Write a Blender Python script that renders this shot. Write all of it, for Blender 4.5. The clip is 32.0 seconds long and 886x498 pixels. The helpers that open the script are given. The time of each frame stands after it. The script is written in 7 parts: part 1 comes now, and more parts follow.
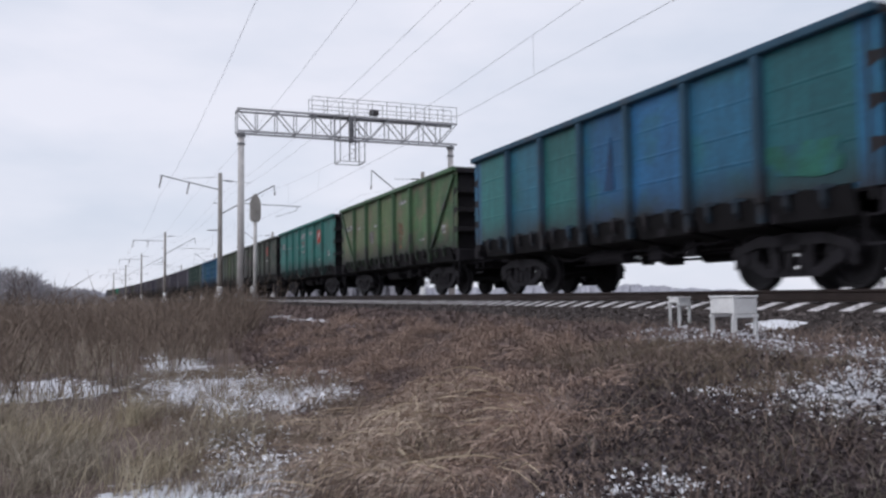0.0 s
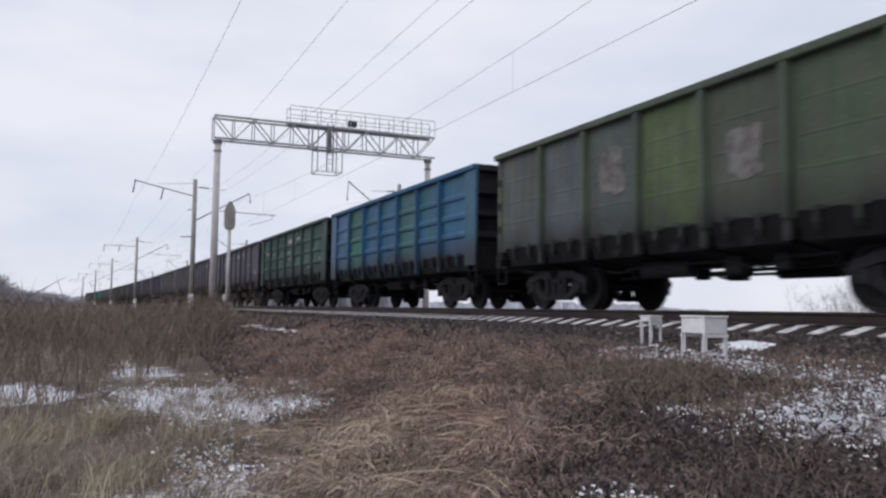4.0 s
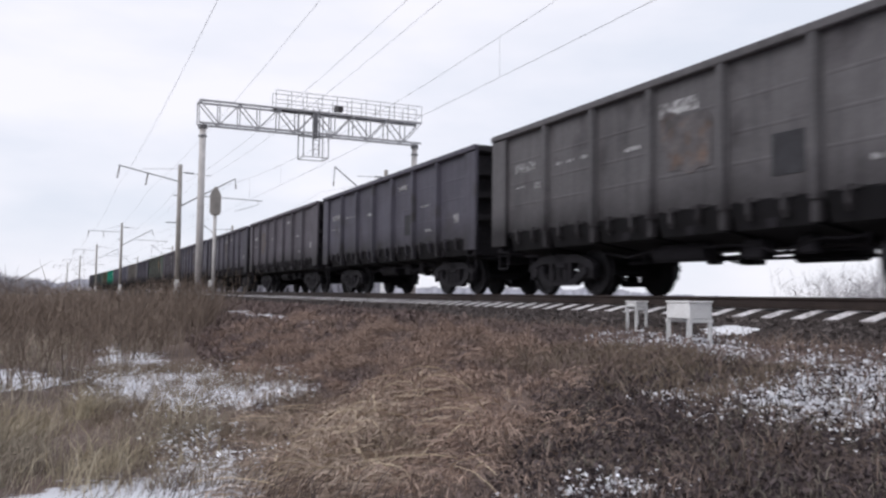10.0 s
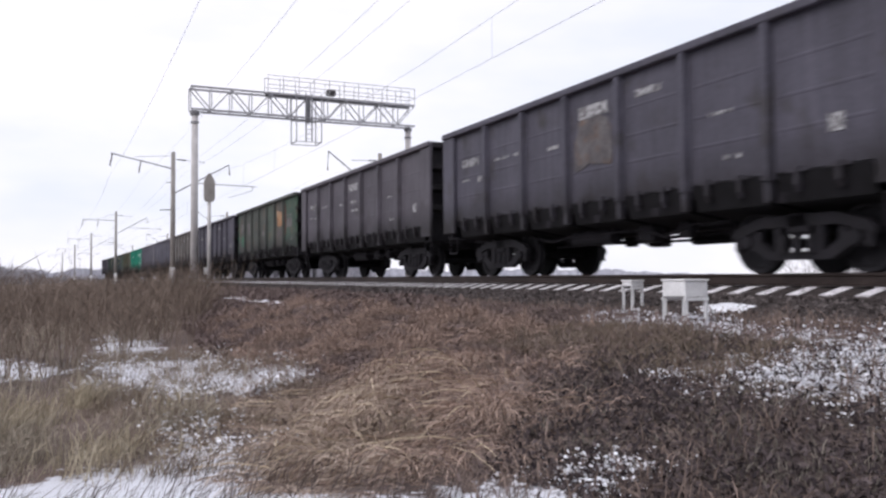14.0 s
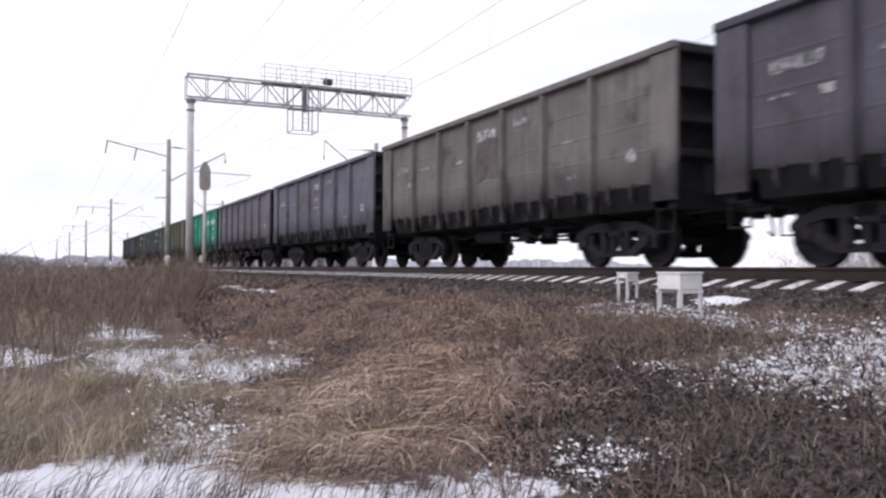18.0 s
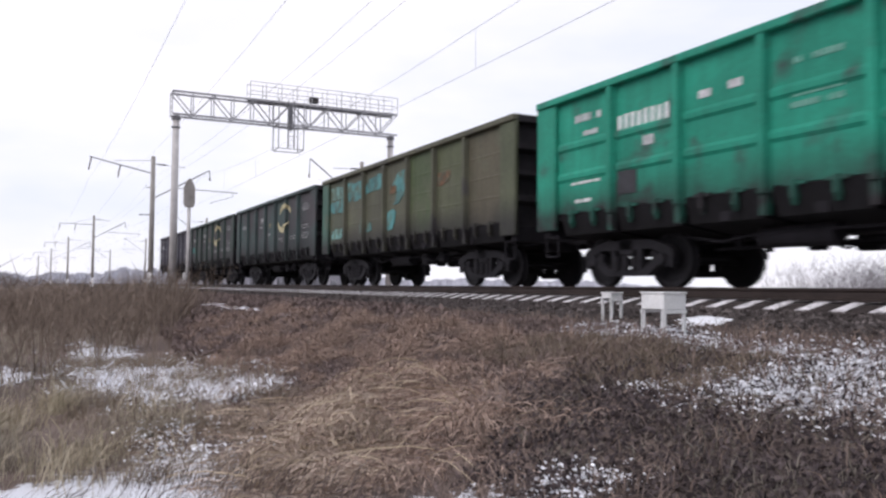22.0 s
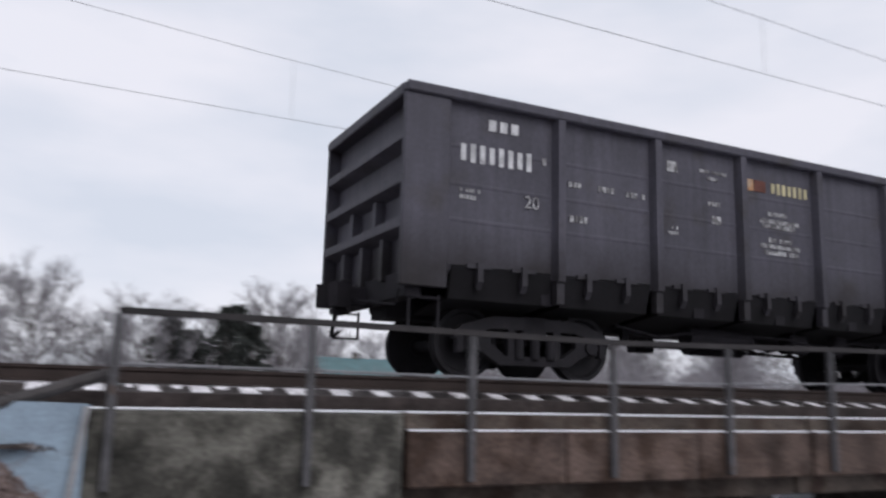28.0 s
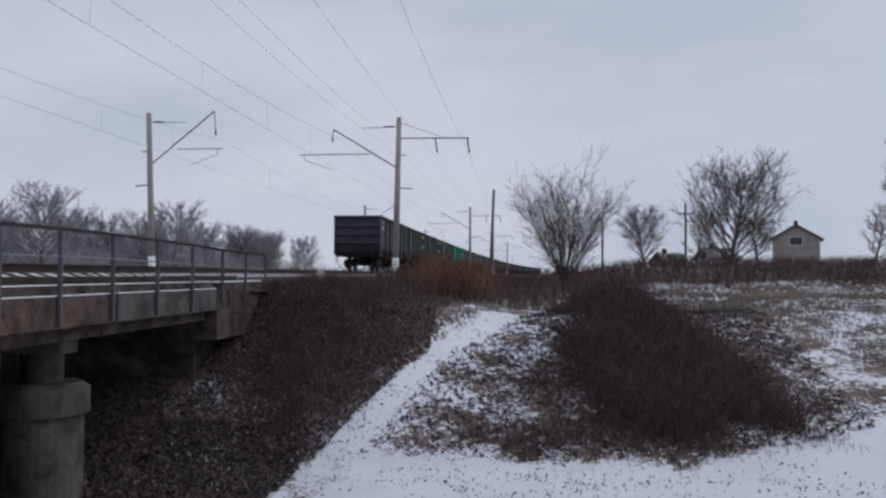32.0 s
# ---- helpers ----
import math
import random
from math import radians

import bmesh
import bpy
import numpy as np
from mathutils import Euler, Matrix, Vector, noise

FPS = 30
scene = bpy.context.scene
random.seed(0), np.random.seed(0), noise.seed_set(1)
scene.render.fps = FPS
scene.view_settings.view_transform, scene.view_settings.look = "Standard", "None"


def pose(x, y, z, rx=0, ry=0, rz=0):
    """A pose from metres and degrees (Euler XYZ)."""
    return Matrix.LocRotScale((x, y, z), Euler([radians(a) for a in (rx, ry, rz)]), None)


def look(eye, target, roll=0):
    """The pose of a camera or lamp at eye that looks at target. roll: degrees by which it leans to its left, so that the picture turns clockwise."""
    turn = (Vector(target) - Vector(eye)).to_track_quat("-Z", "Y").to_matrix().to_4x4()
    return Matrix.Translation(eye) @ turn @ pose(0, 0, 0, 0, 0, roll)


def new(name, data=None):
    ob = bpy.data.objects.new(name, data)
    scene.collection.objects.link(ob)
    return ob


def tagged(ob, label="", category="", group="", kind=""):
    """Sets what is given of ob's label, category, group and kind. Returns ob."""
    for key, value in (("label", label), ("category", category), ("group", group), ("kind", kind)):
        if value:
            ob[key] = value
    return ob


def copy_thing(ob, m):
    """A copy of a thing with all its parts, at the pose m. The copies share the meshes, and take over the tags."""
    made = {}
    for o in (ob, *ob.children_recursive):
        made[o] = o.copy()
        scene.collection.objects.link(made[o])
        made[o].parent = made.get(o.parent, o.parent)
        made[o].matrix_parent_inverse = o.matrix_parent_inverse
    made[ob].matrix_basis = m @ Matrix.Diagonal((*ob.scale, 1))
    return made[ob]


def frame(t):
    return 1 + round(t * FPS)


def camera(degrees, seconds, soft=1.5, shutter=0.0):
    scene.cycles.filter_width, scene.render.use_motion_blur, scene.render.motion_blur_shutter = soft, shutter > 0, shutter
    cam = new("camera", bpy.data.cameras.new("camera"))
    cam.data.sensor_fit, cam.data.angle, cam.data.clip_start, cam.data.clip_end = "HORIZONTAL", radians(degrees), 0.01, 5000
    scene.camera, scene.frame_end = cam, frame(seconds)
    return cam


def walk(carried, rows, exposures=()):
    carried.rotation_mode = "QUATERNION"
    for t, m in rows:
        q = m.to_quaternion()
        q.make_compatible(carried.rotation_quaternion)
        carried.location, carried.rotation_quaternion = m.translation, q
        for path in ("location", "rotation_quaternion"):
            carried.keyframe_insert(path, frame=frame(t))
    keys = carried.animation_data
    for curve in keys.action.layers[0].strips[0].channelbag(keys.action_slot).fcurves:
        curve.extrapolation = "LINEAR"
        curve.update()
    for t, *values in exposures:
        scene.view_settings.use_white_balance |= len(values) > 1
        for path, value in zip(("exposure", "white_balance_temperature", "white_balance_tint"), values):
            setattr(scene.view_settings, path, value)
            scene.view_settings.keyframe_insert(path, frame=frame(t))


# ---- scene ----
# The camera: held by hand at one spot on the bank beside the line; seconds, yaw, pitch, roll in degrees, height.
# World: rail tops at z = 0, the line runs along y, the camera stands at x = 0, y = 0.
cam = camera(57.46, 32.0, soft=2.5, shutter=0.3)
TURNS = [
    (0.0, -21.72, 3.29, -0.61, -0.03),
    (0.5, -21.69, 2.61, -0.74, -0.03),
    (1.0, -22.31, 2.99, -0.42, -0.03),
    (1.5, -22.42, 3.08, -0.03, -0.03),
    (2.0, -22.13, 3.35, -0.10, -0.03),
    (2.5, -22.99, 3.78, 0.51, -0.03),
    (3.0, -23.47, 4.12, 0.79, -0.03),
    (3.5, -23.47, 4.32, 0.81, -0.03),
    (5.5, -23.60, 3.76, 0.69, -0.03),
    (6.0, -22.85, 4.22, 0.59, -0.03),
    (6.5, -23.61, 3.45, 0.69, -0.03),
    (7.0, -23.75, 3.72, 0.50, -0.03),
    (7.5, -23.77, 3.54, 0.29, -0.03),
    (8.0, -23.75, 3.00, 0.19, -0.03),
    (8.5, -23.54, 3.08, 0.41, -0.03),
    (9.0, -24.28, 3.21, 0.65, -0.03),
    (9.5, -24.35, 3.00, 0.65, -0.03),
    (10.0, -24.45, 3.23, 0.73, -0.03),
    (10.5, -24.18, 3.44, 0.45, -0.03),
    (11.0, -24.24, 3.12, 0.39, -0.03),
    (11.5, -24.07, 2.73, 0.35, -0.03),
    (12.0, -24.47, 2.23, 0.08, -0.03),
    (12.5, -24.72, 1.63, -0.22, -0.03),
    (13.0, -25.34, 1.97, -0.35, -0.03),
    (13.5, -24.68, 2.01, -0.41, -0.03),
    (15.5, -25.33, 1.90, 0.23, -0.03),
    (16.0, -25.38, 1.42, 0.07, -0.03),
    (16.5, -25.15, 1.27, -0.09, -0.03),
    (17.0, -24.96, 1.49, 0.14, -0.03),
    (17.5, -25.02, 1.45, 0.26, -0.03),
    (18.0, -25.08, 1.34, 0.22, -0.03),
    (18.5, -25.14, 1.26, 0.28, -0.03),
    (19.0, -25.14, 1.25, 0.30, -0.03),
    (19.5, -25.18, 1.49, 0.28, -0.03),
    (20.0, -25.16, 1.55, 0.27, -0.03),
    (20.5, -25.20, 1.49, 0.12, -0.03),
    (21.0, -25.21, 1.76, 0.16, -0.03),
    (21.5, -25.53, 2.10, 0.28, -0.03),
    (22.0, -26.14, 2.68, 0.51, -0.03),
    (22.5, -26.45, 3.08, 0.64, -0.03),
    (23.0, -26.42, 2.72, 0.81, -0.03),
    (23.5, -26.23, 2.55, 1.15, -0.03),
    (24.0, -26.21, 2.56, 1.35, -0.03),
    (24.5, -28.05, 3.51, 2.40, -0.03),
    (25.0, -30.02, 4.01, 2.57, -0.03),
    (25.5, -34.96, 4.17, 3.09, -0.03),
    (27.5, -90.05, 12.75, 2.45, -0.17),
    (27.8, -107.55, 10.96, 2.1, -0.17),
    (28.0, -116.07, 9.96, 1.54, -0.17),
    (28.3, -131.85, 6.16, -0.21, -0.17),
    (28.6, -143.86, 4.16, -0.18, -0.17),
    (29.0, -154.57, 3.42, 0.80, -0.17),
    (29.5, -161.87, 3.61, 1.74, -0.17),
    (30.0, -165.87, 3.76, 0.37, -0.17),
    (30.5, -170.00, 2.34, 0.58, -0.17),
    (31.0, -172.51, 2.21, 1.00, -0.17),
    (31.5, -173.96, 1.49, 1.21, -0.17),
    (32.0, -175.15, 1.78, 0.29, -0.17)
]


def view(yaw, pitch, roll, eye):
    return pose(0, 0, eye, 90 + pitch, 0, yaw) @ pose(0, 0, 0, 0, 0, roll)


walk(cam, [(t, view(a, b, c, d)) for t, a, b, c, d in TURNS],
     exposures=[(0.0, 0.07, 6150, 12), (3.0, 0.09, 6200, 12), (6.0, 0.02, 6250, 12), (7.5, 0.18, 6310, 12), (9.0, 0.25, 6350, 12), (13.0, 0.38, 6380, 14), (16.0, 0.5, 6370, 16), (19.0, 0.54, 6400, 17),
                (21.0, 0.48, 6390, 16), (23.0, 0.4, 6400, 14), (25.5, 0.37, 6320, 13), (27.4, 0.8, 6450, 12), (27.7, 0.6, 6400, 12), (28.0, 0.08, 6300, 12), (28.3, 0.15, 6250, 12),
                (28.6, 0.3, 6250, 12), (29.15, 0.2, 6250, 12), (29.55, -0.1, 6120, 12), (30.2, -0.27, 6000, 11), (32.0, -0.42, 5950, 11)])

# ---- world: overcast winter sky and one weak, wide sun ----
world = bpy.data.worlds.new("overcast_sky")
scene.world = world
world.use_nodes = True
wn, wl = world.node_tree.nodes, world.node_tree.links
wn.clear()
sky = wn.new("ShaderNodeTexSky")
sky.sky_type = "NISHITA"
sky.sun_disc = False
sky.sun_elevation, sky.sun_rotation = radians(41), radians(262)
coord = wn.new("ShaderNodeTexCoord")
stretch = wn.new("ShaderNodeMapping")
stretch.inputs["Scale"].default_value = (1.6, 1.6, 5.0)
clouds = wn.new("ShaderNodeTexNoise")
clouds.inputs["Scale"].default_value = 1.5
clouds.inputs["Detail"].default_value = 5
clouds.inputs["Roughness"].default_value = 0.5
tone = wn.new("ShaderNodeValToRGB")
tone.color_ramp.elements[0].position, tone.color_ramp.elements[0].color = 0.36, (0.80, 0.84, 0.92, 1)
tone.color_ramp.elements[1].position, tone.color_ramp.elements[1].color = 0.62, (1.0, 0.99, 1.04, 1)
dim = wn.new("ShaderNodeMixRGB")
dim.blend_type = "MULTIPLY"
dim.inputs[0].default_value = 1
dim.inputs[2].default_value = (0.1, 0.1, 0.1, 1)
mix = wn.new("ShaderNodeMixRGB")
mix.inputs[0].default_value = 0.93
back = wn.new("ShaderNodeBackground")
back.inputs["Strength"].default_value = 0.84
wout = wn.new("ShaderNodeOutputWorld")
wl.new(coord.outputs["Generated"], stretch.inputs[0])
wl.new(stretch.outputs[0], clouds.inputs["Vector"])
wl.new(clouds.outputs["Fac"], tone.inputs[0])
wl.new(sky.outputs[0], dim.inputs[1])
wl.new(dim.outputs[0], mix.inputs[1])
wl.new(tone.outputs[0], mix.inputs[2])
wl.new(mix.outputs[0], back.inputs["Color"])
wl.new(back.outputs[0], wout.inputs["Surface"])

sun = new("sun", bpy.data.lights.new("sun", "SUN"))
sun.data.energy, sun.data.angle, sun.data.color = 1.0, radians(40), (1.0, 0.97, 0.94)
sun.matrix_world = look((-40, -6, 36), (0, 0, 0))


# ---- materials ----
def material(name, color, rough=0.8, metal=0.0, vary=0.25, scale=6.0, grain=60.0, bump=0.15, second=None, amount=0.5, object_color=False, spec=0.3, grime=False, upward=False):
    """A surface with a large and a fine variation, a second colour in patches and a fine relief."""
    m = bpy.data.materials.new(name)
    m.use_nodes = True
    n, l = m.node_tree.nodes, m.node_tree.links
    b = n["Principled BSDF"]
    b.inputs["Roughness"].default_value, b.inputs["Metallic"].default_value = rough, metal
    b.inputs["Specular IOR Level"].default_value = spec
    tc = n.new("ShaderNodeTexCoord")
    n1, n2 = n.new("ShaderNodeTexNoise"), n.new("ShaderNodeTexNoise")
    n1.inputs["Scale"].default_value, n1.inputs["Detail"].default_value = scale, 6
    n2.inputs["Scale"].default_value, n2.inputs["Detail"].default_value = grain, 4
    info = n.new("ShaderNodeObjectInfo")
    off = n.new("ShaderNodeMath")
    off.operation = "MULTIPLY"
    off.inputs[1].default_value = 60.0
    l.new(info.outputs["Random"], off.inputs[0])
    for q in (n1, n2):
        q.noise_dimensions = "4D"
        l.new(tc.outputs["Object"], q.inputs["Vector"])
        l.new(off.outputs[0], q.inputs["W"])
    ramp = n.new("ShaderNodeMapRange")
    ramp.inputs["From Min"].default_value, ramp.inputs["From Max"].default_value = 0.3, 0.7
    ramp.inputs["To Min"].default_value, ramp.inputs["To Max"].default_value = 1 - vary, 1 + vary
    l.new(n1.outputs["Fac"], ramp.inputs["Value"])
    fine = n.new("ShaderNodeMapRange")
    fine.inputs["From Min"].default_value, fine.inputs["From Max"].default_value = 0.3, 0.7
    fine.inputs["To Min"].default_value, fine.inputs["To Max"].default_value = 1 - vary * 0.6, 1 + vary * 0.6
    l.new(n2.outputs["Fac"], fine.inputs["Value"])
    mul = n.new("ShaderNodeMath")
    mul.operation = "MULTIPLY"
    l.new(ramp.outputs[0], mul.inputs[0])
    l.new(fine.outputs[0], mul.inputs[1])
    base = n.new("ShaderNodeMixRGB")
    base.inputs[1].default_value = (*color, 1)
    base.inputs[2].default_value = (*(second or color), 1)
    cut = n.new("ShaderNodeValToRGB")
    cut.color_ramp.elements[0].position = 1 - amount - 0.08
    cut.color_ramp.elements[1].position = 1 - amount + 0.08
    n3 = n.new("ShaderNodeTexNoise")
    n3.inputs["Scale"].default_value, n3.inputs["Detail"].default_value = scale * 1.7, 8
    n3.noise_dimensions = "4D"
    l.new(off.outputs[0], n3.inputs["W"])
    l.new(tc.outputs["Object"], n3.inputs["Vector"])
    l.new(n3.outputs["Fac"], cut.inputs[0])
    if second and upward:
        # the second colour lies on faces that look up
        geo = n.new("ShaderNodeNewGeometry")
        axes = n.new("ShaderNodeSeparateXYZ")
        l.new(geo.outputs["Normal"], axes.inputs[0])
        lie = n.new("ShaderNodeMapRange")
        lie.inputs["From Min"].default_value, lie.inputs["From Max"].default_value = 0.75, 0.95
        l.new(axes.outputs["Z"], lie.inputs[0])
        both = n.new("ShaderNodeMath")
        both.operation = "MULTIPLY"
        l.new(lie.outputs[0], both.inputs[0])
        l.new(cut.outputs[0], both.inputs[1])
        l.new(both.outputs[0], base.inputs[0])
    elif second:
        l.new(cut.outputs[0], base.inputs[0])
    else:
        base.inputs[0].default_value = 0
    if object_color:
        l.new(info.outputs["Color"], base.inputs[1])
    if grime:
        # coal dust that has run down and gathered over the hatches
        sep = n.new("ShaderNodeSeparateXYZ")
        l.new(tc.outputs["Object"], sep.inputs[0])
        band = n.new("ShaderNodeMapRange")
        band.inputs["From Min"].default_value, band.inputs["From Max"].default_value = 2.0, 1.34
        band.inputs["To Max"].default_value = 1.7
        l.new(sep.outputs["Z"], band.inputs[0])
        wob = n.new("ShaderNodeMath")
        wob.operation = "MULTIPLY"
        wob.use_clamp = True
        l.new(band.outputs[0], wob.inputs[0])
        l.new(n3.outputs["Fac"], wob.inputs[1])
        dust = n.new("ShaderNodeMixRGB")
        l.new(wob.outputs[0], dust.inputs[0])
        l.new(base.outputs[0], dust.inputs[1])
        dust.inputs[2].default_value = (0.018, 0.0155, 0.0175, 1)
        base = dust
        stretch = n.new("ShaderNodeMapping")
        stretch.inputs["Scale"].default_value = (5.0, 5.0, 0.35)
        runs = n.new("ShaderNodeTexNoise")
        runs.noise_dimensions = "4D"
        runs.inputs["Scale"].default_value, runs.inputs["Detail"].default_value = 1.6, 5
        l.new(tc.outputs["Object"], stretch.inputs[0])
        l.new(stretch.outputs[0], runs.inputs["Vector"])
        l.new(off.outputs[0], runs.inputs["W"])
        streak = n.new("ShaderNodeMapRange")
        streak.inputs["From Min"].default_value, streak.inputs["From Max"].default_value = 0.35, 0.65
        streak.inputs["To Min"].default_value, streak.inputs["To Max"].default_value = 0.86, 1.1
        l.new(runs.outputs["Fac"], streak.inputs[0])
        wet = n.new("ShaderNodeMixRGB")
        wet.blend_type = "MULTIPLY"
        wet.inputs[0].default_value = 1
        l.new(base.outputs[0], wet.inputs[1])
        l.new(streak.outputs[0], wet.inputs[2])
        base = wet
    out = n.new("ShaderNodeMixRGB")
    out.blend_type = "MULTIPLY"
    out.inputs[0].default_value = 1
    l.new(base.outputs[0], out.inputs[1])
    l.new(mul.outputs[0], out.inputs[2])
    l.new(out.outputs[0], b.inputs["Base Color"])
    bp = n.new("ShaderNodeBump")
    bp.inputs["Strength"].default_value, bp.inputs["Distance"].default_value = bump, 0.02
    l.new(n2.outputs["Fac"], bp.inputs["Height"])
    l.new(bp.outputs[0], b.inputs["Normal"])
    return m


WAGON_PAINT = material("wagon_paint", (0.1, 0.1, 0.1), 0.62, vary=0.2, scale=0.9, grain=18, bump=0.05, second=(0.05, 0.045, 0.049), amount=0.36, object_color=True, grime=True)
GRAFFITI = material("graffiti_paint", (0.08, 0.09, 0.05), 0.6, vary=0.25, scale=0.55, grain=14, bump=0.04, second=(0.09, 0.094, 0.06), amount=0.45, object_color=True, grime=True)
RUSTY = material("rusty_paint", (0.06, 0.1, 0.07), 0.7, vary=0.3, scale=0.8, grain=16, bump=0.06, second=(0.12, 0.08, 0.055), amount=0.4, object_color=True, grime=True)
FADED_BLUE = material("faded_blue_paint", (0.02, 0.1, 0.2), 0.5, vary=0.3, scale=0.5, grain=14, bump=0.04, second=(0.018, 0.10, 0.115), amount=0.4, object_color=True, grime=True)
SAGE = material("patched_paint", (0.1, 0.12, 0.06), 0.65, vary=0.25, scale=0.9, grain=16, bump=0.05, second=(0.08, 0.08, 0.066), amount=0.45, object_color=True, grime=True)
GREEN_GREY = material("patched_green_paint", (0.04, 0.06, 0.055), 0.65, vary=0.25, scale=0.4, grain=16, bump=0.05, second=(0.056, 0.051, 0.056), amount=0.5, object_color=True, grime=True)
BLOTCHED = material("blotched_olive_paint", (0.09, 0.13, 0.07), 0.65, vary=0.3, scale=1.1, grain=14, bump=0.06, second=(0.135, 0.13, 0.085), amount=0.46, object_color=True, grime=True)
WORN_GREEN = material("worn_green_paint", (0.035, 0.06, 0.05), 0.65, vary=0.3, scale=0.7, grain=16, bump=0.05, second=(0.07, 0.105, 0.092), amount=0.46, object_color=True, grime=True)
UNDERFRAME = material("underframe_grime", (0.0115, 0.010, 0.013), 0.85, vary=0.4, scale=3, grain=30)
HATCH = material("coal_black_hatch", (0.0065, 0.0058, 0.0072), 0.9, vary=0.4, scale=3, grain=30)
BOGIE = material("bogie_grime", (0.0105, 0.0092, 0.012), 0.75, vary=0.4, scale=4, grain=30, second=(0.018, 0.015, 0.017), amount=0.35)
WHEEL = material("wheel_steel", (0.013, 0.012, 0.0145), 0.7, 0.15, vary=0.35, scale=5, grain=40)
MARKING = material("stencil_white", (0.42, 0.42, 0.425), 0.8, vary=0.35, scale=6, grain=40, second=(0.13, 0.125, 0.13), amount=0.5)
CONCRETE = material("weathered_concrete", (0.075, 0.06, 0.05), 0.9, vary=0.6, scale=1.3, grain=25, bump=0.3, second=(0.03, 0.019, 0.014), amount=0.48)
RUSTY_CONCRETE = material("rust_stained_concrete", (0.078, 0.055, 0.046), 0.9, vary=0.6, scale=1.6, grain=20, bump=0.35, second=(0.036, 0.022, 0.016), amount=0.46)
MOSSY_CONCRETE = material("mossy_concrete", (0.125, 0.12, 0.105), 0.9, vary=0.6, scale=1.8, grain=22, bump=0.3, second=(0.045, 0.043, 0.037), amount=0.52)
PIER_CONCRETE = material("bare_concrete", (0.092, 0.084, 0.078), 0.9, vary=0.4, scale=1.3, grain=25, bump=0.25, second=(0.05, 0.042, 0.037), amount=0.45)
POLE_CONCRETE = material("mast_concrete", (0.30, 0.28, 0.26), 0.9, vary=0.2, scale=2, grain=30, bump=0.2)
RAILING = material("railing_steel", (0.085, 0.083, 0.088), 0.6, 0.2, vary=0.3, scale=3, grain=30, second=(0.09, 0.055, 0.04), amount=0.3)
PALE_CONCRETE = material("pale_column_concrete", (0.50, 0.48, 0.47), 0.9, vary=0.15, scale=2, grain=30, bump=0.15)
STEEL = material("painted_steel", (0.20, 0.20, 0.21), 0.6, 0.2, vary=0.25, scale=3, grain=30, second=(0.14, 0.09, 0.07), amount=0.3)
GALV = material("galvanised_steel", (0.32, 0.32, 0.33), 0.55, 0.4, vary=0.2, scale=4, grain=30)
DARK_STEEL = material("dark_steel", (0.06, 0.055, 0.055), 0.7, 0.2, vary=0.3, scale=4, grain=30)
RAIL_CAP = material("dark_rail_cap", (0.035, 0.032, 0.033), 0.8, 0.1, vary=0.3, scale=4, grain=30)
RAIL = material("rail_steel", (0.04, 0.029, 0.026), 0.6, 0.3, vary=0.3, scale=3, grain=30)
SLEEPER = material("snowy_sleeper", (0.15, 0.135, 0.13), 0.9, vary=0.3, scale=6, grain=40, second=(0.74, 0.72, 0.74), amount=0.62, upward=True)
BALLAST = material("ballast_stone", (0.045, 0.036, 0.034), 0.95, vary=0.5, scale=2, grain=14, bump=0.9, second=(0.085, 0.073, 0.07), amount=0.3)
SNOW = material("snow", (0.8, 0.81, 0.85), 0.7, vary=0.08, scale=2, grain=20, bump=0.3)
WHITE_PAINT = material("white_paint", (0.72, 0.72, 0.72), 0.6, vary=0.12, scale=5, grain=40, second=(0.45, 0.43, 0.42), amount=0.2)
BLUE_PAINT = material("pale_blue_paint", (0.29, 0.37, 0.45), 0.8, vary=0.2, scale=2, grain=30, second=(0.2, 0.24, 0.27), amount=0.35)
BARK = material("bark", (0.10, 0.085, 0.08), 0.95, vary=0.35, scale=4, grain=40, bump=0.4)
TWIGS = material("frosted_twigs", (0.20, 0.175, 0.175), 0.95, vary=0.3, scale=2, grain=20)
GAP_SHADE = material("coal_dusted_steel", (0.022, 0.02, 0.023), 0.9, vary=0.35, scale=2.5, grain=25, second=(0.04, 0.036, 0.04), amount=0.3)
WIRE = material("wire", (0.27, 0.27, 0.285), 0.6, 0.4, vary=0.1)
INSULATOR = material("brown_insulator", (0.06, 0.03, 0.025), 0.3, vary=0.2)
WOOD = material("weathered_wood", (0.10, 0.085, 0.08), 0.9, vary=0.3, scale=3, grain=30)


# ---- mesh helpers ----
def mesh_of(name, bm, mat, smooth=False):
    me = bpy.data.meshes.new(name)
    bm.to_mesh(me)
    bm.free()
    me.materials.append(mat)
    if smooth:
        for p in me.polygons:
            p.use_smooth = True
    return me


def part(name, bm, mat, parent, label="", at=None, smooth=False):
    """One mesh object under a thing or a part."""
    ob = new(name, mesh_of(name, bm, mat, smooth))
    ob.parent = parent
    if at is not None:
        ob.matrix_basis = at
    return tagged(ob, label) if label else ob


def again(ob, parent, at=None, color=None):
    """Another part on the same mesh."""
    o = new(ob.name.split(".")[0], ob.data)
    o.parent = parent
    if at is not None:
        o.matrix_basis = at
    if "label" in ob:
        o["label"] = ob["label"]
    return o


def thing(name, label, category, group="", kind="", at=None):
    ob = new(name)
    if at is not None:
        ob.matrix_basis = at
    return tagged(ob, label, category, group, kind)


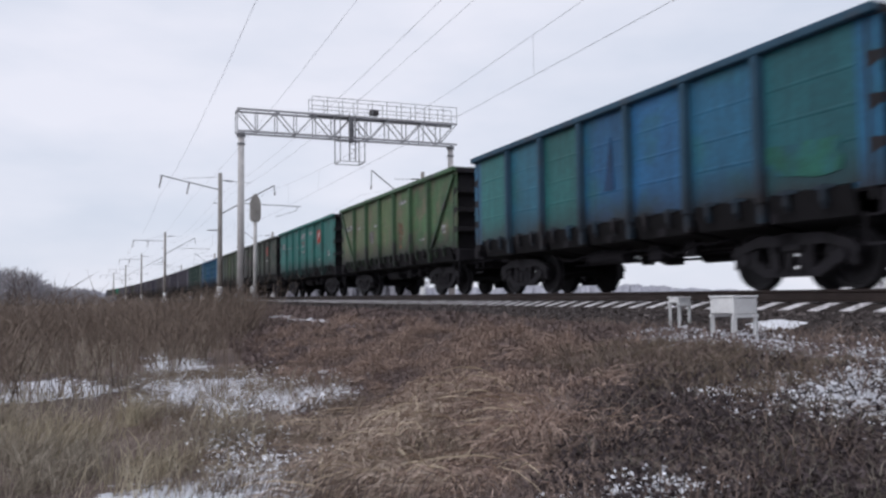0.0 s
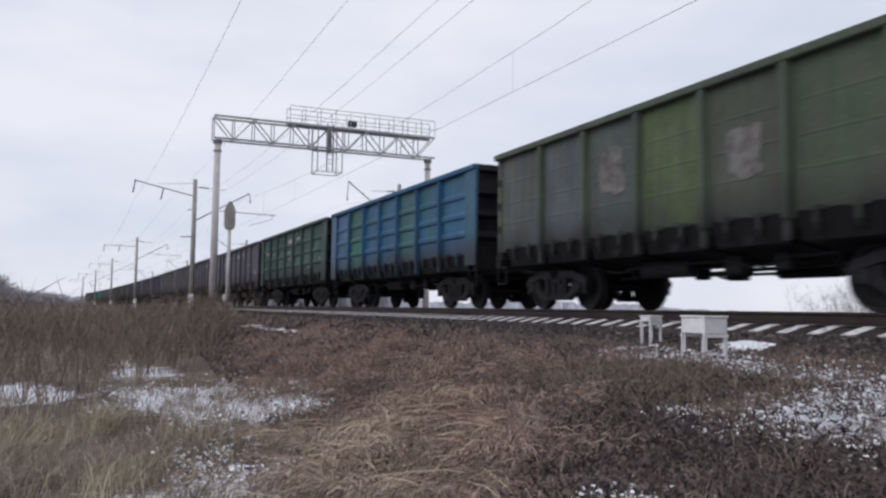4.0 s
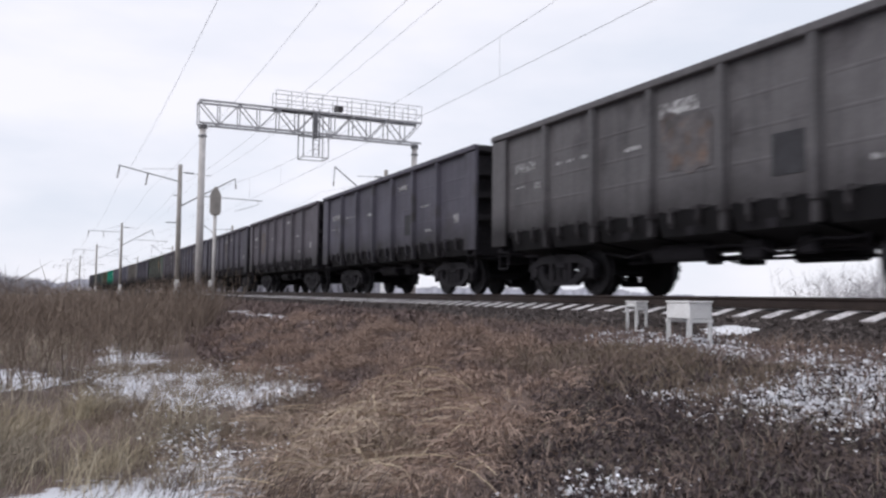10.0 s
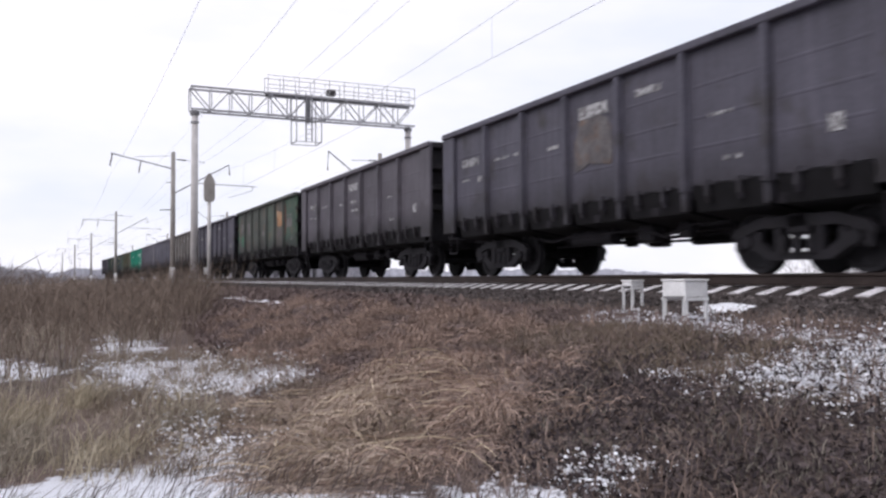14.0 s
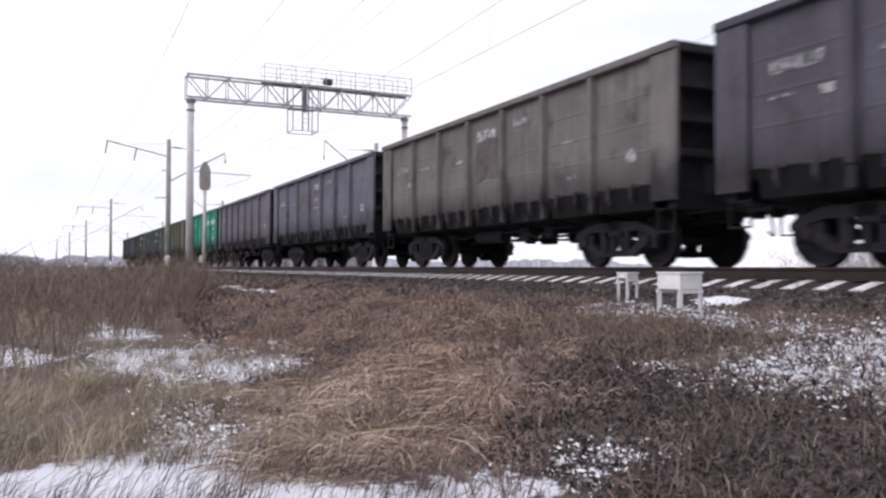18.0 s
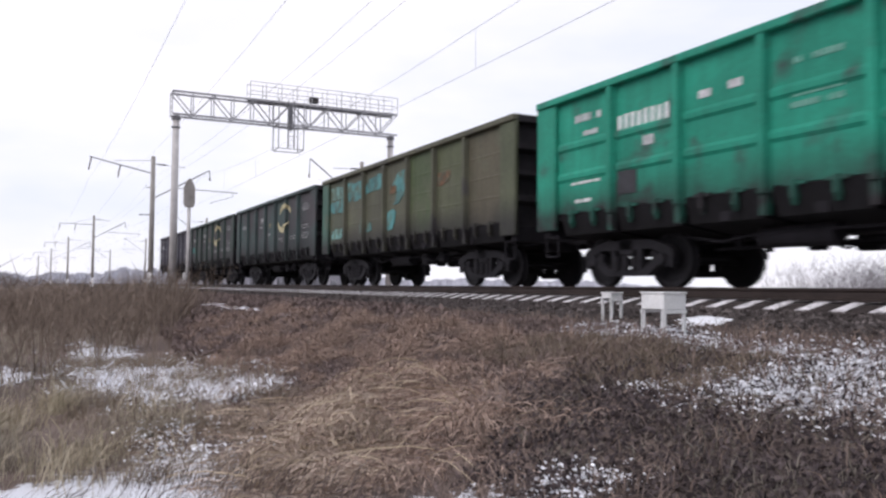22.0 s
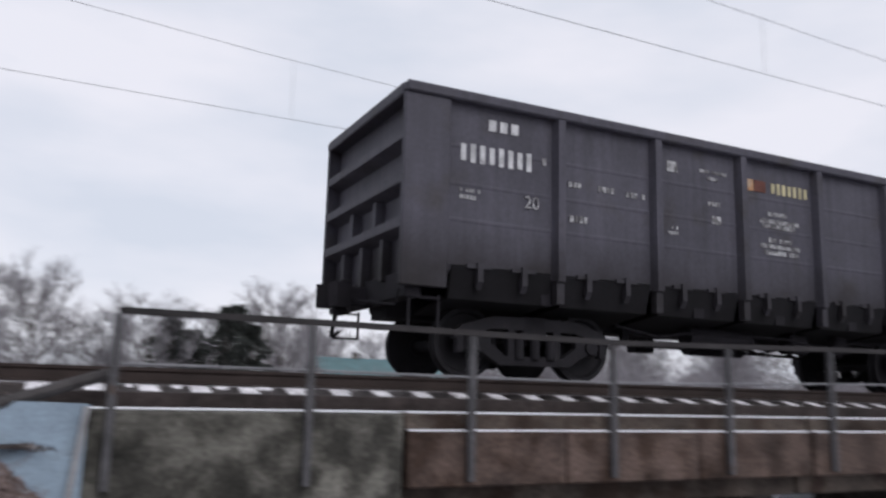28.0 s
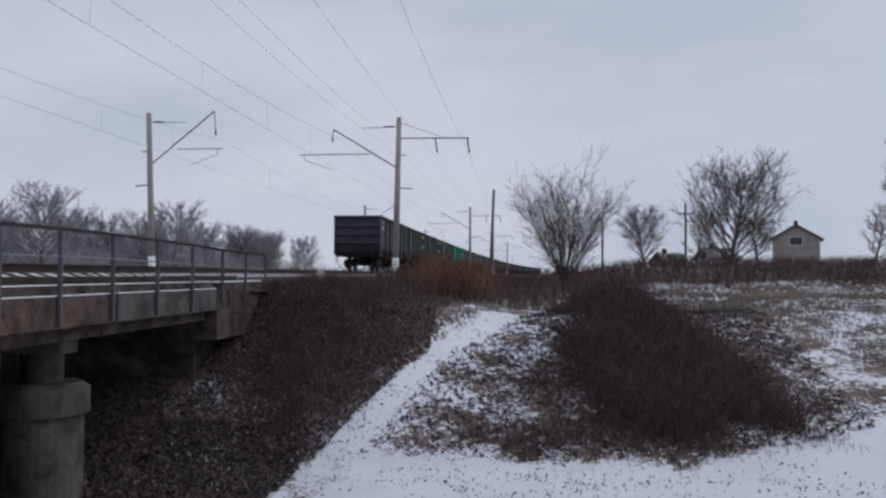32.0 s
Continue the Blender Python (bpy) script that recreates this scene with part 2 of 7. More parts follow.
def solid(name, bm, mat, label, category="", group="", kind="", at=None, smooth=False):
    ob = new(name, mesh_of(name, bm, mat, smooth))
    if at is not None:
        ob.matrix_basis = at
    return tagged(ob, label, category, group, kind)


def box(bm, x0, x1, y0, y1, z0, z1, bevel=0.0):
    q = bmesh.ops.create_cube(bm, size=1)["verts"]
    for v in q:
        v.co = Vector(((x0 + x1) / 2 + v.co.x * (x1 - x0), (y0 + y1) / 2 + v.co.y * (y1 - y0), (z0 + z1) / 2 + v.co.z * (z1 - z0)))
    if bevel:
        bmesh.ops.bevel(bm, geom=list({e for v in q for e in v.link_edges}), offset=bevel, segments=1, affect="EDGES")
    return bm


def rod(bm, a, b, r0, r1=None, seg=8):
    """A tapered round bar from a to b."""
    a, b = Vector(a), Vector(b)
    d = b - a
    m = Matrix.Translation((a + b) / 2) @ d.to_track_quat("Z", "Y").to_matrix().to_4x4()
    bmesh.ops.create_cone(bm, cap_ends=True, segments=seg, radius1=r0, radius2=r0 if r1 is None else r1, depth=d.length, matrix=m)
    return bm


def bar(bm, a, b, w, h):
    """A square bar from a to b."""
    a, b = Vector(a), Vector(b)
    d = b - a
    m = Matrix.Translation((a + b) / 2) @ d.to_track_quat("Z", "Y").to_matrix().to_4x4() @ Matrix.Diagonal((w, h, d.length, 1))
    bmesh.ops.create_cube(bm, size=1, matrix=m)
    return bm


def prism(bm, outline, axis, lo, hi):
    """An outline of pairs, extruded along an axis (0 x, 1 y, 2 z)."""
    def at(p, w):
        c = list(p)
        c.insert(axis, w)
        return bm.verts.new(c)
    a, b = [at(p, lo) for p in outline], [at(p, hi) for p in outline]
    bm.faces.new(a)
    bm.faces.new(b[::-1])
    for i in range(len(a)):
        j = (i + 1) % len(a)
        bm.faces.new((a[j], a[i], b[i], b[j]))
    bmesh.ops.recalc_face_normals(bm, faces=bm.faces)
    return bm


def lathe(bm, profile, seg=24, axis="x"):
    """A profile of (along, radius) pairs turned round the x axis."""
    rings = []
    for w, r in profile:
        rings.append([bm.verts.new((w, r * math.cos(2 * math.pi * i / seg), r * math.sin(2 * math.pi * i / seg))) for i in range(seg)])
    for p, q in zip(rings, rings[1:]):
        for i in range(seg):
            j = (i + 1) % seg
            bm.faces.new((p[i], p[j], q[j], q[i]))
    bm.faces.new(rings[0][::-1])
    bm.faces.new(rings[-1])
    bmesh.ops.recalc_face_normals(bm, faces=bm.faces)
    return bm


def B():
    return bmesh.new()


def tube(bm, points, r, seg=4):
    """One thin unbroken tube through points that run along y."""
    rings = [[bm.verts.new(p + Vector((r * math.cos(2 * math.pi * i / seg), 0, r * math.sin(2 * math.pi * i / seg)))) for i in range(seg)] for p in points]
    for p, q in zip(rings, rings[1:]):
        for i in range(seg):
            j = (i + 1) % seg
            bm.faces.new((p[i], p[j], q[j], q[i]))
    return bm


# ---- the line: a very wide curve towards the camera's side ----
RADIUS = 4600.0
TRACK, TRACK2 = 10.41, 17.7


def bend(y):
    return -y * y / (2 * RADIUS)


def on_line(u, y, z=0.0):
    return Vector((u + bend(y), y, z))


def line_pose(u, y, z=0.0):
    return Matrix.Translation(on_line(u, y, z)) @ pose(0, 0, 0, 0, 0, math.degrees(math.atan(y / RADIUS)))


# ---- ground ----
ROAD_Z = -4.6


def ground_z(x, y):
    x, y = np.asarray(x, float), np.asarray(y, float)
    u = x + y * y / (2 * RADIUS)
    north = np.interp(u, [-200, -30, 2.4, 5.2, 7.0, 8.2, 24, 31, 60, 300], [-1.2, -1.5, -1.55, -0.95, -0.62, -0.6, -0.6, -2.2, -2.3, -2.0])
    south = np.interp(u, [-200, -12, 0.0, 3.5, 6.2, 8.2, 24, 31, 60, 300], [-0.6, -1.5, -1.6, -1.2, -0.72, -0.6, -0.6, -2.2, -2.3, -2.0])
    south = south + np.clip((-40 - y) / 70, 0, 1) * np.clip((2 - u) / 20, 0, 1) * 2.4
    s = np.clip((y + 8) / -8, 0, 1)
    base = north * (1 - s) + south * s
    slope = np.interp(u, [-6, 0.8, 5.0, 30], [0.27, 0.31, 0.62, 0.62])
    cut_n = ROAD_Z + np.maximum(0, y + 3.75) * np.interp(u, [-5, 3, 6], [0.75, 0.85, 0.95])
    cut_s = ROAD_Z + np.maximum(0, -18.3 - y) * slope
    z = np.minimum(base, np.maximum(cut_n, cut_s))
    bumps = 0.05 * np.sin(x * 1.7 + 0.6 * np.sin(y * 1.1)) * np.sin(y * 1.3 + 1) + 0.03 * np.sin(x * 4.1 + 1.3) * np.sin(y * 3.7 + x)
    far = np.clip((np.hypot(x, y) - 60) / 300, 0, 1)
    return z + bumps * np.where((u > 7.2) & (u < 24.5), 0.2, 1) * (1 - far)


def depth_in(poly, x, y):
    """How deep a point lies inside an outline in the plan, in metres; negative outside."""
    x, y = np.asarray(x, float), np.asarray(y, float)
    best = np.full(np.shape(x), 1e9)
    odd = np.zeros(np.shape(x), bool)
    for (ax, ay), (bx, by) in zip(poly, poly[1:] + poly[:1]):
        dx, dy = bx - ax, by - ay
        f = np.clip(((x - ax) * dx + (y - ay) * dy) / (dx * dx + dy * dy + 1e-9), 0, 1)
        best = np.minimum(best, np.hypot(x - ax - f * dx, y - ay - f * dy))
        if ay != by:
            odd ^= ((ay > y) != (by > y)) & (x < (bx - ax) * (y - ay) / (by - ay) + ax)
    return np.where(odd, best, -best)


# outlines in the plan: snow with the share of ground that it covers, then the kinds of growth
SNOW_ZONES = [
    ([(-1.0, 6.4), (0.1, 6.7), (0.85, 7.1), (1.3, 6.65), (1.35, 5.9), (1.2, 4.2), (-1.0, 4.2)], 0.86),
    ([(1.2, 5.6), (2.2, 5.2), (2.6, 4.9), (2.6, 4.0), (1.1, 4.0)], 0.70),
    ([(2.15, 5.1), (2.55, 5.4), (2.95, 4.85), (3.0, 4.3), (2.2, 4.2)], 0.86),
    ([(2.7, 5.3), (3.1, 5.2), (3.7, 4.6), (3.6, 4.0), (2.9, 4.0)], 0.50),
    ([(-6.0, 16.6), (-1.0, 17.0), (-0.2, 15.6), (-0.1, 14.7), (-0.8, 13.2), (-5.0, 13.0)], 0.72),
    ([(1.7, 17.5), (2.3, 16.8), (3.0, 12.4), (3.4, 11.7), (2.9, 11.0), (2.1, 10.6), (1.7, 12.5)], 0.66),
    ([(1.0, 28.0), (2.0, 19.0), (1.7, 13.5), (1.5, 10.2), (0.8, 10.4), (0.4, 13.0), (0.5, 20.0)], 0.58),
    ([(0.95, 8.7), (1.45, 7.8), (1.5, 6.7), (1.05, 6.9), (0.85, 8.2)], 0.62),
    ([(6.25, 9.0), (7.2, 10.6), (8.5, 10.4), (8.3, 7.0), (9.0, 1.5), (7.0, 1.5), (6.7, 5.0), (6.35, 7.0)], 0.47),
    ([(4.9, 6.3), (5.7, 6.1), (6.7, 5.3), (7.2, 1.0), (4.6, 1.0), (4.7, 2.8), (5.1, 3.8), (4.8, 4.6)], 0.48),
]
OLIVE_ZONE = [(-5.0, 6.9), (0.1, 7.05), (0.75, 7.55), (0.72, 8.4), (1.0, 9.4), (0.5, 10.8), (-0.2, 11.6), (-1.0, 11.4), (-5.0, 11.5)]
TAN_ZONE = [(1.35, 5.9), (1.45, 7.0), (1.75, 8.4), (2.5, 9.7), (3.3, 10.3), (4.0, 9.9), (4.6, 8.9), (4.6, 7.9), (4.1, 7.1), (3.4, 6.2), (2.65, 5.45), (2.1, 5.3)]
DARK_ZONE = [(2.75, 5.3), (3.45, 6.1), (4.5, 7.2), (5.4, 7.6), (6.3, 6.8), (6.8, 5.2), (7.5, 3.0), (7.5, 0.5), (2.6, 0.5), (2.7, 4.6)]


SCREE = [(7.4, -22.4), (6.9, -20.4), (5.9, -18.6), (5.4, -17.2), (7.6, -17.2), (8.4, -18.4), (8.8, -20.6)]
SLOPE_BUSH = [(8.0, -24.6), (7.2, -22.4), (6.7, -20.4), (6.1, -18.9), (4.6, -18.9), (4.2, -20.4), (3.6, -23.2), (3.4, -26.0), (4.4, -28.5), (6.4, -28.0)]


def snow_amount(x, y):
    """How much of the ground lies under snow, 0 to 1."""
    u = x + y * y / (2 * RADIUS)
    a = np.full(np.shape(x), 0.36)
    a = np.where((y > -3) & (u < 2.8), 0.30, a)
    a = np.where((y > 3.0) & (u > 1.3 + 0.2 * (y - 6)) & (u < 8.4), 0.18, a)
    for poly, share in SNOW_ZONES:
        a = np.where(depth_in(poly, x, y) > 0, share, a)
    a = np.where((y > 20) & (y < 34) & (np.abs(u - 5.85) < 0.4), 0.70, a)
    a = np.where((np.abs(y - 7.7) < 0.45) & (u > 7.0) & (u < 8.3), 0.70, a)
    a = np.where((y <= 0.6) & (y > -4) & (u > 4) & (u < 8), 0.42, a)
    a = np.where((y < -4.6) & (y > -18.6) & (u < 7.0), 0.70, a)
    a = np.where((y < -2) & (y > -22) & (u >= 7.0) & (u < 22), 0.22, a)
    a = np.where((y <= -18.6) & (y > -36) & (u > 2.2) & (u < 8.6), 0.22, a)
    path = u - (4.6 + (y + 19.5) * 0.44)
    a = np.where((y <= -18.6) & (y > -29.5) & (path < 0.15) & (path > -1.25 - np.clip((y + 24) / 4, 0, 1) * 0.4), 0.66, a)
    a = np.where((y <= -18.6) & (y > -29.5) & (path <= -1.25 - np.clip((y + 24) / 4, 0, 1) * 0.4) & (path > -4.2), 0.46, a)
    a = np.where((y <= -18.0) & (y > -29) & (path <= -4.2), 0.40, a)
    a = np.where((y <= -19) & (u < -6.2) & (u - 0.3 * (y + 20) < -6.4), 0.47, a)
    a = np.where((y <= -29) & (u < 2.2) & (u >= -3.5), 0.47, a)
    a = np.where((y <= -43) & (u < 4), 0.22, a)
    a = np.where((y > -18.7 + np.minimum(0, u + 4) * 0.45) & (y <= -14) & (y > -27) & (u < 3.6), 0.71, a)
    a = np.where((y > -18.4) & (y <= -14.5) & (u >= 3.6) & (u < 7.6), 0.56, a)
    a = np.where((y <= -26) & (y > -33) & (u > 4.2) & (u < 6.6), 0.42, a)
    a = np.where(depth_in(SCREE, x, y) > 0, 0.46, a)
    a = np.where((y > -22) & (y < -9) & (u > 13.6) & (u < 26), 0.62, a)
    a = np.where((u > 24.5), 0.9, a)
    a = np.where((np.hypot(x, y) > 70) & (u < 7), 0.24, a)
    return a


def lines(lo, a, b, hi, step):
    mid = list(np.arange(a, b + 1e-6, step))
    out, d, p = [], step, a
    while p > lo:
        d *= 1.25
        p -= d
        out.append(p)
    up, d, p = [], step, b
    while p < hi:
        d *= 1.25
        p += d
        up.append(p)
    return np.array(out[::-1] + mid + up)


def build_ground():
    xs, ys = lines(-2500, -16, 28, 2500, 0.3), lines(-2500, -42, 45, 2500, 0.3)
    X, Y = np.meshgrid(xs, ys)
    Z = ground_z(X, Y)
    co = np.stack([X.ravel(), Y.ravel(), Z.ravel()], 1)
    w, h = len(xs), len(ys)
    i = np.arange(w * h).reshape(h, w)
    f = np.stack([i[:-1, :-1].ravel(), i[:-1, 1:].ravel(), i[1:, 1:].ravel(), i[1:, :-1].ravel()], 1)
    me = bpy.data.meshes.new("ground")
    me.from_pydata(co.tolist(), [], f.tolist())
    at = me.attributes.new("snow", "FLOAT", "POINT")
    A = snow_amount(X, Y)
    for _ in range(3):
        A = (A + np.roll(A, 1, 0) + np.roll(A, -1, 0) + np.roll(A, 1, 1) + np.roll(A, -1, 1)) / 5
    at.data.foreach_set("value", A.ravel().astype(np.float32))
    me.polygons.foreach_set("use_smooth", np.ones(len(f), bool))
    m = bpy.data.materials.new("winter_ground")
    m.use_nodes = True
    n, l = m.node_tree.nodes, m.node_tree.links
    b = n["Principled BSDF"]
    b.inputs["Roughness"].default_value = 0.95
    b.inputs["Specular IOR Level"].default_value = 0.15
    tc = n.new("ShaderNodeTexCoord")

    def tex(scale, detail=8, rough=0.6):
        q = n.new("ShaderNodeTexNoise")
        q.inputs["Scale"].default_value, q.inputs["Detail"].default_value, q.inputs["Roughness"].default_value = scale, detail, rough
        l.new(tc.outputs["Object"], q.inputs["Vector"])
        return q
    litter, soil = n.new("ShaderNodeValToRGB"), tex(0.35)
    litter.color_ramp.elements[0].position, litter.color_ramp.elements[0].color = 0.35, (0.09, 0.07, 0.064, 1)
    litter.color_ramp.elements[1].position, litter.color_ramp.elements[1].color = 0.65, (0.22, 0.168, 0.145, 1)
    l.new(soil.outputs["Fac"], litter.inputs[0])
    grain = tex(22, 6, 0.75)
    gr = n.new("ShaderNodeMapRange")
    gr.inputs["From Min"].default_value, gr.inputs["From Max"].default_value = 0.3, 0.7
    gr.inputs["To Min"].default_value, gr.inputs["To Max"].default_value = 0.45, 1.55
    l.new(grain.outputs["Fac"], gr.inputs[0])
    mul = n.new("ShaderNodeMixRGB")
    mul.blend_type = "MULTIPLY"
    mul.inputs[0].default_value = 1
    l.new(litter.outputs[0], mul.inputs[1])
    l.new(gr.outputs[0], mul.inputs[2])
    sn = n.new("ShaderNodeAttribute")
    sn.attribute_name = "snow"
    p1, p2 = tex(0.9, 6, 0.6), tex(7, 6, 0.75)
    add = n.new("ShaderNodeMath")
    add.operation = "MULTIPLY_ADD"
    l.new(p1.outputs["Fac"], add.inputs[0])
    add.inputs[1].default_value = 0.7
    half = n.new("ShaderNodeMath")
    half.operation = "MULTIPLY"
    half.inputs[1].default_value = 0.9
    l.new(p2.outputs["Fac"], half.inputs[0])
    l.new(half.outputs[0], add.inputs[2])
    tot = n.new("ShaderNodeMath")
    tot.operation = "ADD"
    l.new(add.outputs[0], tot.inputs[0])
    l.new(sn.outputs["Fac"], tot.inputs[1])
    cut = n.new("ShaderNodeMapRange")
    cut.inputs["From Min"].default_value, cut.inputs["From Max"].default_value = 1.25, 1.33
    l.new(tot.outputs[0], cut.inputs[0])
    mixc = n.new("ShaderNodeMixRGB")
    l.new(cut.outputs[0], mixc.inputs[0])
    l.new(mul.outputs[0], mixc.inputs[1])
    mixc.inputs[2].default_value = (0.78, 0.79, 0.84, 1)
    l.new(mixc.outputs[0], b.inputs["Base Color"])
    bp = n.new("ShaderNodeBump")
    bp.inputs["Strength"].default_value, bp.inputs["Distance"].default_value = 0.6, 0.06
    l.new(grain.outputs["Fac"], bp.inputs["Height"])
    l.new(bp.outputs[0], b.inputs["Normal"])
    me.materials.append(m)
    tagged(new("ground", me), "brown winter ground with dead litter and patches of thin snow", "ground", kind="structure")


build_ground()


# ---- tracks ----
def sweep(section, u, ys, closed=True):
    """A section of (offset, z) pairs swept along the line."""
    bm = B()
    rows = [[bm.verts.new(on_line(u + a, y, z)) for a, z in section] for y in ys]
    k = len(section)
    for p, q in zip(rows, rows[1:]):
        for i in range(k if closed else k - 1):
            j = (i + 1) % k
            bm.faces.new((p[i], p[j], q[j], q[i]))
    if closed:
        bm.faces.new(rows[0])
        bm.faces.new(rows[-1][::-1])
    bmesh.ops.recalc_face_normals(bm, faces=bm.faces)
    return bm


ALONG = [-700, -500, -350, -250, -180, -130, -90, -60, -40, -20, 0, 20, 40, 60, 90, 130, 180, 250, 350, 500, 700]
RAIL_SECTION = [(-0.036, 0), (0.036, 0), (0.036, -0.035), (0.012, -0.055), (0.01, -0.15), (0.07, -0.165), (0.07, -0.18), (-0.07, -0.18), (-0.07, -0.165), (-0.01, -0.15), (-0.012, -0.055), (-0.036, -0.035)]


def sleeper_mesh():
    """A concrete sleeper with ends that slope down, lying across the line."""
    bm = B()
    prof = [(-1.35, -0.36), (1.35, -0.36), (1.35, -0.30), (0.93, -0.195), (0.55, -0.185), (0.3, -0.225), (-0.3, -0.225), (-0.55, -0.185), (-0.93, -0.195), (-1.35, -0.30)]
    prism(bm, prof, 1, -0.14, 0.14)
    for v in bm.verts:
        if v.co.z > -0.35:
            v.co.y *= 0.75
    return mesh_of("sleeper", bm, SLEEPER)


def build_track(u, label, near):
    t = thing("railway_track", label, "railway track", kind="structure")
    for s in (-0.79, 0.79):
        part("rail", sweep(RAIL_SECTION, u + s, ALONG), RAIL, t)
    me = sleeper_mesh()
    step = 0.543
    rest = B()
    for k in range(-520, 521):
        y = k * step
        if near and -70 < y < 92:
            o = new("sleeper", me)
            o.parent = t
            o.matrix_basis = line_pose(u, y)
        elif abs(y) < 280:
            bm2 = line_pose(u, y)
            q = bmesh.ops.create_cube(rest, size=1)["verts"]
            for v in q:
                v.co = bm2 @ Vector((v.co.x * 2.7, v.co.y * 0.24, -0.25 + v.co.z * 0.09))
    tagged(part("sleepers", rest, SLEEPER, t), kind="stuff")
    return t


build_track(TRACK, "steel rails on snow-dusted concrete sleepers, the loaded track", True)
build_track(TRACK2, "second railway track behind the train on concrete sleepers", False)
BED = [(-1.95, -0.44), (-1.40, -0.335), (-0.92, -0.215), (0.92, -0.215), (1.40, -0.335), (1.95, -0.44), (2.9, -0.72), (-2.9, -0.72)]
for name, u, ya in (("ballast_bed", TRACK, [0.0, 20, 40, 60, 90, 130, 180, 250, 350, 500, 700]), ("ballast_bed", TRACK, [-700, -500, -350, -250, -180, -130, -90, -60, -40, -23.0]), ("ballast_bed", TRACK2, ALONG)):
    sec = BED if u == TRACK else [(-1.75, -0.235), (1.75, -0.235), (2.6, -0.72), (-2.6, -0.72)]
    solid(name, sweep(sec, u, ya), BALLAST, "dark crushed stone ballast under the sleepers", "ballast", kind="structure")
solid("ballast_bed", box(B(), TRACK - 2.4, TRACK + 2.4, -23.0, 0.0, -0.5, -0.255), BALLAST, "dark crushed stone ballast on the bridge deck", "ballast", kind="structure")

# ---- wagons ----
PITCH, BODY, HALF = 13.92, 13.06, 1.565
BAY = 1.685
POSTS = [(i - 3.5) * BAY for i in range(8)]


def panel_mesh(y0, y1, z0, z1, ridges, corrugated):
    """A side sheet with pressed horizontal ridges, in the plane x = HALF - 0.09, facing +x."""
    bm = B()
    x = HALF - 0.10
    prof = [(x, z0)]
    n = len(ridges)
    for r in ridges:
        d = corrugated or 0.005
        w = d + 0.06 if corrugated else 0.03
        prof += [(x, r - w), (x + d, r - w * 0.4), (x + d, r + w * 0.4), (x, r + w)]
    prof += [(x, z1), (x - 0.03, z1), (x - 0.03, z0)]
    prism(bm, prof, 1, y0, y1)
    return bm


def side_frame(bm, x):
    """The cast side frame of a bogie, seen from the side."""
    a, b = x - 0.07, x + 0.07
    prism(bm, [(-1.22, 0.60), (-1.12, 0.69), (-0.62, 0.83), (0.62, 0.83), (1.12, 0.69), (1.22, 0.60), (1.22, 0.50), (1.02, 0.56), (0.66, 0.66), (-0.66, 0.66), (-1.02, 0.56), (-1.22, 0.50)], 0, a, b)
    prism(bm, [(-1.0, 0.42), (-0.82, 0.56), (-0.46, 0.31), (0.46, 0.31), (0.82, 0.56), (1.0, 0.42), (0.80, 0.34), (0.55, 0.19), (-0.55, 0.19), (-0.80, 0.34)], 0, a + 0.004, b - 0.004)
    for s in (-1, 1):
        box(bm, a + 0.006, b - 0.006, s * 0.36 - 0.06, s * 0.36 + 0.06, 0.28, 0.70, 0.01)
        for c in (0.72, 1.13):
            box(bm, a + 0.008, b - 0.008, s * c - 0.05, s * c + 0.05, 0.33, 0.62, 0.01)
    return bm


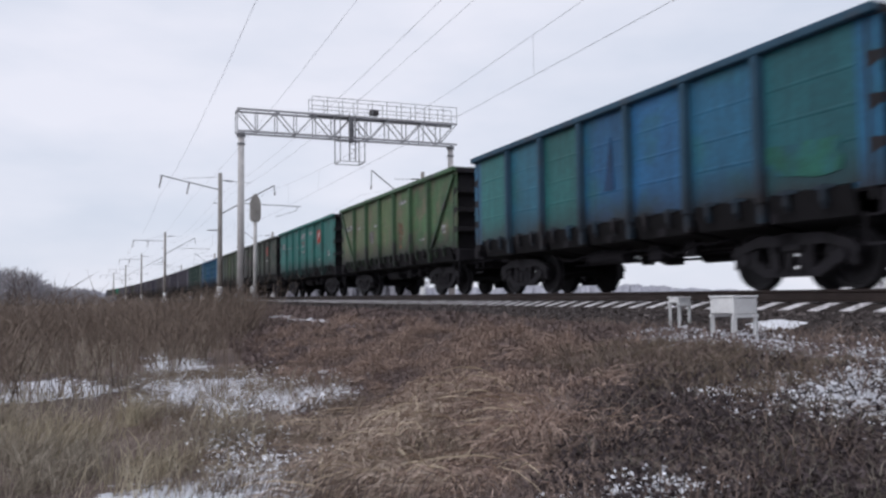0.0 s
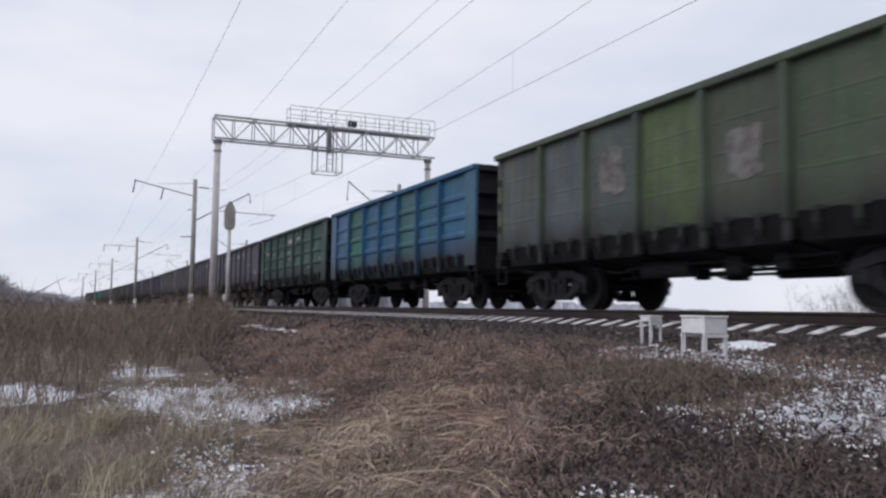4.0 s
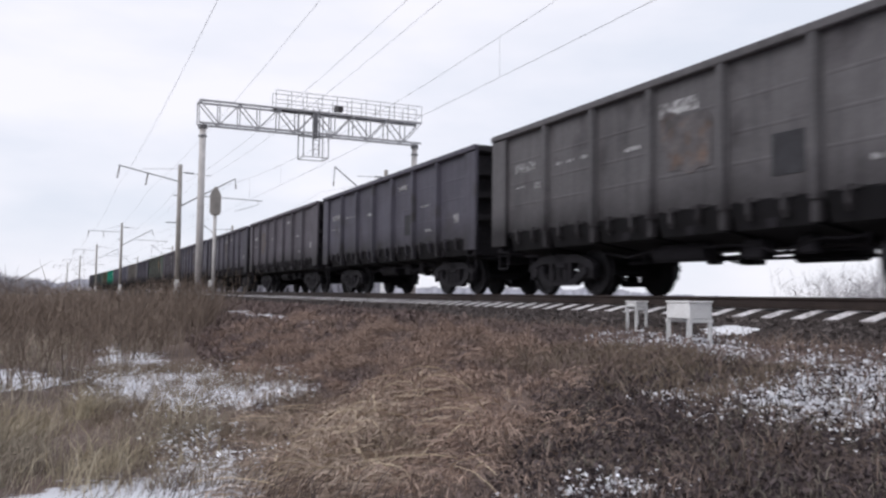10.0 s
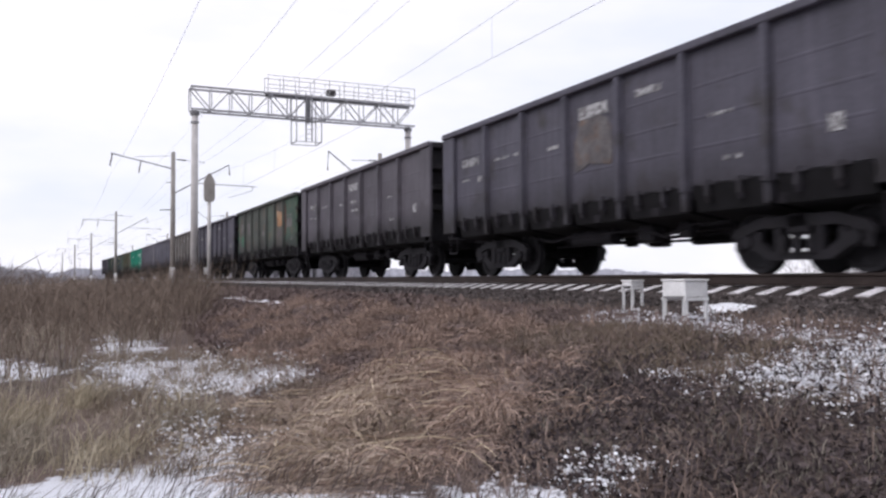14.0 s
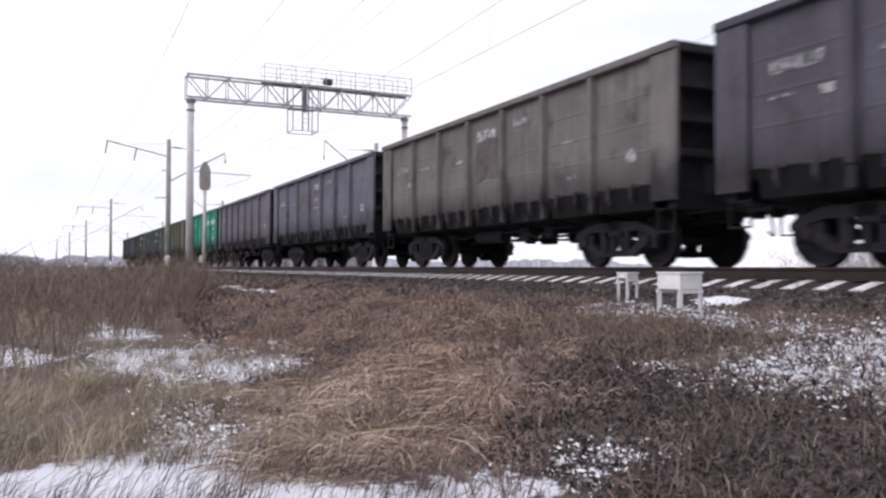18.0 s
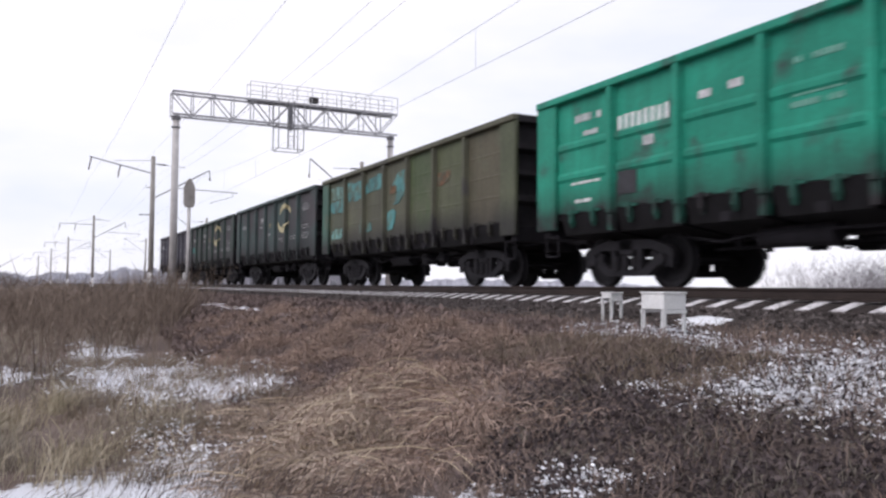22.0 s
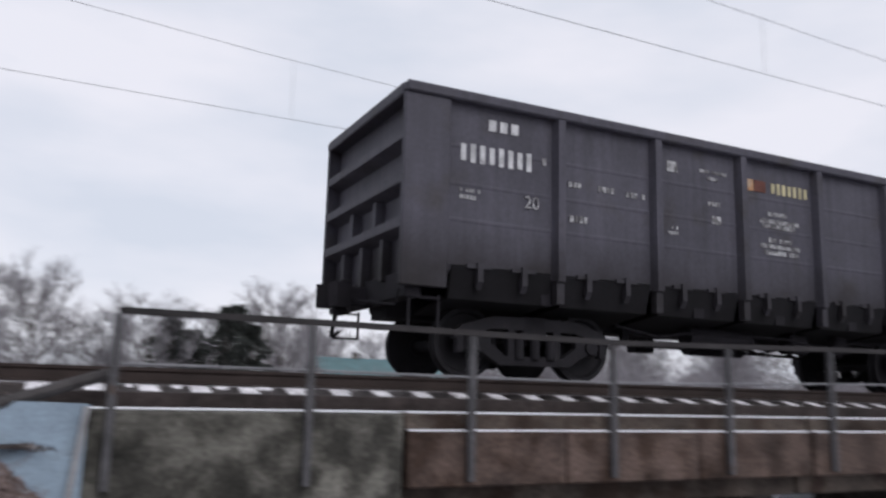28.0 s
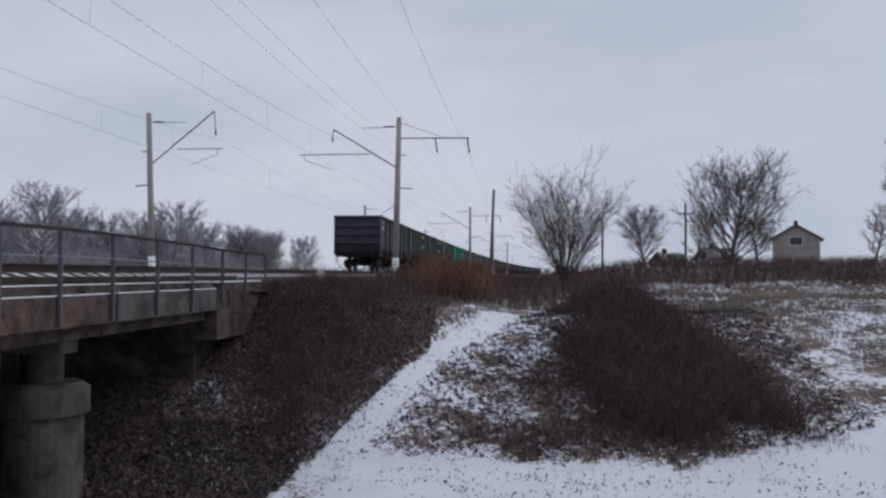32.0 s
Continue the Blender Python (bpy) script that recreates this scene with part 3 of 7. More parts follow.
def build_wagon(corrugated=0.0, brace=False, old=False, length=BODY, ridges=(1.98, 2.45, 2.95)):
    w = thing("gondola_wagon", "grey steel open-top gondola wagon", "wagon", "wagons of the freight train")
    bays = list(zip(POSTS, POSTS[1:]))
    first = None
    for s in (1, -1):
        flip = pose(0, 0, 0, 0, 0, 0 if s > 0 else 180)
        for a, b in bays:
            mid = (a + b) / 2
            if first is None:
                first = part("side_panel", panel_mesh(-BAY / 2 - 0.014, BAY / 2 + 0.014, 1.40, 3.53, ridges, corrugated), WAGON_PAINT, w, at=flip @ pose(0, mid, 0))
            else:
                again(first, w, flip @ pose(0, mid, 0))
    e2 = (length / 2 - POSTS[7]) / 2
    bm = B()
    if old:
        box(bm, HALF - 0.13, HALF - 0.102, -e2, e2, 1.32, 3.53)
    else:
        box(bm, HALF - 0.10, HALF - 0.015, -e2, e2, 1.08, 3.53, 0.012)
    c = POSTS[7] + e2
    corner = part("corner_panel", bm, WAGON_PAINT, w, at=pose(0, c, 0))
    again(corner, w, pose(0, -c, 0))
    again(corner, w, pose(0, 0, 0, 0, 0, 180) @ pose(0, -c, 0))
    again(corner, w, pose(0, 0, 0, 0, 0, 180) @ pose(0, c, 0))
    bm = B()
    prism(bm, [(-0.095, HALF - 0.10), (-0.058, HALF + 0.02), (0.058, HALF + 0.02), (0.095, HALF - 0.10)], 2, 1.30, 3.53)
    for v in bm.verts:
        v.co = Vector((v.co.y, v.co.x, v.co.z))
    box(bm, HALF - 0.14, HALF - 0.02, -0.06, 0.06, 1.0, 1.32)
    bmesh.ops.recalc_face_normals(bm, faces=bm.faces)
    stand = POSTS[1:7]
    post = part("side_post", bm, WAGON_PAINT, w, at=pose(0, stand[0], 0))
    for i, y in enumerate(stand):
        if i:
            again(post, w, pose(0, y, 0))
        again(post, w, pose(0, 0, 0, 0, 0, 180) @ pose(0, y, 0))
    if brace:
        for s in (1, -1):
            for e in (1, -1):
                bm = B()
                bar(bm, (s * (HALF - 0.05), e * 6.2, 3.45), (s * (HALF - 0.05), e * 4.4, 1.42), 0.06, 0.11)
                part("diagonal_brace", bm, WAGON_PAINT, w)
    bm = box(B(), HALF - 0.13, HALF + 0.03, -length / 2, length / 2, 3.53, 3.67, 0.02)
    chord = part("top_chord", bm, WAGON_PAINT, w)
    again(chord, w, pose(0, 0, 0, 0, 0, 180))
    bm = B()
    x = HALF - 0.10
    box(bm, -x, x, length / 2 - 0.24, length / 2 - 0.19, 1.15, 3.55)
    box(bm, -x, x, length / 2 - 0.26, length / 2 + 0.02, 3.50, 3.66, 0.015)
    end = part("end_wall", bm, WAGON_PAINT, w, "ribbed steel end wall")
    back = pose(0, 0, 0, 0, 0, 180)
    again(end, w, back)
    for z in (2.98, 2.42, 1.86):
        bm = prism(B(), [(length / 2 - 0.192, z - 0.13), (length / 2 + 0.0, z - 0.05), (length / 2 + 0.0, z + 0.07), (length / 2 - 0.192, z + 0.10)], 0, -x, x)
        again(part("end_rib", bm, WAGON_PAINT, w), w, back)
    for xx, z0, z1 in ((-0.75, 1.2, 1.75), (0.0, 1.2, 1.75), (0.75, 1.2, 1.75), (-0.45, 1.95, 2.3), (0.45, 1.95, 2.3)):
        bm = box(B(), xx - 0.05, xx + 0.05, length / 2 - 0.192, length / 2 - 0.05, z0, z1, 0.01)
        again(part("end_stiffener", bm, WAGON_PAINT, w), w, back)
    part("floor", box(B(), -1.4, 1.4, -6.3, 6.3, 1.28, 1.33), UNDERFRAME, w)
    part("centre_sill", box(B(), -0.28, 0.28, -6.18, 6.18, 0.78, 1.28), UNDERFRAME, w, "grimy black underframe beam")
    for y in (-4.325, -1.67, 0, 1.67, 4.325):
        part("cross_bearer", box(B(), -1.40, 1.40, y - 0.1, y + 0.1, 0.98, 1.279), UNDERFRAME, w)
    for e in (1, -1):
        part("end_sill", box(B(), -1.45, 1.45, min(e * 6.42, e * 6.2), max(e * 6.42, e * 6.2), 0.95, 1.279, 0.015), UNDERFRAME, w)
    hatch = clip = None
    for s in (1, -1):
        flip = pose(0, 0, 0, 0, 0, 0 if s > 0 else 180)
        for a, b in bays:
            at = flip @ pose(0, (a + b) / 2, 0)
            if hatch is None:
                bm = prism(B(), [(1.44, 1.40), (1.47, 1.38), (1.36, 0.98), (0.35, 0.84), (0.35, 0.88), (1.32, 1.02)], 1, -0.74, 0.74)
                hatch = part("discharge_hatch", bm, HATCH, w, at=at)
                bm = prism(B(), [(1.43, 1.44), (1.53, 1.44), (1.53, 1.2), (1.47, 1.1), (1.43, 1.2)], 1, -0.04, 0.04)
                box(bm, 1.42, 1.50, -0.18, 0.18, 1.37, 1.42)
                clip = part("hatch_latch", bm, WAGON_PAINT, w, at=at @ pose(0, -0.36, 0))
                again(clip, w, at @ pose(0, 0.30, 0))
            else:
                again(hatch, w, at)
                again(clip, w, at @ pose(0, -0.36, 0))
                again(clip, w, at @ pose(0, 0.30, 0))
    for s in (1, -1):
        bm = rod(B(), (s * 0.85, -1.45 * s, 0.74), (s * 0.85, -0.15 * s, 0.74), 0.16, seg=14)
        for y in (-1.2, -0.4):
            rod(bm, (s * 0.85, y * s, 0.74), (s * 0.85, y * s, 1.0), 0.03, seg=6)
        part("air_reservoir", bm, UNDERFRAME, w)
        bm = box(B(), s * 0.85 - 0.15, s * 0.85 + 0.15, 0.9 * s - 0.2, 0.9 * s + 0.2, 0.58, 0.88, 0.03)
        rod(bm, (s * 0.85, 0.9 * s, 0.85), (s * 0.85, 0.9 * s, 1.05), 0.05, seg=6)
        part("brake_cylinder", bm, UNDERFRAME, w)
        bm = box(B(), s * 0.9 - 0.1, s * 0.9 + 0.1, 1.9 * s - 0.15, 1.9 * s + 0.15, 0.62, 0.9, 0.03)
        rod(bm, (s * 0.9, 1.9 * s, 0.88), (s * 0.9, 1.9 * s, 1.05), 0.04, seg=6)
        part("brake_valve", bm, UNDERFRAME, w)
        bm = B()
        pts = [(2.95, 0.84), (2.5, 0.80), (2.2, 0.83), (1.7, 0.72), (1.45, 0.64), (1.2, 0.72), (0.6, 0.80), (-0.2, 0.80), (-1.6, 0.78), (-2.1, 0.70), (-2.9, 0.83)]
        for (y0, z0), (y1, z1) in zip(pts, pts[1:]):
            rod(bm, (s * 1.0, y0 * s, z0), (s * 1.0, y1 * s, z1), 0.022, seg=6)
        part("brake_pipe", bm, UNDERFRAME, w)
        bm = B()
        rod(bm, (s * 0.45, -2.8 * s, 0.62), (s * 0.45, 2.8 * s, 0.70), 0.028, seg=6)
        for y in (-2.3, 2.5):
            box(bm, s * 0.45 - 0.04, s * 0.45 + 0.04, y * s - 0.06, y * s + 0.06, 0.6, 1.0)
        part("brake_rigging", bm, UNDERFRAME, w)
    for e in (1, -1):
        bm = B()
        box(bm, -0.13, 0.13, min(e * 6.3, e * 6.74), max(e * 6.3, e * 6.74), 0.93, 1.19, 0.02)
        prism(bm, [(-0.2 * e, e * 6.66), (0.13 * e, e * 6.66), (0.25 * e, e * 6.78), (0.27 * e, e * 6.95), (0.17 * e, e * 7.03), (0.12 * e, e * 6.90), (-0.02 * e, e * 6.84), (-0.12 * e, e * 6.90), (-0.25 * e, e * 6.98), (-0.29 * e, e * 6.88)], 2, 0.90, 1.22)
        box(bm, -0.10, 0.10, min(e * 6.68, e * 6.86), max(e * 6.68, e * 6.86), 0.80, 0.90, 0.02)
        box(bm, -0.07, 0.07, min(e * 6.62, e * 6.76), max(e * 6.62, e * 6.76), 1.22, 1.29, 0.02)
        rod(bm, (-0.1, e * 6.62, 1.02), (-1.25, e * 6.46, 0.86), 0.014, seg=6)
        rod(bm, (-1.25, e * 6.46, 0.86), (-1.36, e * 6.46, 1.06), 0.014, seg=6)
        part("coupler", bm, UNDERFRAME, w)
        bm = B()
        for k in range(6):
            a0, a1 = k / 6, (k + 1) / 6
            f0 = Vector((0.4, e * (6.6 + 0.12 * math.sin(a0 * 3.1)), 0.95 - 0.42 * math.sin(a0 * 2.2)))
            f1 = Vector((0.4, e * (6.6 + 0.12 * math.sin(a1 * 3.1)), 0.95 - 0.42 * math.sin(a1 * 2.2)))
            rod(bm, f0, f1, 0.022, seg=6)
        part("brake_hose", bm, UNDERFRAME, w)
        for s in (1, -1):
            bm = B()
            for yy in (5.95, 6.35):
                bar(bm, (s * 1.42, e * yy, 1.0), (s * 1.42, e * yy, 0.58), 0.03, 0.03)
            bar(bm, (s * 1.42, e * 5.95, 0.58), (s * 1.42, e * 6.35, 0.58), 0.05, 0.03)
            bar(bm, (s * 1.42, e * 5.95, 0.96), (s * 1.42, e * 6.35, 0.96), 0.03, 0.03)
            part("corner_step", bm, UNDERFRAME, w)
    for e in (1, -1):
        bg = thing("bogie", "", "")
        bg.parent = w
        bg.matrix_basis = pose(0, e * 4.325, 0)
        for s in (1, -1):
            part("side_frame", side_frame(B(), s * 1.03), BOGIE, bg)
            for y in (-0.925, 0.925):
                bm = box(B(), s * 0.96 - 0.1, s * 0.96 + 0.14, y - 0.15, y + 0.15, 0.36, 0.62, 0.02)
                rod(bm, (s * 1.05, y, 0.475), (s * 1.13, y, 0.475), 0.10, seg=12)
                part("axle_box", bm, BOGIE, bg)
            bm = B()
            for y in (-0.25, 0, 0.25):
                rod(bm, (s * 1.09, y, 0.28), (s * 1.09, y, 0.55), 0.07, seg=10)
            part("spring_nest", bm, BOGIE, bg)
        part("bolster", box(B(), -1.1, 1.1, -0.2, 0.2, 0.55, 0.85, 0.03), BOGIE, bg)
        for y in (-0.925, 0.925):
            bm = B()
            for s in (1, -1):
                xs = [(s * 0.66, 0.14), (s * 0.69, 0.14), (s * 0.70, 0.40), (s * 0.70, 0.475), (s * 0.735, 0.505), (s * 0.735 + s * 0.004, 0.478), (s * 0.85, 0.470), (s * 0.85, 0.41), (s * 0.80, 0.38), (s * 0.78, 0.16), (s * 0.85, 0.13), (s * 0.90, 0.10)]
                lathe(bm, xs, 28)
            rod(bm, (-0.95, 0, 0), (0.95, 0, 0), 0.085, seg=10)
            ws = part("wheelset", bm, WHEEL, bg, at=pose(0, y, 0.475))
            ws["axle"] = 1 if y > 0 else 0
    return w


PLAIN = build_wagon()
RIDGED = build_wagon(corrugated=0.045, ridges=(1.92, 2.42, 2.94))
BRACED = build_wagon(brace=True, old=True, length=12.64)
PRESSED = build_wagon(corrugated=0.035, ridges=(2.08, 2.66))
OLD = build_wagon(old=True, length=12.64)

GREY = (0.081, 0.076, 0.095)
# from the last wagon forward: colour, kind of body and how it looks
TRAIN = {
    0: ((0.064, 0.061, 0.077), PLAIN, "dark grey steel gondola wagon with white stencilled markings, train's rear"),
    1: ((0.04, 0.06, 0.052), PLAIN, "dark green gondola wagon with a pale yellow crescent emblem"),
    2: ((0.042, 0.064, 0.062), PLAIN, "dark green gondola wagon with a pale yellow crescent emblem and grime"),
    3: ((0.082, 0.082, 0.055), PLAIN, "olive gondola wagon sprayed with turquoise graffiti"),
    4: ((0.014, 0.24, 0.16), PRESSED, "bright green gondola wagon with white lettering bars"),
    5: ((0.121, 0.116, 0.140), PLAIN, "grey steel gondola wagon with a white square mark"),
    6: ((0.119, 0.117, 0.147), PLAIN, "blue-grey gondola wagon with white stencilled markings"),
    7: ((0.14, 0.13, 0.122), PLAIN, "brownish grey weathered gondola wagon"),
    9: ((0.068, 0.075, 0.066), OLD, "grey-green gondola wagon with a rusty orange patch of graffiti"),
    15: ((0.10, 0.095, 0.10), PLAIN, "grey steel gondola wagon with a few white marks"),
    19: ((0.03, 0.058, 0.05), RIDGED, "dark green gondola wagon with ridged side sheets"),
    20: ((0.02, 0.085, 0.17), RIDGED, "faded blue gondola wagon with ridged side sheets"),
    21: ((0.066, 0.085, 0.06), OLD, "grey-green gondola wagon with panels of differing green"),
    22: ((0.062, 0.07, 0.06), OLD, "patchy green-brown gondola wagon with a red oval mark"),
    23: ((0.034, 0.15, 0.133), OLD, "turquoise green gondola wagon with a red square emblem"),
    24: ((0.052, 0.105, 0.052), BRACED, "olive green gondola wagon with diagonal end braces"),
    25: ((0.018, 0.10, 0.19), OLD, "bright blue gondola wagon fading to green"),
}
WAGONS = []


def paint(w, color):
    for o in w.children:
        o.color = (*color, 1)


for k in range(32):
    col, kindof, text = TRAIN.get(k, (tuple(c * f for c, f in zip(GREY, [(1, 1, 1), (1.1, 1.06, 1.0), (0.92, 0.93, 0.96)][k % 3])), PLAIN, "grey steel open-top gondola wagon with faded stencilled markings"))
    w = copy_thing(kindof, pose(0, 0, 0))
    w["label"] = text
    paint(w, col)
    WAGONS.append(w)
    # end walls that face another wagon: the gap's shade is put into their colour
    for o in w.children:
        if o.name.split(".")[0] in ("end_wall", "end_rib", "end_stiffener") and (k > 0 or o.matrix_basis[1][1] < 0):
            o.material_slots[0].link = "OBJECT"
            o.material_slots[0].material = GAP_SHADE
for w in (PLAIN, RIDGED, BRACED, PRESSED, OLD):
    for o in list(w.children_recursive) + [w]:
        bpy.data.objects.remove(o)


def train_end(t):
    """Where along the line the last wagon's rear coupling is at t seconds."""
    s = t - 16
    slow = np.interp(t, [0, 1, 2, 3, 6, 8, 9, 11, 12, 13, 16, 17, 18, 19, 20, 21, 23, 24, 25, 26, 27, 27.5, 28, 28.5, 29, 30, 31, 32],
                     [0.32, 0.38, 0.32, 0.52, 0.12, 0.08, 0.06, 0.0, 0.12, 0.45, 0.3, 0.5, 0.85, 0.55, 0.5, 0.4, 0.1, -0.1, -0.2, -0.1, 0.15, 0.42, 0.7, 0.42, 0.4, 0.3, 0.1, -0.1])
    return float(-4.7921e-4 * s ** 3 + 0.0474805 * s * s - 13.007996 * s + 146.0418 + slow)


# ---- bridge ----
EDGE = 7.6
DRAIN = -12.25


def build_bridge():
    b = thing("railway_bridge", "weathered concrete railway bridge with three spans over a lane", "bridge", kind="structure")
    for y0, y1 in ((-9.18, -3.38), (-15.06, -9.24), (-20.38, -15.12)):
        conc = RUSTY_CONCRETE if y1 > -12 else PIER_CONCRETE
        part("deck_slab", box(B(), EDGE + 0.225, 13.2, y0, y1, -0.95, -0.5), CONCRETE, b)
        for x in (EDGE + 0.3, 9.4, 11.2, 12.5):
            part("girder", box(B(), x, x + 0.6, y0 + 0.01, y1 - 0.01, -1.40, -0.951, 0.02), CONCRETE, b)
        n = 3
        for k in range(n):
            a0, a1 = y0 + (y1 - y0) * k / n, y0 + (y1 - y0) * (k + 1) / n
            part("fascia_block", box(B(), EDGE, EDGE + 0.22, a0 + 0.008, a1 - 0.008, -1.14, -0.58, 0.02), conc, b, "stained concrete fascia block")
        part("coping", box(B(), EDGE + 0.07, EDGE + 0.26, y0, y1, -0.578, -0.40, 0.02), CONCRETE, b)
        part("parapet", box(B(), 13.21, 13.4, y0, y1, -1.1, -0.3, 0.02), CONCRETE, b)
        part("snow_ledge", box(B(), EDGE + 0.006, EDGE + 0.075, y0 + 0.02, y1 - 0.02, -0.581, -0.562, 0.006), SNOW, b)
        part("snow_coping", box(B(), EDGE + 0.075, EDGE + 0.25, y0 + 0.02, y1 - 0.02, -0.402, -0.385, 0.006), SNOW, b)
    bm = box(B(), EDGE, 13.3, -3.34, -0.40, -1.75, -0.40, 0.03)
    part("abutment", bm, MOSSY_CONCRETE, b, "grey-green stained concrete abutment wall")
    part("abutment_footing", box(B(), EDGE + 0.8, 13.0, -3.0, -0.7, -5.2, -1.751), CONCRETE, b)
    part("snow_coping", box(B(), EDGE + 0.02, EDGE + 0.25, -3.3, -0.42, -0.402, -0.385, 0.006), SNOW, b)
    bm = prism(B(), [(-20.42, -0.42), (-24.3, -0.42), (-24.3, -0.62), (-22.6, -1.9), (-20.42, -1.9)], 0, EDGE, 13.3)
    part("abutment", bm, CONCRETE, b, "stained concrete abutment wall")
    part("abutment_footing", box(B(), EDGE + 0.8, 13.0, -24.0, -20.9, -5.2, -1.901), CONCRETE, b)
    part("abutment_panel", box(B(), EDGE - 0.03, EDGE + 0.01, -21.3, -20.6, -1.1, -0.6, 0.01), CONCRETE, b)
    part("abutment_panel", box(B(), EDGE - 0.03, EDGE + 0.01, -22.6, -21.6, -1.3, -0.6, 0.01), CONCRETE, b)
    part("snow_coping", box(B(), EDGE + 0.02, EDGE + 0.25, -24.2, -20.44, -0.422, -0.39, 0.01), SNOW, b)
    for y in (-3.7, -9.2, -15.1):
        part("cap_beam", box(B(), 8.55, 13.0, y - 0.32, y + 0.32, -1.75, -1.401, 0.03), PIER_CONCRETE, b)
        part("pier_wall", box(B(), 9.75, 11.9, y - 0.3, y + 0.3, -5.2, -1.751, 0.03), PIER_CONCRETE, b, "plain concrete wall joining the two pier columns")
        for x in (9.05, 12.1):
            bm = rod(B(), (x, y, -2.32), (x, y, -1.74), 0.34, seg=20)
            part("pier_neck", bm, PIER_CONCRETE, b, smooth=False)
            bm = rod(B(), (x, y, -2.9), (x, y, -2.42), 0.82, seg=28)
            rod(bm, (x, y, -2.42), (x, y, -2.3), 0.82, 0.66, seg=28)
            part("pier_collar", bm, PIER_CONCRETE, b)
            part("pier_column", rod(B(), (x, y, -5.2), (x, y, -2.88), 0.72, seg=28), PIER_CONCRETE, b, "round concrete pier column")
    part("drain_pipe", box(B(), 8.14, 8.26, DRAIN - 0.06, DRAIN + 0.06, -1.95, -1.41, 0.01), WHITE_PAINT, b, "short white drain pipe")
    r = thing("bridge_railing", "dark painted steel railing along the bridge edge", "railing")
    ys = [-0.58, -2.33, -4.08, -5.92, -7.7, -9.55, -11.35, -13.0, -14.8, -16.75, -18.65, -20.65, -22.5, -24.35]
    hs = [0.42, 0.42, 0.41, 0.40, 0.44, 0.49, 0.52, 0.53, 0.52, 0.49, 0.46, 0.40, 0.38, 0.37]
    x = EDGE - 0.045
    for y, h in zip(ys, hs):
        part("post", box(B(), x - 0.035, x + 0.035, y - 0.035, y + 0.035, -1.08 if y > -20.4 else -0.9, h, 0.006), RAILING, r)
    for (y0, h0), (y1, h1) in zip(zip(ys, hs), list(zip(ys, hs))[1:]):
        part("top_rail", bar(B(), (x, y0, h0 + 0.03), (x, y1, h1 + 0.03), 0.07, 0.06), RAIL_CAP, r)
        part("middle_rail", rod(B(), (x, y0, h0 - 0.43), (x, y1, h1 - 0.43), 0.013, seg=6), STEEL, r)
    return b


build_bridge()
# the inner strip, x 13.42 to 14.9, is added to block light between decks
solid("bridge_deck", box(B(), 13.42, 20.4, -24, -0.5, -1.3, -0.45), CONCRETE, "concrete deck carrying the second track", "bridge", kind="structure")
bm = B()
prism(bm, [(-0.42, -0.36), (1.75, -0.30), (1.75, -0.62), (-0.42, -1.2)], 0, EDGE + 0.02, EDGE + 0.14)
solid("wing_post", bar(B(), (EDGE - 0.03, -0.395, -0.38), (EDGE - 0.03, -0.30, -1.3), 0.06, 0.05), GALV, "pale grey steel edge strip at the abutment corner", "steel strip", kind="structure")
solid("wing_wall", bm, BLUE_PAINT, "pale blue painted plate beside the bridge abutment", "wing wall", kind="structure")
bm = B()
rod(bm, (EDGE + 0.22, -0.55, -0.10), (EDGE - 0.16, 1.25, -0.70), 0.055)
rod(bm, (EDGE + 0.22, -0.55, -0.10), (EDGE + 0.22, -0.62, -0.42), 0.04)
solid("stay_pipe", bm, DARK_STEEL, "rusty dark pipe leaning across the painted plate", "pipe")


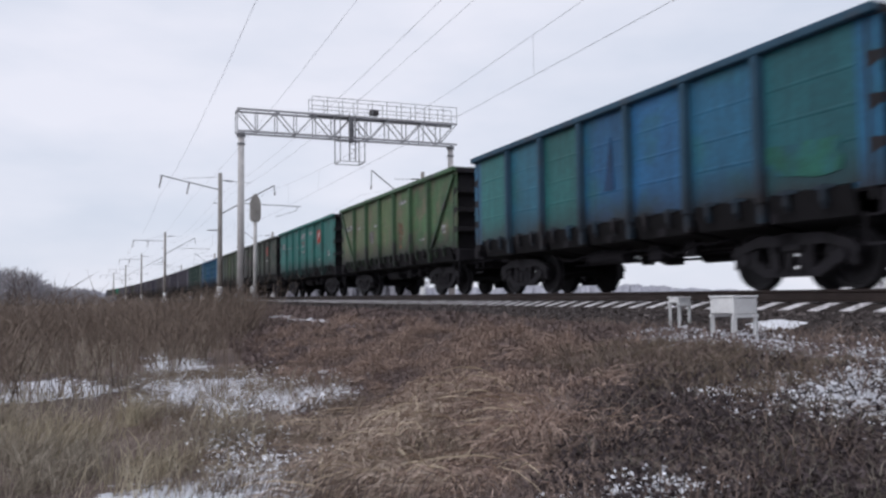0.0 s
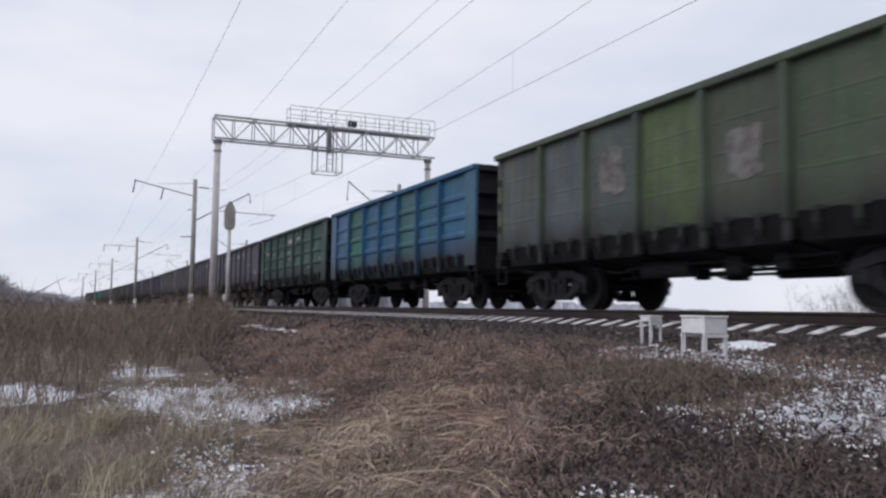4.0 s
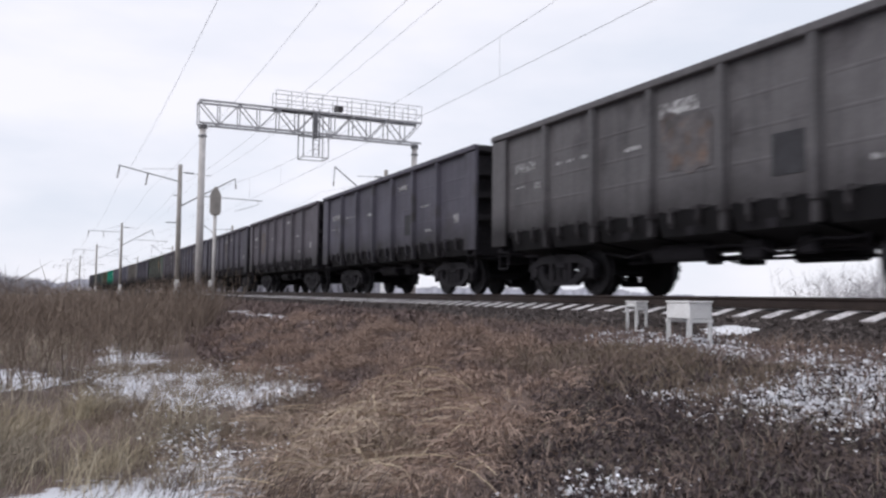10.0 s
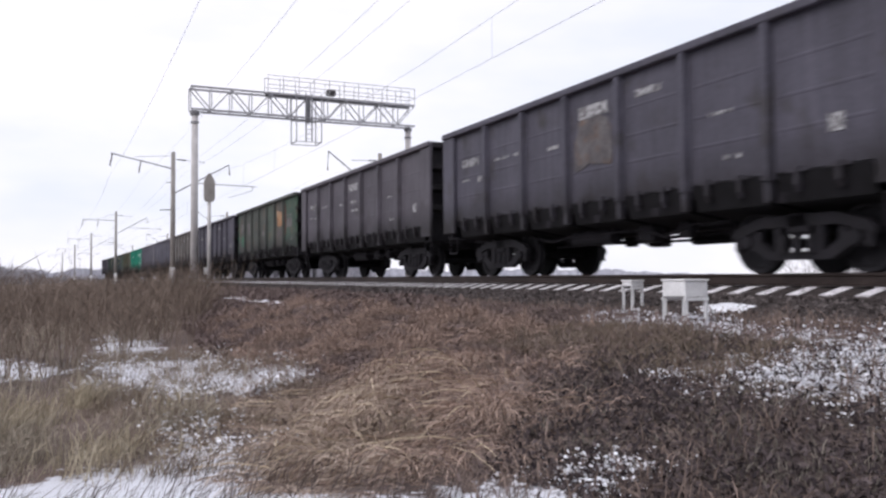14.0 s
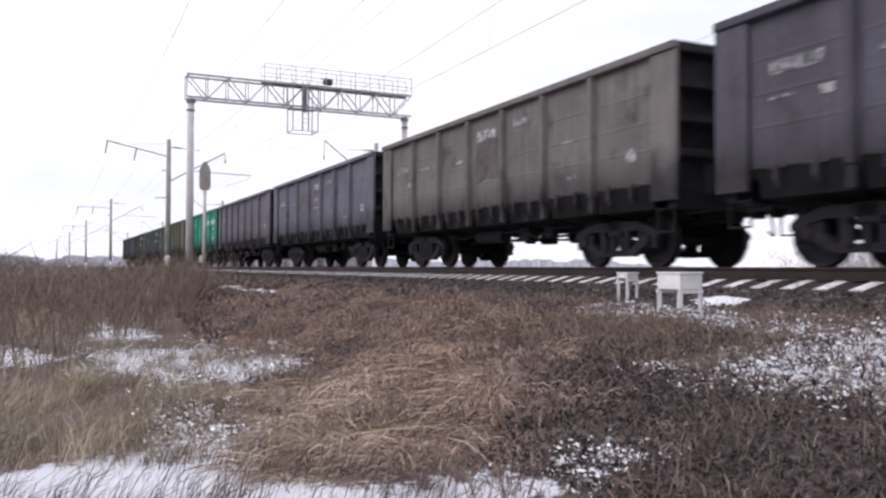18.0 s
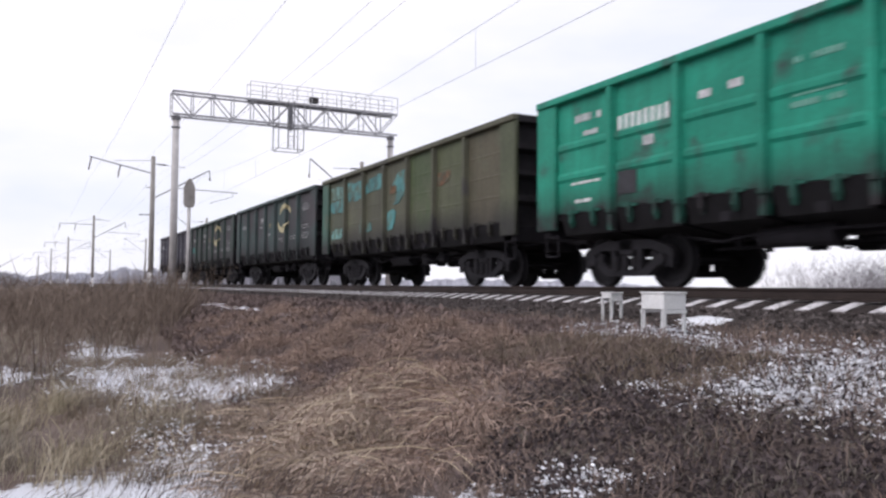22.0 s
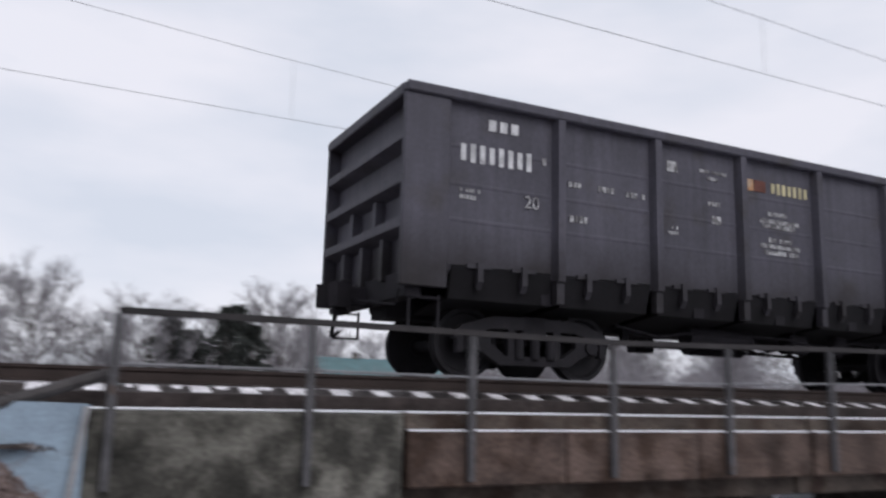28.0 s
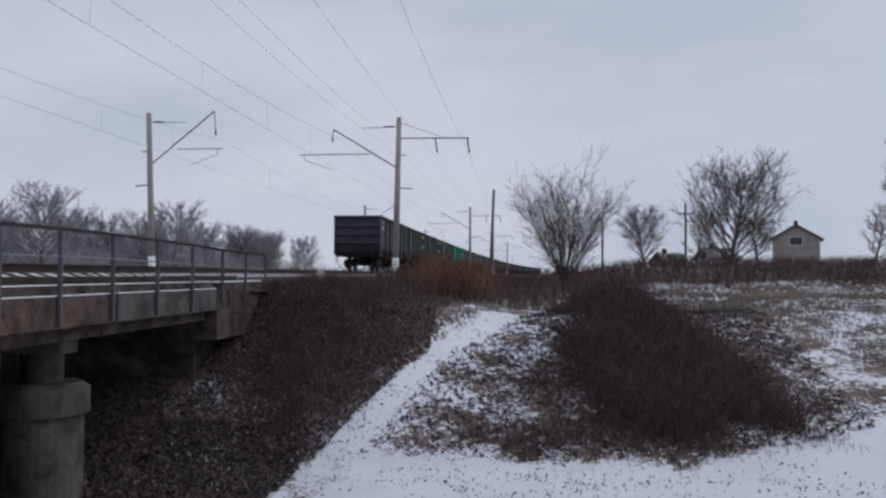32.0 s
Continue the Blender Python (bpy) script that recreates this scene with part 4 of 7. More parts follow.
# ---- masts, gantry, signals ----
def mast(u, y, side, feeder, group="catenary masts along the line", lean=0.0, blue=False, tip=8.4, arm=6.0):
    """A concrete catenary mast; side: +1 when its bracket reaches towards +x."""
    m = thing("catenary_mast", "grey concrete catenary mast with a steel bracket", "mast", group, at=line_pose(u, y) @ pose(0, 0, 0, 0, lean, 0))
    bm = B()
    rod(bm, (0, 0, -0.9), (0, 0, 9.15), 0.20, 0.145, 14)
    part("column", bm, POLE_CONCRETE, m, smooth=True)
    bm = B()
    rod(bm, (0, 0, -0.95), (0, 0, 0.78), 0.206, 0.202, 14)
    part("painted_base", bm, BLUE_PAINT if blue else WHITE_PAINT, m, "pale painted lower end", smooth=True)
    s = side
    bm = B()
    rod(bm, (s * 0.1, 0, 6.15), (s * 3.95, 0, tip), 0.045)
    rod(bm, (s * 3.95, 0, tip), (s * 4.0, 0, 7.95), 0.03)
    part("bracket", bm, STEEL, m)
    bm = B()
    rod(bm, (s * 0.1, 0, 8.6), (s * 2.2, 0, 8.5), 0.018)
    rod(bm, (s * 0.3, 0, 8.6), (s * 0.9, 0, 8.57), 0.05)
    part("tie_rod", bm, DARK_STEEL, m)
    bm = B()
    rod(bm, (s * 1.7, 0, 6.95), (s * arm, 0, 6.85), 0.03)
    rod(bm, (s * (arm - 0.3), 0, 6.85), (s * (arm - 0.3), 0, 6.55), 0.02)
    rod(bm, (s * (arm - 0.3), 0, 6.55), (s * (arm - 2.0), 0, 5.98), 0.016)
    part("registration_arm", bm, STEEL, m)
    bm = B()
    for k in range(3):
        rod(bm, (s * 4.0, 0, 7.92 - k * 0.1), (s * 4.0, 0, 7.85 - k * 0.1), 0.07, 0.05)
    part("insulator", bm, INSULATOR, m)
    part("cross_arm", bar(B(), (-s * 0.9, 0, 4.9), (s * 0.15, 0, 4.95), 0.06, 0.06), DARK_STEEL, m)
    part("cross_arm", bar(B(), (-s * 0.45, 0, 6.9), (0, 0, 6.9), 0.05, 0.05), DARK_STEEL, m)
    if feeder:
        bm = B()
        rise = 0.85 if y == 61 else 0.0
        bar(bm, (0, 0, 7.9), (-s * 4.2, 0, 7.95 + rise), 0.07, 0.07)
        rod(bm, (0, 0, 8.85), (-s * 2.6, 0, 8.0 + rise * 0.75), 0.015)
        part("feeder_arm", bm, STEEL, m)
        for d in (2.2, 4.1):
            bm = B()
            for k in range(5):
                rod(bm, (-s * (d + 0.03 * k), 0, 7.88 + rise * d / 4.2 - 0.17 * k), (-s * (d + 0.03 * k + 0.02), 0, 7.74 + rise * d / 4.2 - 0.17 * k), 0.06, 0.04)
            part("insulator", bm, INSULATOR, m)
    return m


NORTH, SOUTH = [61, 118, 175, 235, 295], [-47.5, -112, -172, -232]
mast(7.1, 3.1, 1, False, blue=True)
for y in NORTH + SOUTH:
    mast(7.1, y, 1, True, lean=-1.0 if y == -47.5 else 0.0)
for y in (56, 114, 172, 232, 3.7, -45.3, -108, -168):
    mast(21.0, y, -1, False, lean=2.2 if y == -45.3 else 0.5, tip=9.05, arm=4.4)


def wires():
    def strung(u, z, sag, name="overhead_wire", r=0.012, stops=None):
        bm = B()
        stops = stops or sorted(SOUTH + [2.5] + NORTH)
        pts = []
        for a, b in zip(stops, stops[1:]):
            for k in range(8):
                f = k / 8
                pts.append(on_line(u, a + (b - a) * f, z - sag * 4 * f * (1 - f)))
        pts.append(on_line(u, stops[-1], z))
        tube(bm, pts, r * 0.55)
        solid(name, bm, WIRE, "thin overhead line wire against the sky", "wire", "overhead wires")
    for u in (TRACK, TRACK2):
        strung(u, 7.85, 1.0, r=0.012)
        strung(u, 5.95, 0.04, r=0.012)
        bm = B()
        stops = sorted(SOUTH + [2.5] + NORTH)
        for a, b in zip(stops, stops[1:]):
            for k in range(1, 7):
                f = k / 7
                y = a + (b - a) * f
                if abs(y) < 130:
                    rod(bm, on_line(u, y, 5.95), on_line(u, y, 7.85 - 4.0 * f * (1 - f)), 0.005, seg=3)
        solid("dropper_wires", bm, WIRE, "thin dropper wires between the overhead wires", "wire", kind="stuff")
    strung(5.1, 7.3, 0.5, r=0.010)
    strung(2.9, 7.3, 0.5, r=0.010)
    strung(7.85, 7.6, 0.7, r=0.011)
    strung(7.1, 7.6, 0.7, r=0.011)


wires()


def gantry():
    y, x0, x1 = 51.4, 6.9, 21.1
    g = thing("signal_gantry", "grey steel lattice signal gantry spanning the tracks", "gantry")
    for x in (x0, x1):
        bm = B()
        rod(bm, (x, y, -0.9), (x, y, 10.3), 0.24, 0.19, 14)
        part("column", bm, PALE_CONCRETE, g, smooth=True)
        bm = B()
        rod(bm, (x, y, 9.55), (x, y, 9.65), 0.26)
        rod(bm, (x, y, 10.05), (x, y, 10.3), 0.28)
        part("collar", bm, STEEL, g)
    for yy in (y - 0.45, y + 0.45):
        bm = B()
        for z in (10.35, 11.75):
            bar(bm, (x0 - 0.3, yy, z), (x1 + 0.3, yy, z), 0.11, 0.11)
        part("chord", bm, GALV, g)
        for k in range(12):
            a = x0 - 0.3 + (x1 - x0 + 0.6) * k / 12
            b = x0 - 0.3 + (x1 - x0 + 0.6) * (k + 1) / 12
            bm = B()
            bar(bm, (a, yy, 10.35), (a, yy, 11.75), 0.055, 0.055)
            bar(bm, (a, yy, 10.35 if k % 2 else 11.75), (b, yy, 11.75 if k % 2 else 10.35), 0.06, 0.06)
            part("lattice", bm, GALV, g)
    part("walkway", box(B(), x0 + 4.4, x1 + 0.2, y - 0.42, y + 0.42, 11.80, 11.84), GALV, g)
    for yy in (y - 0.5, y + 0.5):
        bm = B()
        for z in (12.3, 12.9):
            rod(bm, (x0 + 4.4, yy, z), (x1 + 0.3, yy, z), 0.022, seg=6)
        for k in range(11):
            x = x0 + 4.4 + (x1 + 0.3 - x0 - 4.4) * k / 10
            rod(bm, (x, yy, 11.8), (x, yy, 12.9), 0.022, seg=6)
        part("handrail", bm, GALV, g)
    for x in (13.1, 14.75):
        for yy in (y - 0.7, y + 0.7):
            part("cage_bar", bar(B(), (x, yy, 8.75), (x, yy, 11.9), 0.06, 0.06), GALV, g)
    for x in (13.72, 14.12):
        part("ladder_rail", bar(B(), (x, y - 0.7, 8.8), (x, y - 0.7, 11.9), 0.07, 0.07), STEEL, g)
    for z in (8.75, 10.3):
        for yy in (y - 0.7, y + 0.7):
            part("cage_bar", bar(B(), (13.1, yy, z), (14.75, yy, z), 0.05, 0.05), GALV, g)
        for x in (13.1, 14.75):
            part("cage_bar", bar(B(), (x, y - 0.7, z), (x, y + 0.7, z), 0.05, 0.05), GALV, g)
    for k in range(10):
        part("rung", bar(B(), (13.72, y - 0.7, 8.95 + 0.3 * k), (14.12, y - 0.7, 8.95 + 0.3 * k), 0.03, 0.03), STEEL, g)
    bm = box(B(), 13.76, 14.08, y - 0.55, y - 0.3, 10.0, 11.7, 0.05)
    part("signal_head", bm, STEEL, g, "slim grey signal head seen from behind")
    part("relay_box", box(B(), 15.3, 15.85, y - 0.3, y + 0.1, 12.0, 12.4, 0.03), DARK_STEEL, g)
    return g


gantry()


def colour_light():
    s = thing("colour_light_signal", "pale grey signal on a slim post, seen from behind", "signal", at=line_pose(7.15, 45.7))
    bm = B()
    rod(bm, (0, 0, -0.9), (0, 0, 5.0), 0.11, 0.09, 12)
    part("post", bm, PALE_CONCRETE, s, smooth=True)
    bm = B()
    prism(bm, [(-0.2, 4.2), (-0.29, 4.4), (-0.29, 5.3), (-0.18, 5.52), (-0.07, 5.75), (0.07, 5.75), (0.18, 5.52), (0.29, 5.3), (0.29, 4.4), (0.2, 4.2)], 1, -0.12, 0.12)
    part("head", bm, POLE_CONCRETE, s)
    part("junction_box", box(B(), -0.25, -0.08, -0.12, 0.12, 0.2, 0.6, 0.02), WHITE_PAINT, s)


colour_light()


def choke(x, y, wx, wy, high, top, leg, turn):
    """A trackside box on four angle-iron legs; top: height of its lid over the rails' zero."""
    z = float(ground_z(x, y))
    c = thing("track_transformer_box", "white painted metal trackside box on four thin legs", "equipment box", "trackside boxes", at=pose(x, y, z, 0, 0, turn))
    h = top - z - high
    part("body", box(B(), -wx / 2, wx / 2, -wy / 2, wy / 2, h, h + high, 0.012), WHITE_PAINT, c)
    part("lid", box(B(), -wx / 2 - 0.012, wx / 2 + 0.012, -wy / 2 - 0.012, wy / 2 + 0.012, h + high, h + high + 0.025, 0.008), WHITE_PAINT, c)
    for a in (-1, 1):
        for b in (-1, 1):
            lx, ly = a * (wx / 2 - leg * 0.4), b * (wy / 2 - leg * 0.4)
            bm = box(B(), lx - leg / 2, lx + leg / 2, ly - 0.006, ly + 0.006, -0.12, h)
            box(bm, lx - a * leg / 2 - 0.006, lx - a * leg / 2 + 0.006, ly - leg / 2, ly + leg / 2, -0.12, h)
            part("leg", bm, WHITE_PAINT, c)
        part("cross_bar", box(B(), -wx / 2, wx / 2, a * wy / 2 - 0.012, a * wy / 2 + 0.012, h - 0.045, h - 0.004), WHITE_PAINT, c)


choke(7.14, 8.10, 0.375, 0.43, 0.20, -0.095, 0.042, 0)
choke(8.15, 10.45, 0.235, 0.25, 0.075, -0.115, 0.036, 0)

z = float(ground_z(7.5 + bend(-30.8), -30.8))
bm = B()
prism(bm, [(-0.16, -0.1), (-0.16, 0.5), (-0.08, 0.62), (0.08, 0.62), (0.16, 0.5), (0.16, -0.1)], 1, -0.12, 0.12)
solid("marker_post", bm, WHITE_PAINT, "short white concrete marker post beside the track", "marker post", at=pose(7.5 + bend(-30.8), -30.8, z))

bm = B()
z = float(ground_z(2.0, -75))
rod(bm, (0, 0, -0.3), (-0.35, 0, 7.7 - z), 0.15, 0.11, 10)
p = thing("wooden_pole", "weathered leaning wooden pole on the bank", "pole", at=pose(2.0, -75, z))
part("shaft", bm, WOOD, p)


def motions():
    for k, w in enumerate(WAGONS):
        rows = []
        for i in range(65):
            t = i * 0.5
            rows.append((t, line_pose(TRACK, train_end(t) - (k + 0.5) * PITCH)))
        walk(w, rows)
    # every wheelset rolls alike; those on the same axle place share one set of keys
    kept = {}
    for w in WAGONS:
        for bg in w.children:
            if bg.name.split(".")[0] != "bogie":
                continue
            for ws in bg.children:
                if "axle" not in ws:
                    continue
                a = ws["axle"]
                if a not in kept:
                    y = ws.location.y
                    rows = []
                    for f in range(961):
                        t = f / 30
                        rows.append((t, pose(0, y, 0.475) @ Matrix.Rotation((train_end(0) - train_end(t)) / 0.475, 4, "X")))
                    walk(ws, rows)
                    kept[a] = ws
                else:
                    ws.rotation_mode = "QUATERNION"
                    d = ws.animation_data_create()
                    d.action = kept[a].animation_data.action
                    d.action_slot = kept[a].animation_data.action_slot


# ---- dead grass, litter and shrubs ----
def straw(name, low, high, rough=0.9):
    """A stalk or leaf colour that differs from piece to piece."""
    m = bpy.data.materials.new(name)
    m.use_nodes = True
    n, l = m.node_tree.nodes, m.node_tree.links
    b = n["Principled BSDF"]
    b.inputs["Roughness"].default_value = rough
    b.inputs["Specular IOR Level"].default_value = 0.15
    g = n.new("ShaderNodeNewGeometry")
    r = n.new("ShaderNodeValToRGB")
    r.color_ramp.elements[0].color, r.color_ramp.elements[1].color = (*low, 1), (*high, 1)
    l.new(g.outputs["Random Per Island"], r.inputs[0])
    l.new(r.outputs[0], b.inputs["Base Color"])
    return m


TAN = straw("tan_grass", (0.25, 0.178, 0.142), (0.58, 0.44, 0.365))
STRAW = straw("straw_grass", (0.28, 0.22, 0.175), (0.60, 0.49, 0.405))
PALE_STRAW = straw("pale_straw", (0.5, 0.4, 0.28), (0.72, 0.6, 0.44))
YELLOW = straw("yellow_grass", (0.27, 0.23, 0.16), (0.52, 0.455, 0.34))
DUN = straw("dun_grass", (0.13, 0.105, 0.082), (0.34, 0.275, 0.215))
BANK_GRASS = straw("shaggy_weeds", (0.14, 0.10, 0.083), (0.46, 0.34, 0.275))
OLIVE = straw("olive_grass", (0.195, 0.165, 0.13), (0.46, 0.405, 0.33))
THICKET = straw("thicket_stems", (0.095, 0.073, 0.058), (0.26, 0.205, 0.168))
LITTER = straw("dark_litter", (0.11, 0.083, 0.079), (0.25, 0.194, 0.18))
NEAR_LITTER = straw("leaf_litter", (0.025, 0.02, 0.023), (0.13, 0.104, 0.103))
GREY_WEED = straw("grey_weeds", (0.09, 0.08, 0.068), (0.26, 0.23, 0.195))
DARK_LITTER = straw("damp_litter", (0.04, 0.033, 0.034), (0.125, 0.1, 0.095))
STONES = straw("loose_stones", (0.05, 0.042, 0.04), (0.20, 0.175, 0.17))
STALK = straw("brown_stalks", (0.11, 0.082, 0.072), (0.30, 0.23, 0.195))
DEAD_WOOD = straw("dead_wood", (0.05, 0.04, 0.037), (0.14, 0.11, 0.10))
REDDISH = straw("reddish_shrub", (0.045, 0.031, 0.030), (0.145, 0.1, 0.092))
RUST = straw("rust_reed", (0.13, 0.075, 0.045), (0.22, 0.14, 0.085))
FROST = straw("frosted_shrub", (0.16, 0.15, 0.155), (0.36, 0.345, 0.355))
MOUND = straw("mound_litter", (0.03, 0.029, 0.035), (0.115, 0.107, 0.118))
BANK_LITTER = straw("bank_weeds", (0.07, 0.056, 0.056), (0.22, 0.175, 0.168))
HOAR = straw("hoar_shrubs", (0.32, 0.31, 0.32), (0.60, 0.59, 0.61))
# MISTY, RISE and TWIG_BELT: the haze of distance is put into these colours
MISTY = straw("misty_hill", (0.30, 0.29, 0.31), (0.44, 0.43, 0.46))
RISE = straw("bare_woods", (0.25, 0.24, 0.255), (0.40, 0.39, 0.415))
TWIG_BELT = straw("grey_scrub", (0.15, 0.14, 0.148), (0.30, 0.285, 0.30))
rng = np.random.default_rng(7)


def ribbons(name, base, tip, mid, width, mat, label, category):
    """Many thin bent blades from base over mid to tip, as one object."""
    n = len(base)
    side = np.cross(tip - base, rng.normal(size=(n, 3)))
    side /= np.linalg.norm(side, axis=1, keepdims=True) + 1e-9
    side *= np.asarray(width).reshape(-1, 1) / 2
    co = np.stack([base - side, base + side, mid - side * 0.8, mid + side * 0.8, tip], 1).reshape(-1, 3)
    k = np.arange(n)[:, None] * 5
    quads = (k + np.array([[0, 1, 3, 2]])).tolist()
    tris = (k + np.array([[2, 3, 4]])).tolist()
    me = bpy.data.meshes.new(name)
    me.from_pydata(co.tolist(), [], quads + tris)
    me.materials.append(mat)
    return tagged(new(name, me), label, category, kind="stuff")


def grass(name, xy, height, lean, width, mat, label, flow=None):
    n = len(xy)
    z = ground_z(xy[:, 0], xy[:, 1]) - 0.03
    base = np.column_stack([xy, z])
    h = height * rng.uniform(0.45, 1.25, n)
    a = rng.uniform(0, 2 * np.pi, n)
    d = np.column_stack([np.cos(a), np.sin(a)]) * rng.uniform(0.2, 1, (n, 1)) * lean
    if flow is not None:
        d += np.array(flow) * rng.uniform(0.4, 1.1, (n, 1))
    tip = base + np.column_stack([d * h[:, None], h * rng.uniform(0.5, 1.0, n)])
    mid = base * 0.5 + tip * 0.5 + np.column_stack([-d * h[:, None] * 0.12, h * 0.16])
    return ribbons(name, base, tip, mid, width * rng.uniform(0.6, 1.4, n), mat, label, "grass")


def clumped(n, x0, x1, y0, y1, clumps, spread):
    """Points gathered into tufts."""
    c = np.column_stack([rng.uniform(min(x0, x1), max(x0, x1), clumps), rng.uniform(min(y0, y1), max(y0, y1), clumps)])
    size = rng.uniform(0.4, 1.6, clumps)
    i = rng.integers(0, clumps, n)
    return c[i] + rng.normal(size=(n, 2)) * spread * size[i][:, None]


def keep(p, test):
    return p[test(p[:, 0], p[:, 1])]


def rough_edge(p, d, soft):
    """Keeps the points where d is positive, with a ragged, thinning edge."""
    wave = 0.5 * np.sin(p[:, 0] * 2.3 + 1.7 * np.sin(p[:, 1] * 1.9)) + 0.3 * np.sin(p[:, 1] * 4.7 + p[:, 0] * 3.1)
    return p[d + soft * (wave + rng.normal(size=len(p)) * 0.7) > 0]


def strands(name, xy, length, rise, flow, width, mat, label):
    """Long soft stalks of matted grass that rise a little and droop over along the lie of the grass."""
    n = len(xy)
    base = np.column_stack([xy, ground_z(xy[:, 0], xy[:, 1]) - 0.02])
    turn = 0.9 * np.sin(xy[:, 0] * 1.9 + 0.7) * np.sin(xy[:, 1] * 1.4) + rng.normal(size=n) * 0.55
    c, q = np.cos(turn), np.sin(turn)
    d = np.column_stack([flow[0] * c - flow[1] * q, flow[0] * q + flow[1] * c])
    size = length * rng.uniform(0.5, 1.3, n)
    up = rise * rng.uniform(0.4, 1.4, n) * (0.7 + 0.5 * np.sin(xy[:, 0] * 3.3 + 2 * np.sin(xy[:, 1] * 2.1)))
    sag = rng.normal(size=(n, 2)) * 0.12
    steps = [(0.0, 0.0), (0.3, 0.85), (0.62, 1.0), (0.85, 0.75), (1.0, 0.35)]
    pts = []
    for f, h in steps:
        xyk = xy + d * (size * f)[:, None] + sag * (size * f * f)[:, None]
        zk = np.maximum(base[:, 2], ground_z(xyk[:, 0], xyk[:, 1]) - 0.02) + up * h * size / length
        pts.append(np.column_stack([xyk, zk]))
    side = np.cross(pts[4] - pts[0], rng.normal(size=(n, 3)))
    side *= (width * rng.uniform(0.6, 1.4, n) / 2 / (np.linalg.norm(side, axis=1) + 1e-9))[:, None]
    rows = []
    for p, k in zip(pts[:4], (1, 1, 0.85, 0.6)):
        rows += [p - side * k, p + side * k]
    co = np.stack(rows + [pts[4]], 1).reshape(-1, 3)
    k = np.arange(n)[:, None] * 9
    faces = []
    for a in (0, 2, 4):
        faces += (k + np.array([[a, a + 1, a + 3, a + 2]])).tolist()
    faces += (k + np.array([[6, 7, 8]])).tolist()
    me = bpy.data.meshes.new(name)
    me.from_pydata(co.tolist(), [], faces)
    me.materials.append(mat)
    return tagged(new(name, me), label, "grass", kind="stuff")


def inside(p, poly, soft):
    return rough_edge(p, depth_in(poly, p[:, 0], p[:, 1]), soft)


def litter(name, xy, size, mat, label, lift=0.05, flat=1.0):
    n = len(xy)
    base = np.column_stack([xy, ground_z(xy[:, 0], xy[:, 1]) + rng.uniform(-0.02, lift, n)])
    a = rng.normal(size=(n, 3))
    a /= np.linalg.norm(a, axis=1, keepdims=True)
    a[:, 2] = np.abs(a[:, 2]) * flat
    s = size * rng.uniform(0.4, 1.5, n)
    tip = base + a * s[:, None]
    mid = (base + tip) / 2 + rng.normal(size=(n, 3)) * s[:, None] * 0.2
    return ribbons(name, base, tip, mid, s * rng.uniform(0.25, 0.6, n), mat, label, "dead leaves")


# matted straw at the foot of the bank: orange-brown along its upper edge, yellower below
p = inside(clumped(42000, 1.0, 5.8, 5.0, 11.4, 300, 0.22), TAN_ZONE, 0.5)
brown = rng.uniform(size=len(p)) < 0.22
strands("brown_grass", p[brown], 0.38, 0.11, (-0.4, -0.5), 0.0075, BANK_GRASS, "brown dead grass mixed into the matted straw")
p = p[~brown]
edge = p[:, 0] - 2.2 - (p[:, 1] - 5.4) * 0.45 + rng.normal(size=len(p)) * 0.35 > 0
strands("tan_grass", p[edge], 0.42, 0.115, (-0.35, -0.6), 0.0075, TAN, "matted orange-tan dead grass draped over the bank")
strands("tan_grass", p[~edge], 0.42, 0.12, (-0.5, -0.35), 0.0075, STRAW, "matted straw-yellow dead grass at the foot of the bank")
p = inside(np.column_stack([rng.uniform(1.4, 5.6, 420), rng.uniform(5.2, 11, 420)]), TAN_ZONE, 0.2)
strands("straw_stalks", p, 0.85, 0.22, (-0.7, -0.45), 0.009, PALE_STRAW, "long pale broken straws lying over the matted grass")
# olive tufts on the flat, thinning over the snow
p = inside(clumped(24000, -5, 1.6, 6.5, 13, 85, 0.2), OLIVE_ZONE, 0.75)
grass("olive_grass", p, 0.36, 0.9, 0.0065, OLIVE, "soft olive tufts of dead grass", flow=(0.2, -0.05))
p = inside(clumped(6500, -5, 1.6, 6.5, 13, 26, 0.2), OLIVE_ZONE, 0.7)
grass("yellow_grass", p, 0.44, 0.75, 0.007, YELLOW, "yellowish tufts standing in the olive grass", flow=(0.2, -0.05))
p = rough_edge(clumped(15000, 0.2, 3.0, 6.4, 17, 230, 0.16), np.full(15000, 0.1), 0.3)
grass("snow_grass", p, 0.24, 0.9, 0.006, DUN, "thin brown grass poking through the snow patches", flow=(0.15, -0.2))
p = clumped(12000, -14, 1.8, 12, 26, 300, 0.4)
p = p[(depth_in(SNOW_ZONES[4][0], p[:, 0], p[:, 1]) < -0.1) & ((p[:, 0] < 0.2) | (rng.uniform(size=len(p)) < 0.3))]
grass("olive_grass", p, 0.50, 0.6, 0.013, OLIVE, "olive brown grass before the thicket")
# grass that breaks up the snow patches, and snow caught in it
p = clumped(5200, -6.0, 3.2, 10.2, 17.2, 210, 0.22)
d = np.max([depth_in(SNOW_ZONES[k][0], p[:, 0], p[:, 1]) for k in (4, 5, 6)], axis=0)
grass("snow_grass", p[d > -0.2], 0.26, 0.8, 0.009, DUN, "brown grass standing in tufts through the snow", flow=(0.15, -0.15))
q = inside(clumped(1500, 0.7, 1.75, 6.6, 9.0, 45, 0.12), [(0.8, 8.9), (1.5, 8.6), (1.65, 7.6), (1.4, 6.7), (0.85, 7.1)], 0.3)
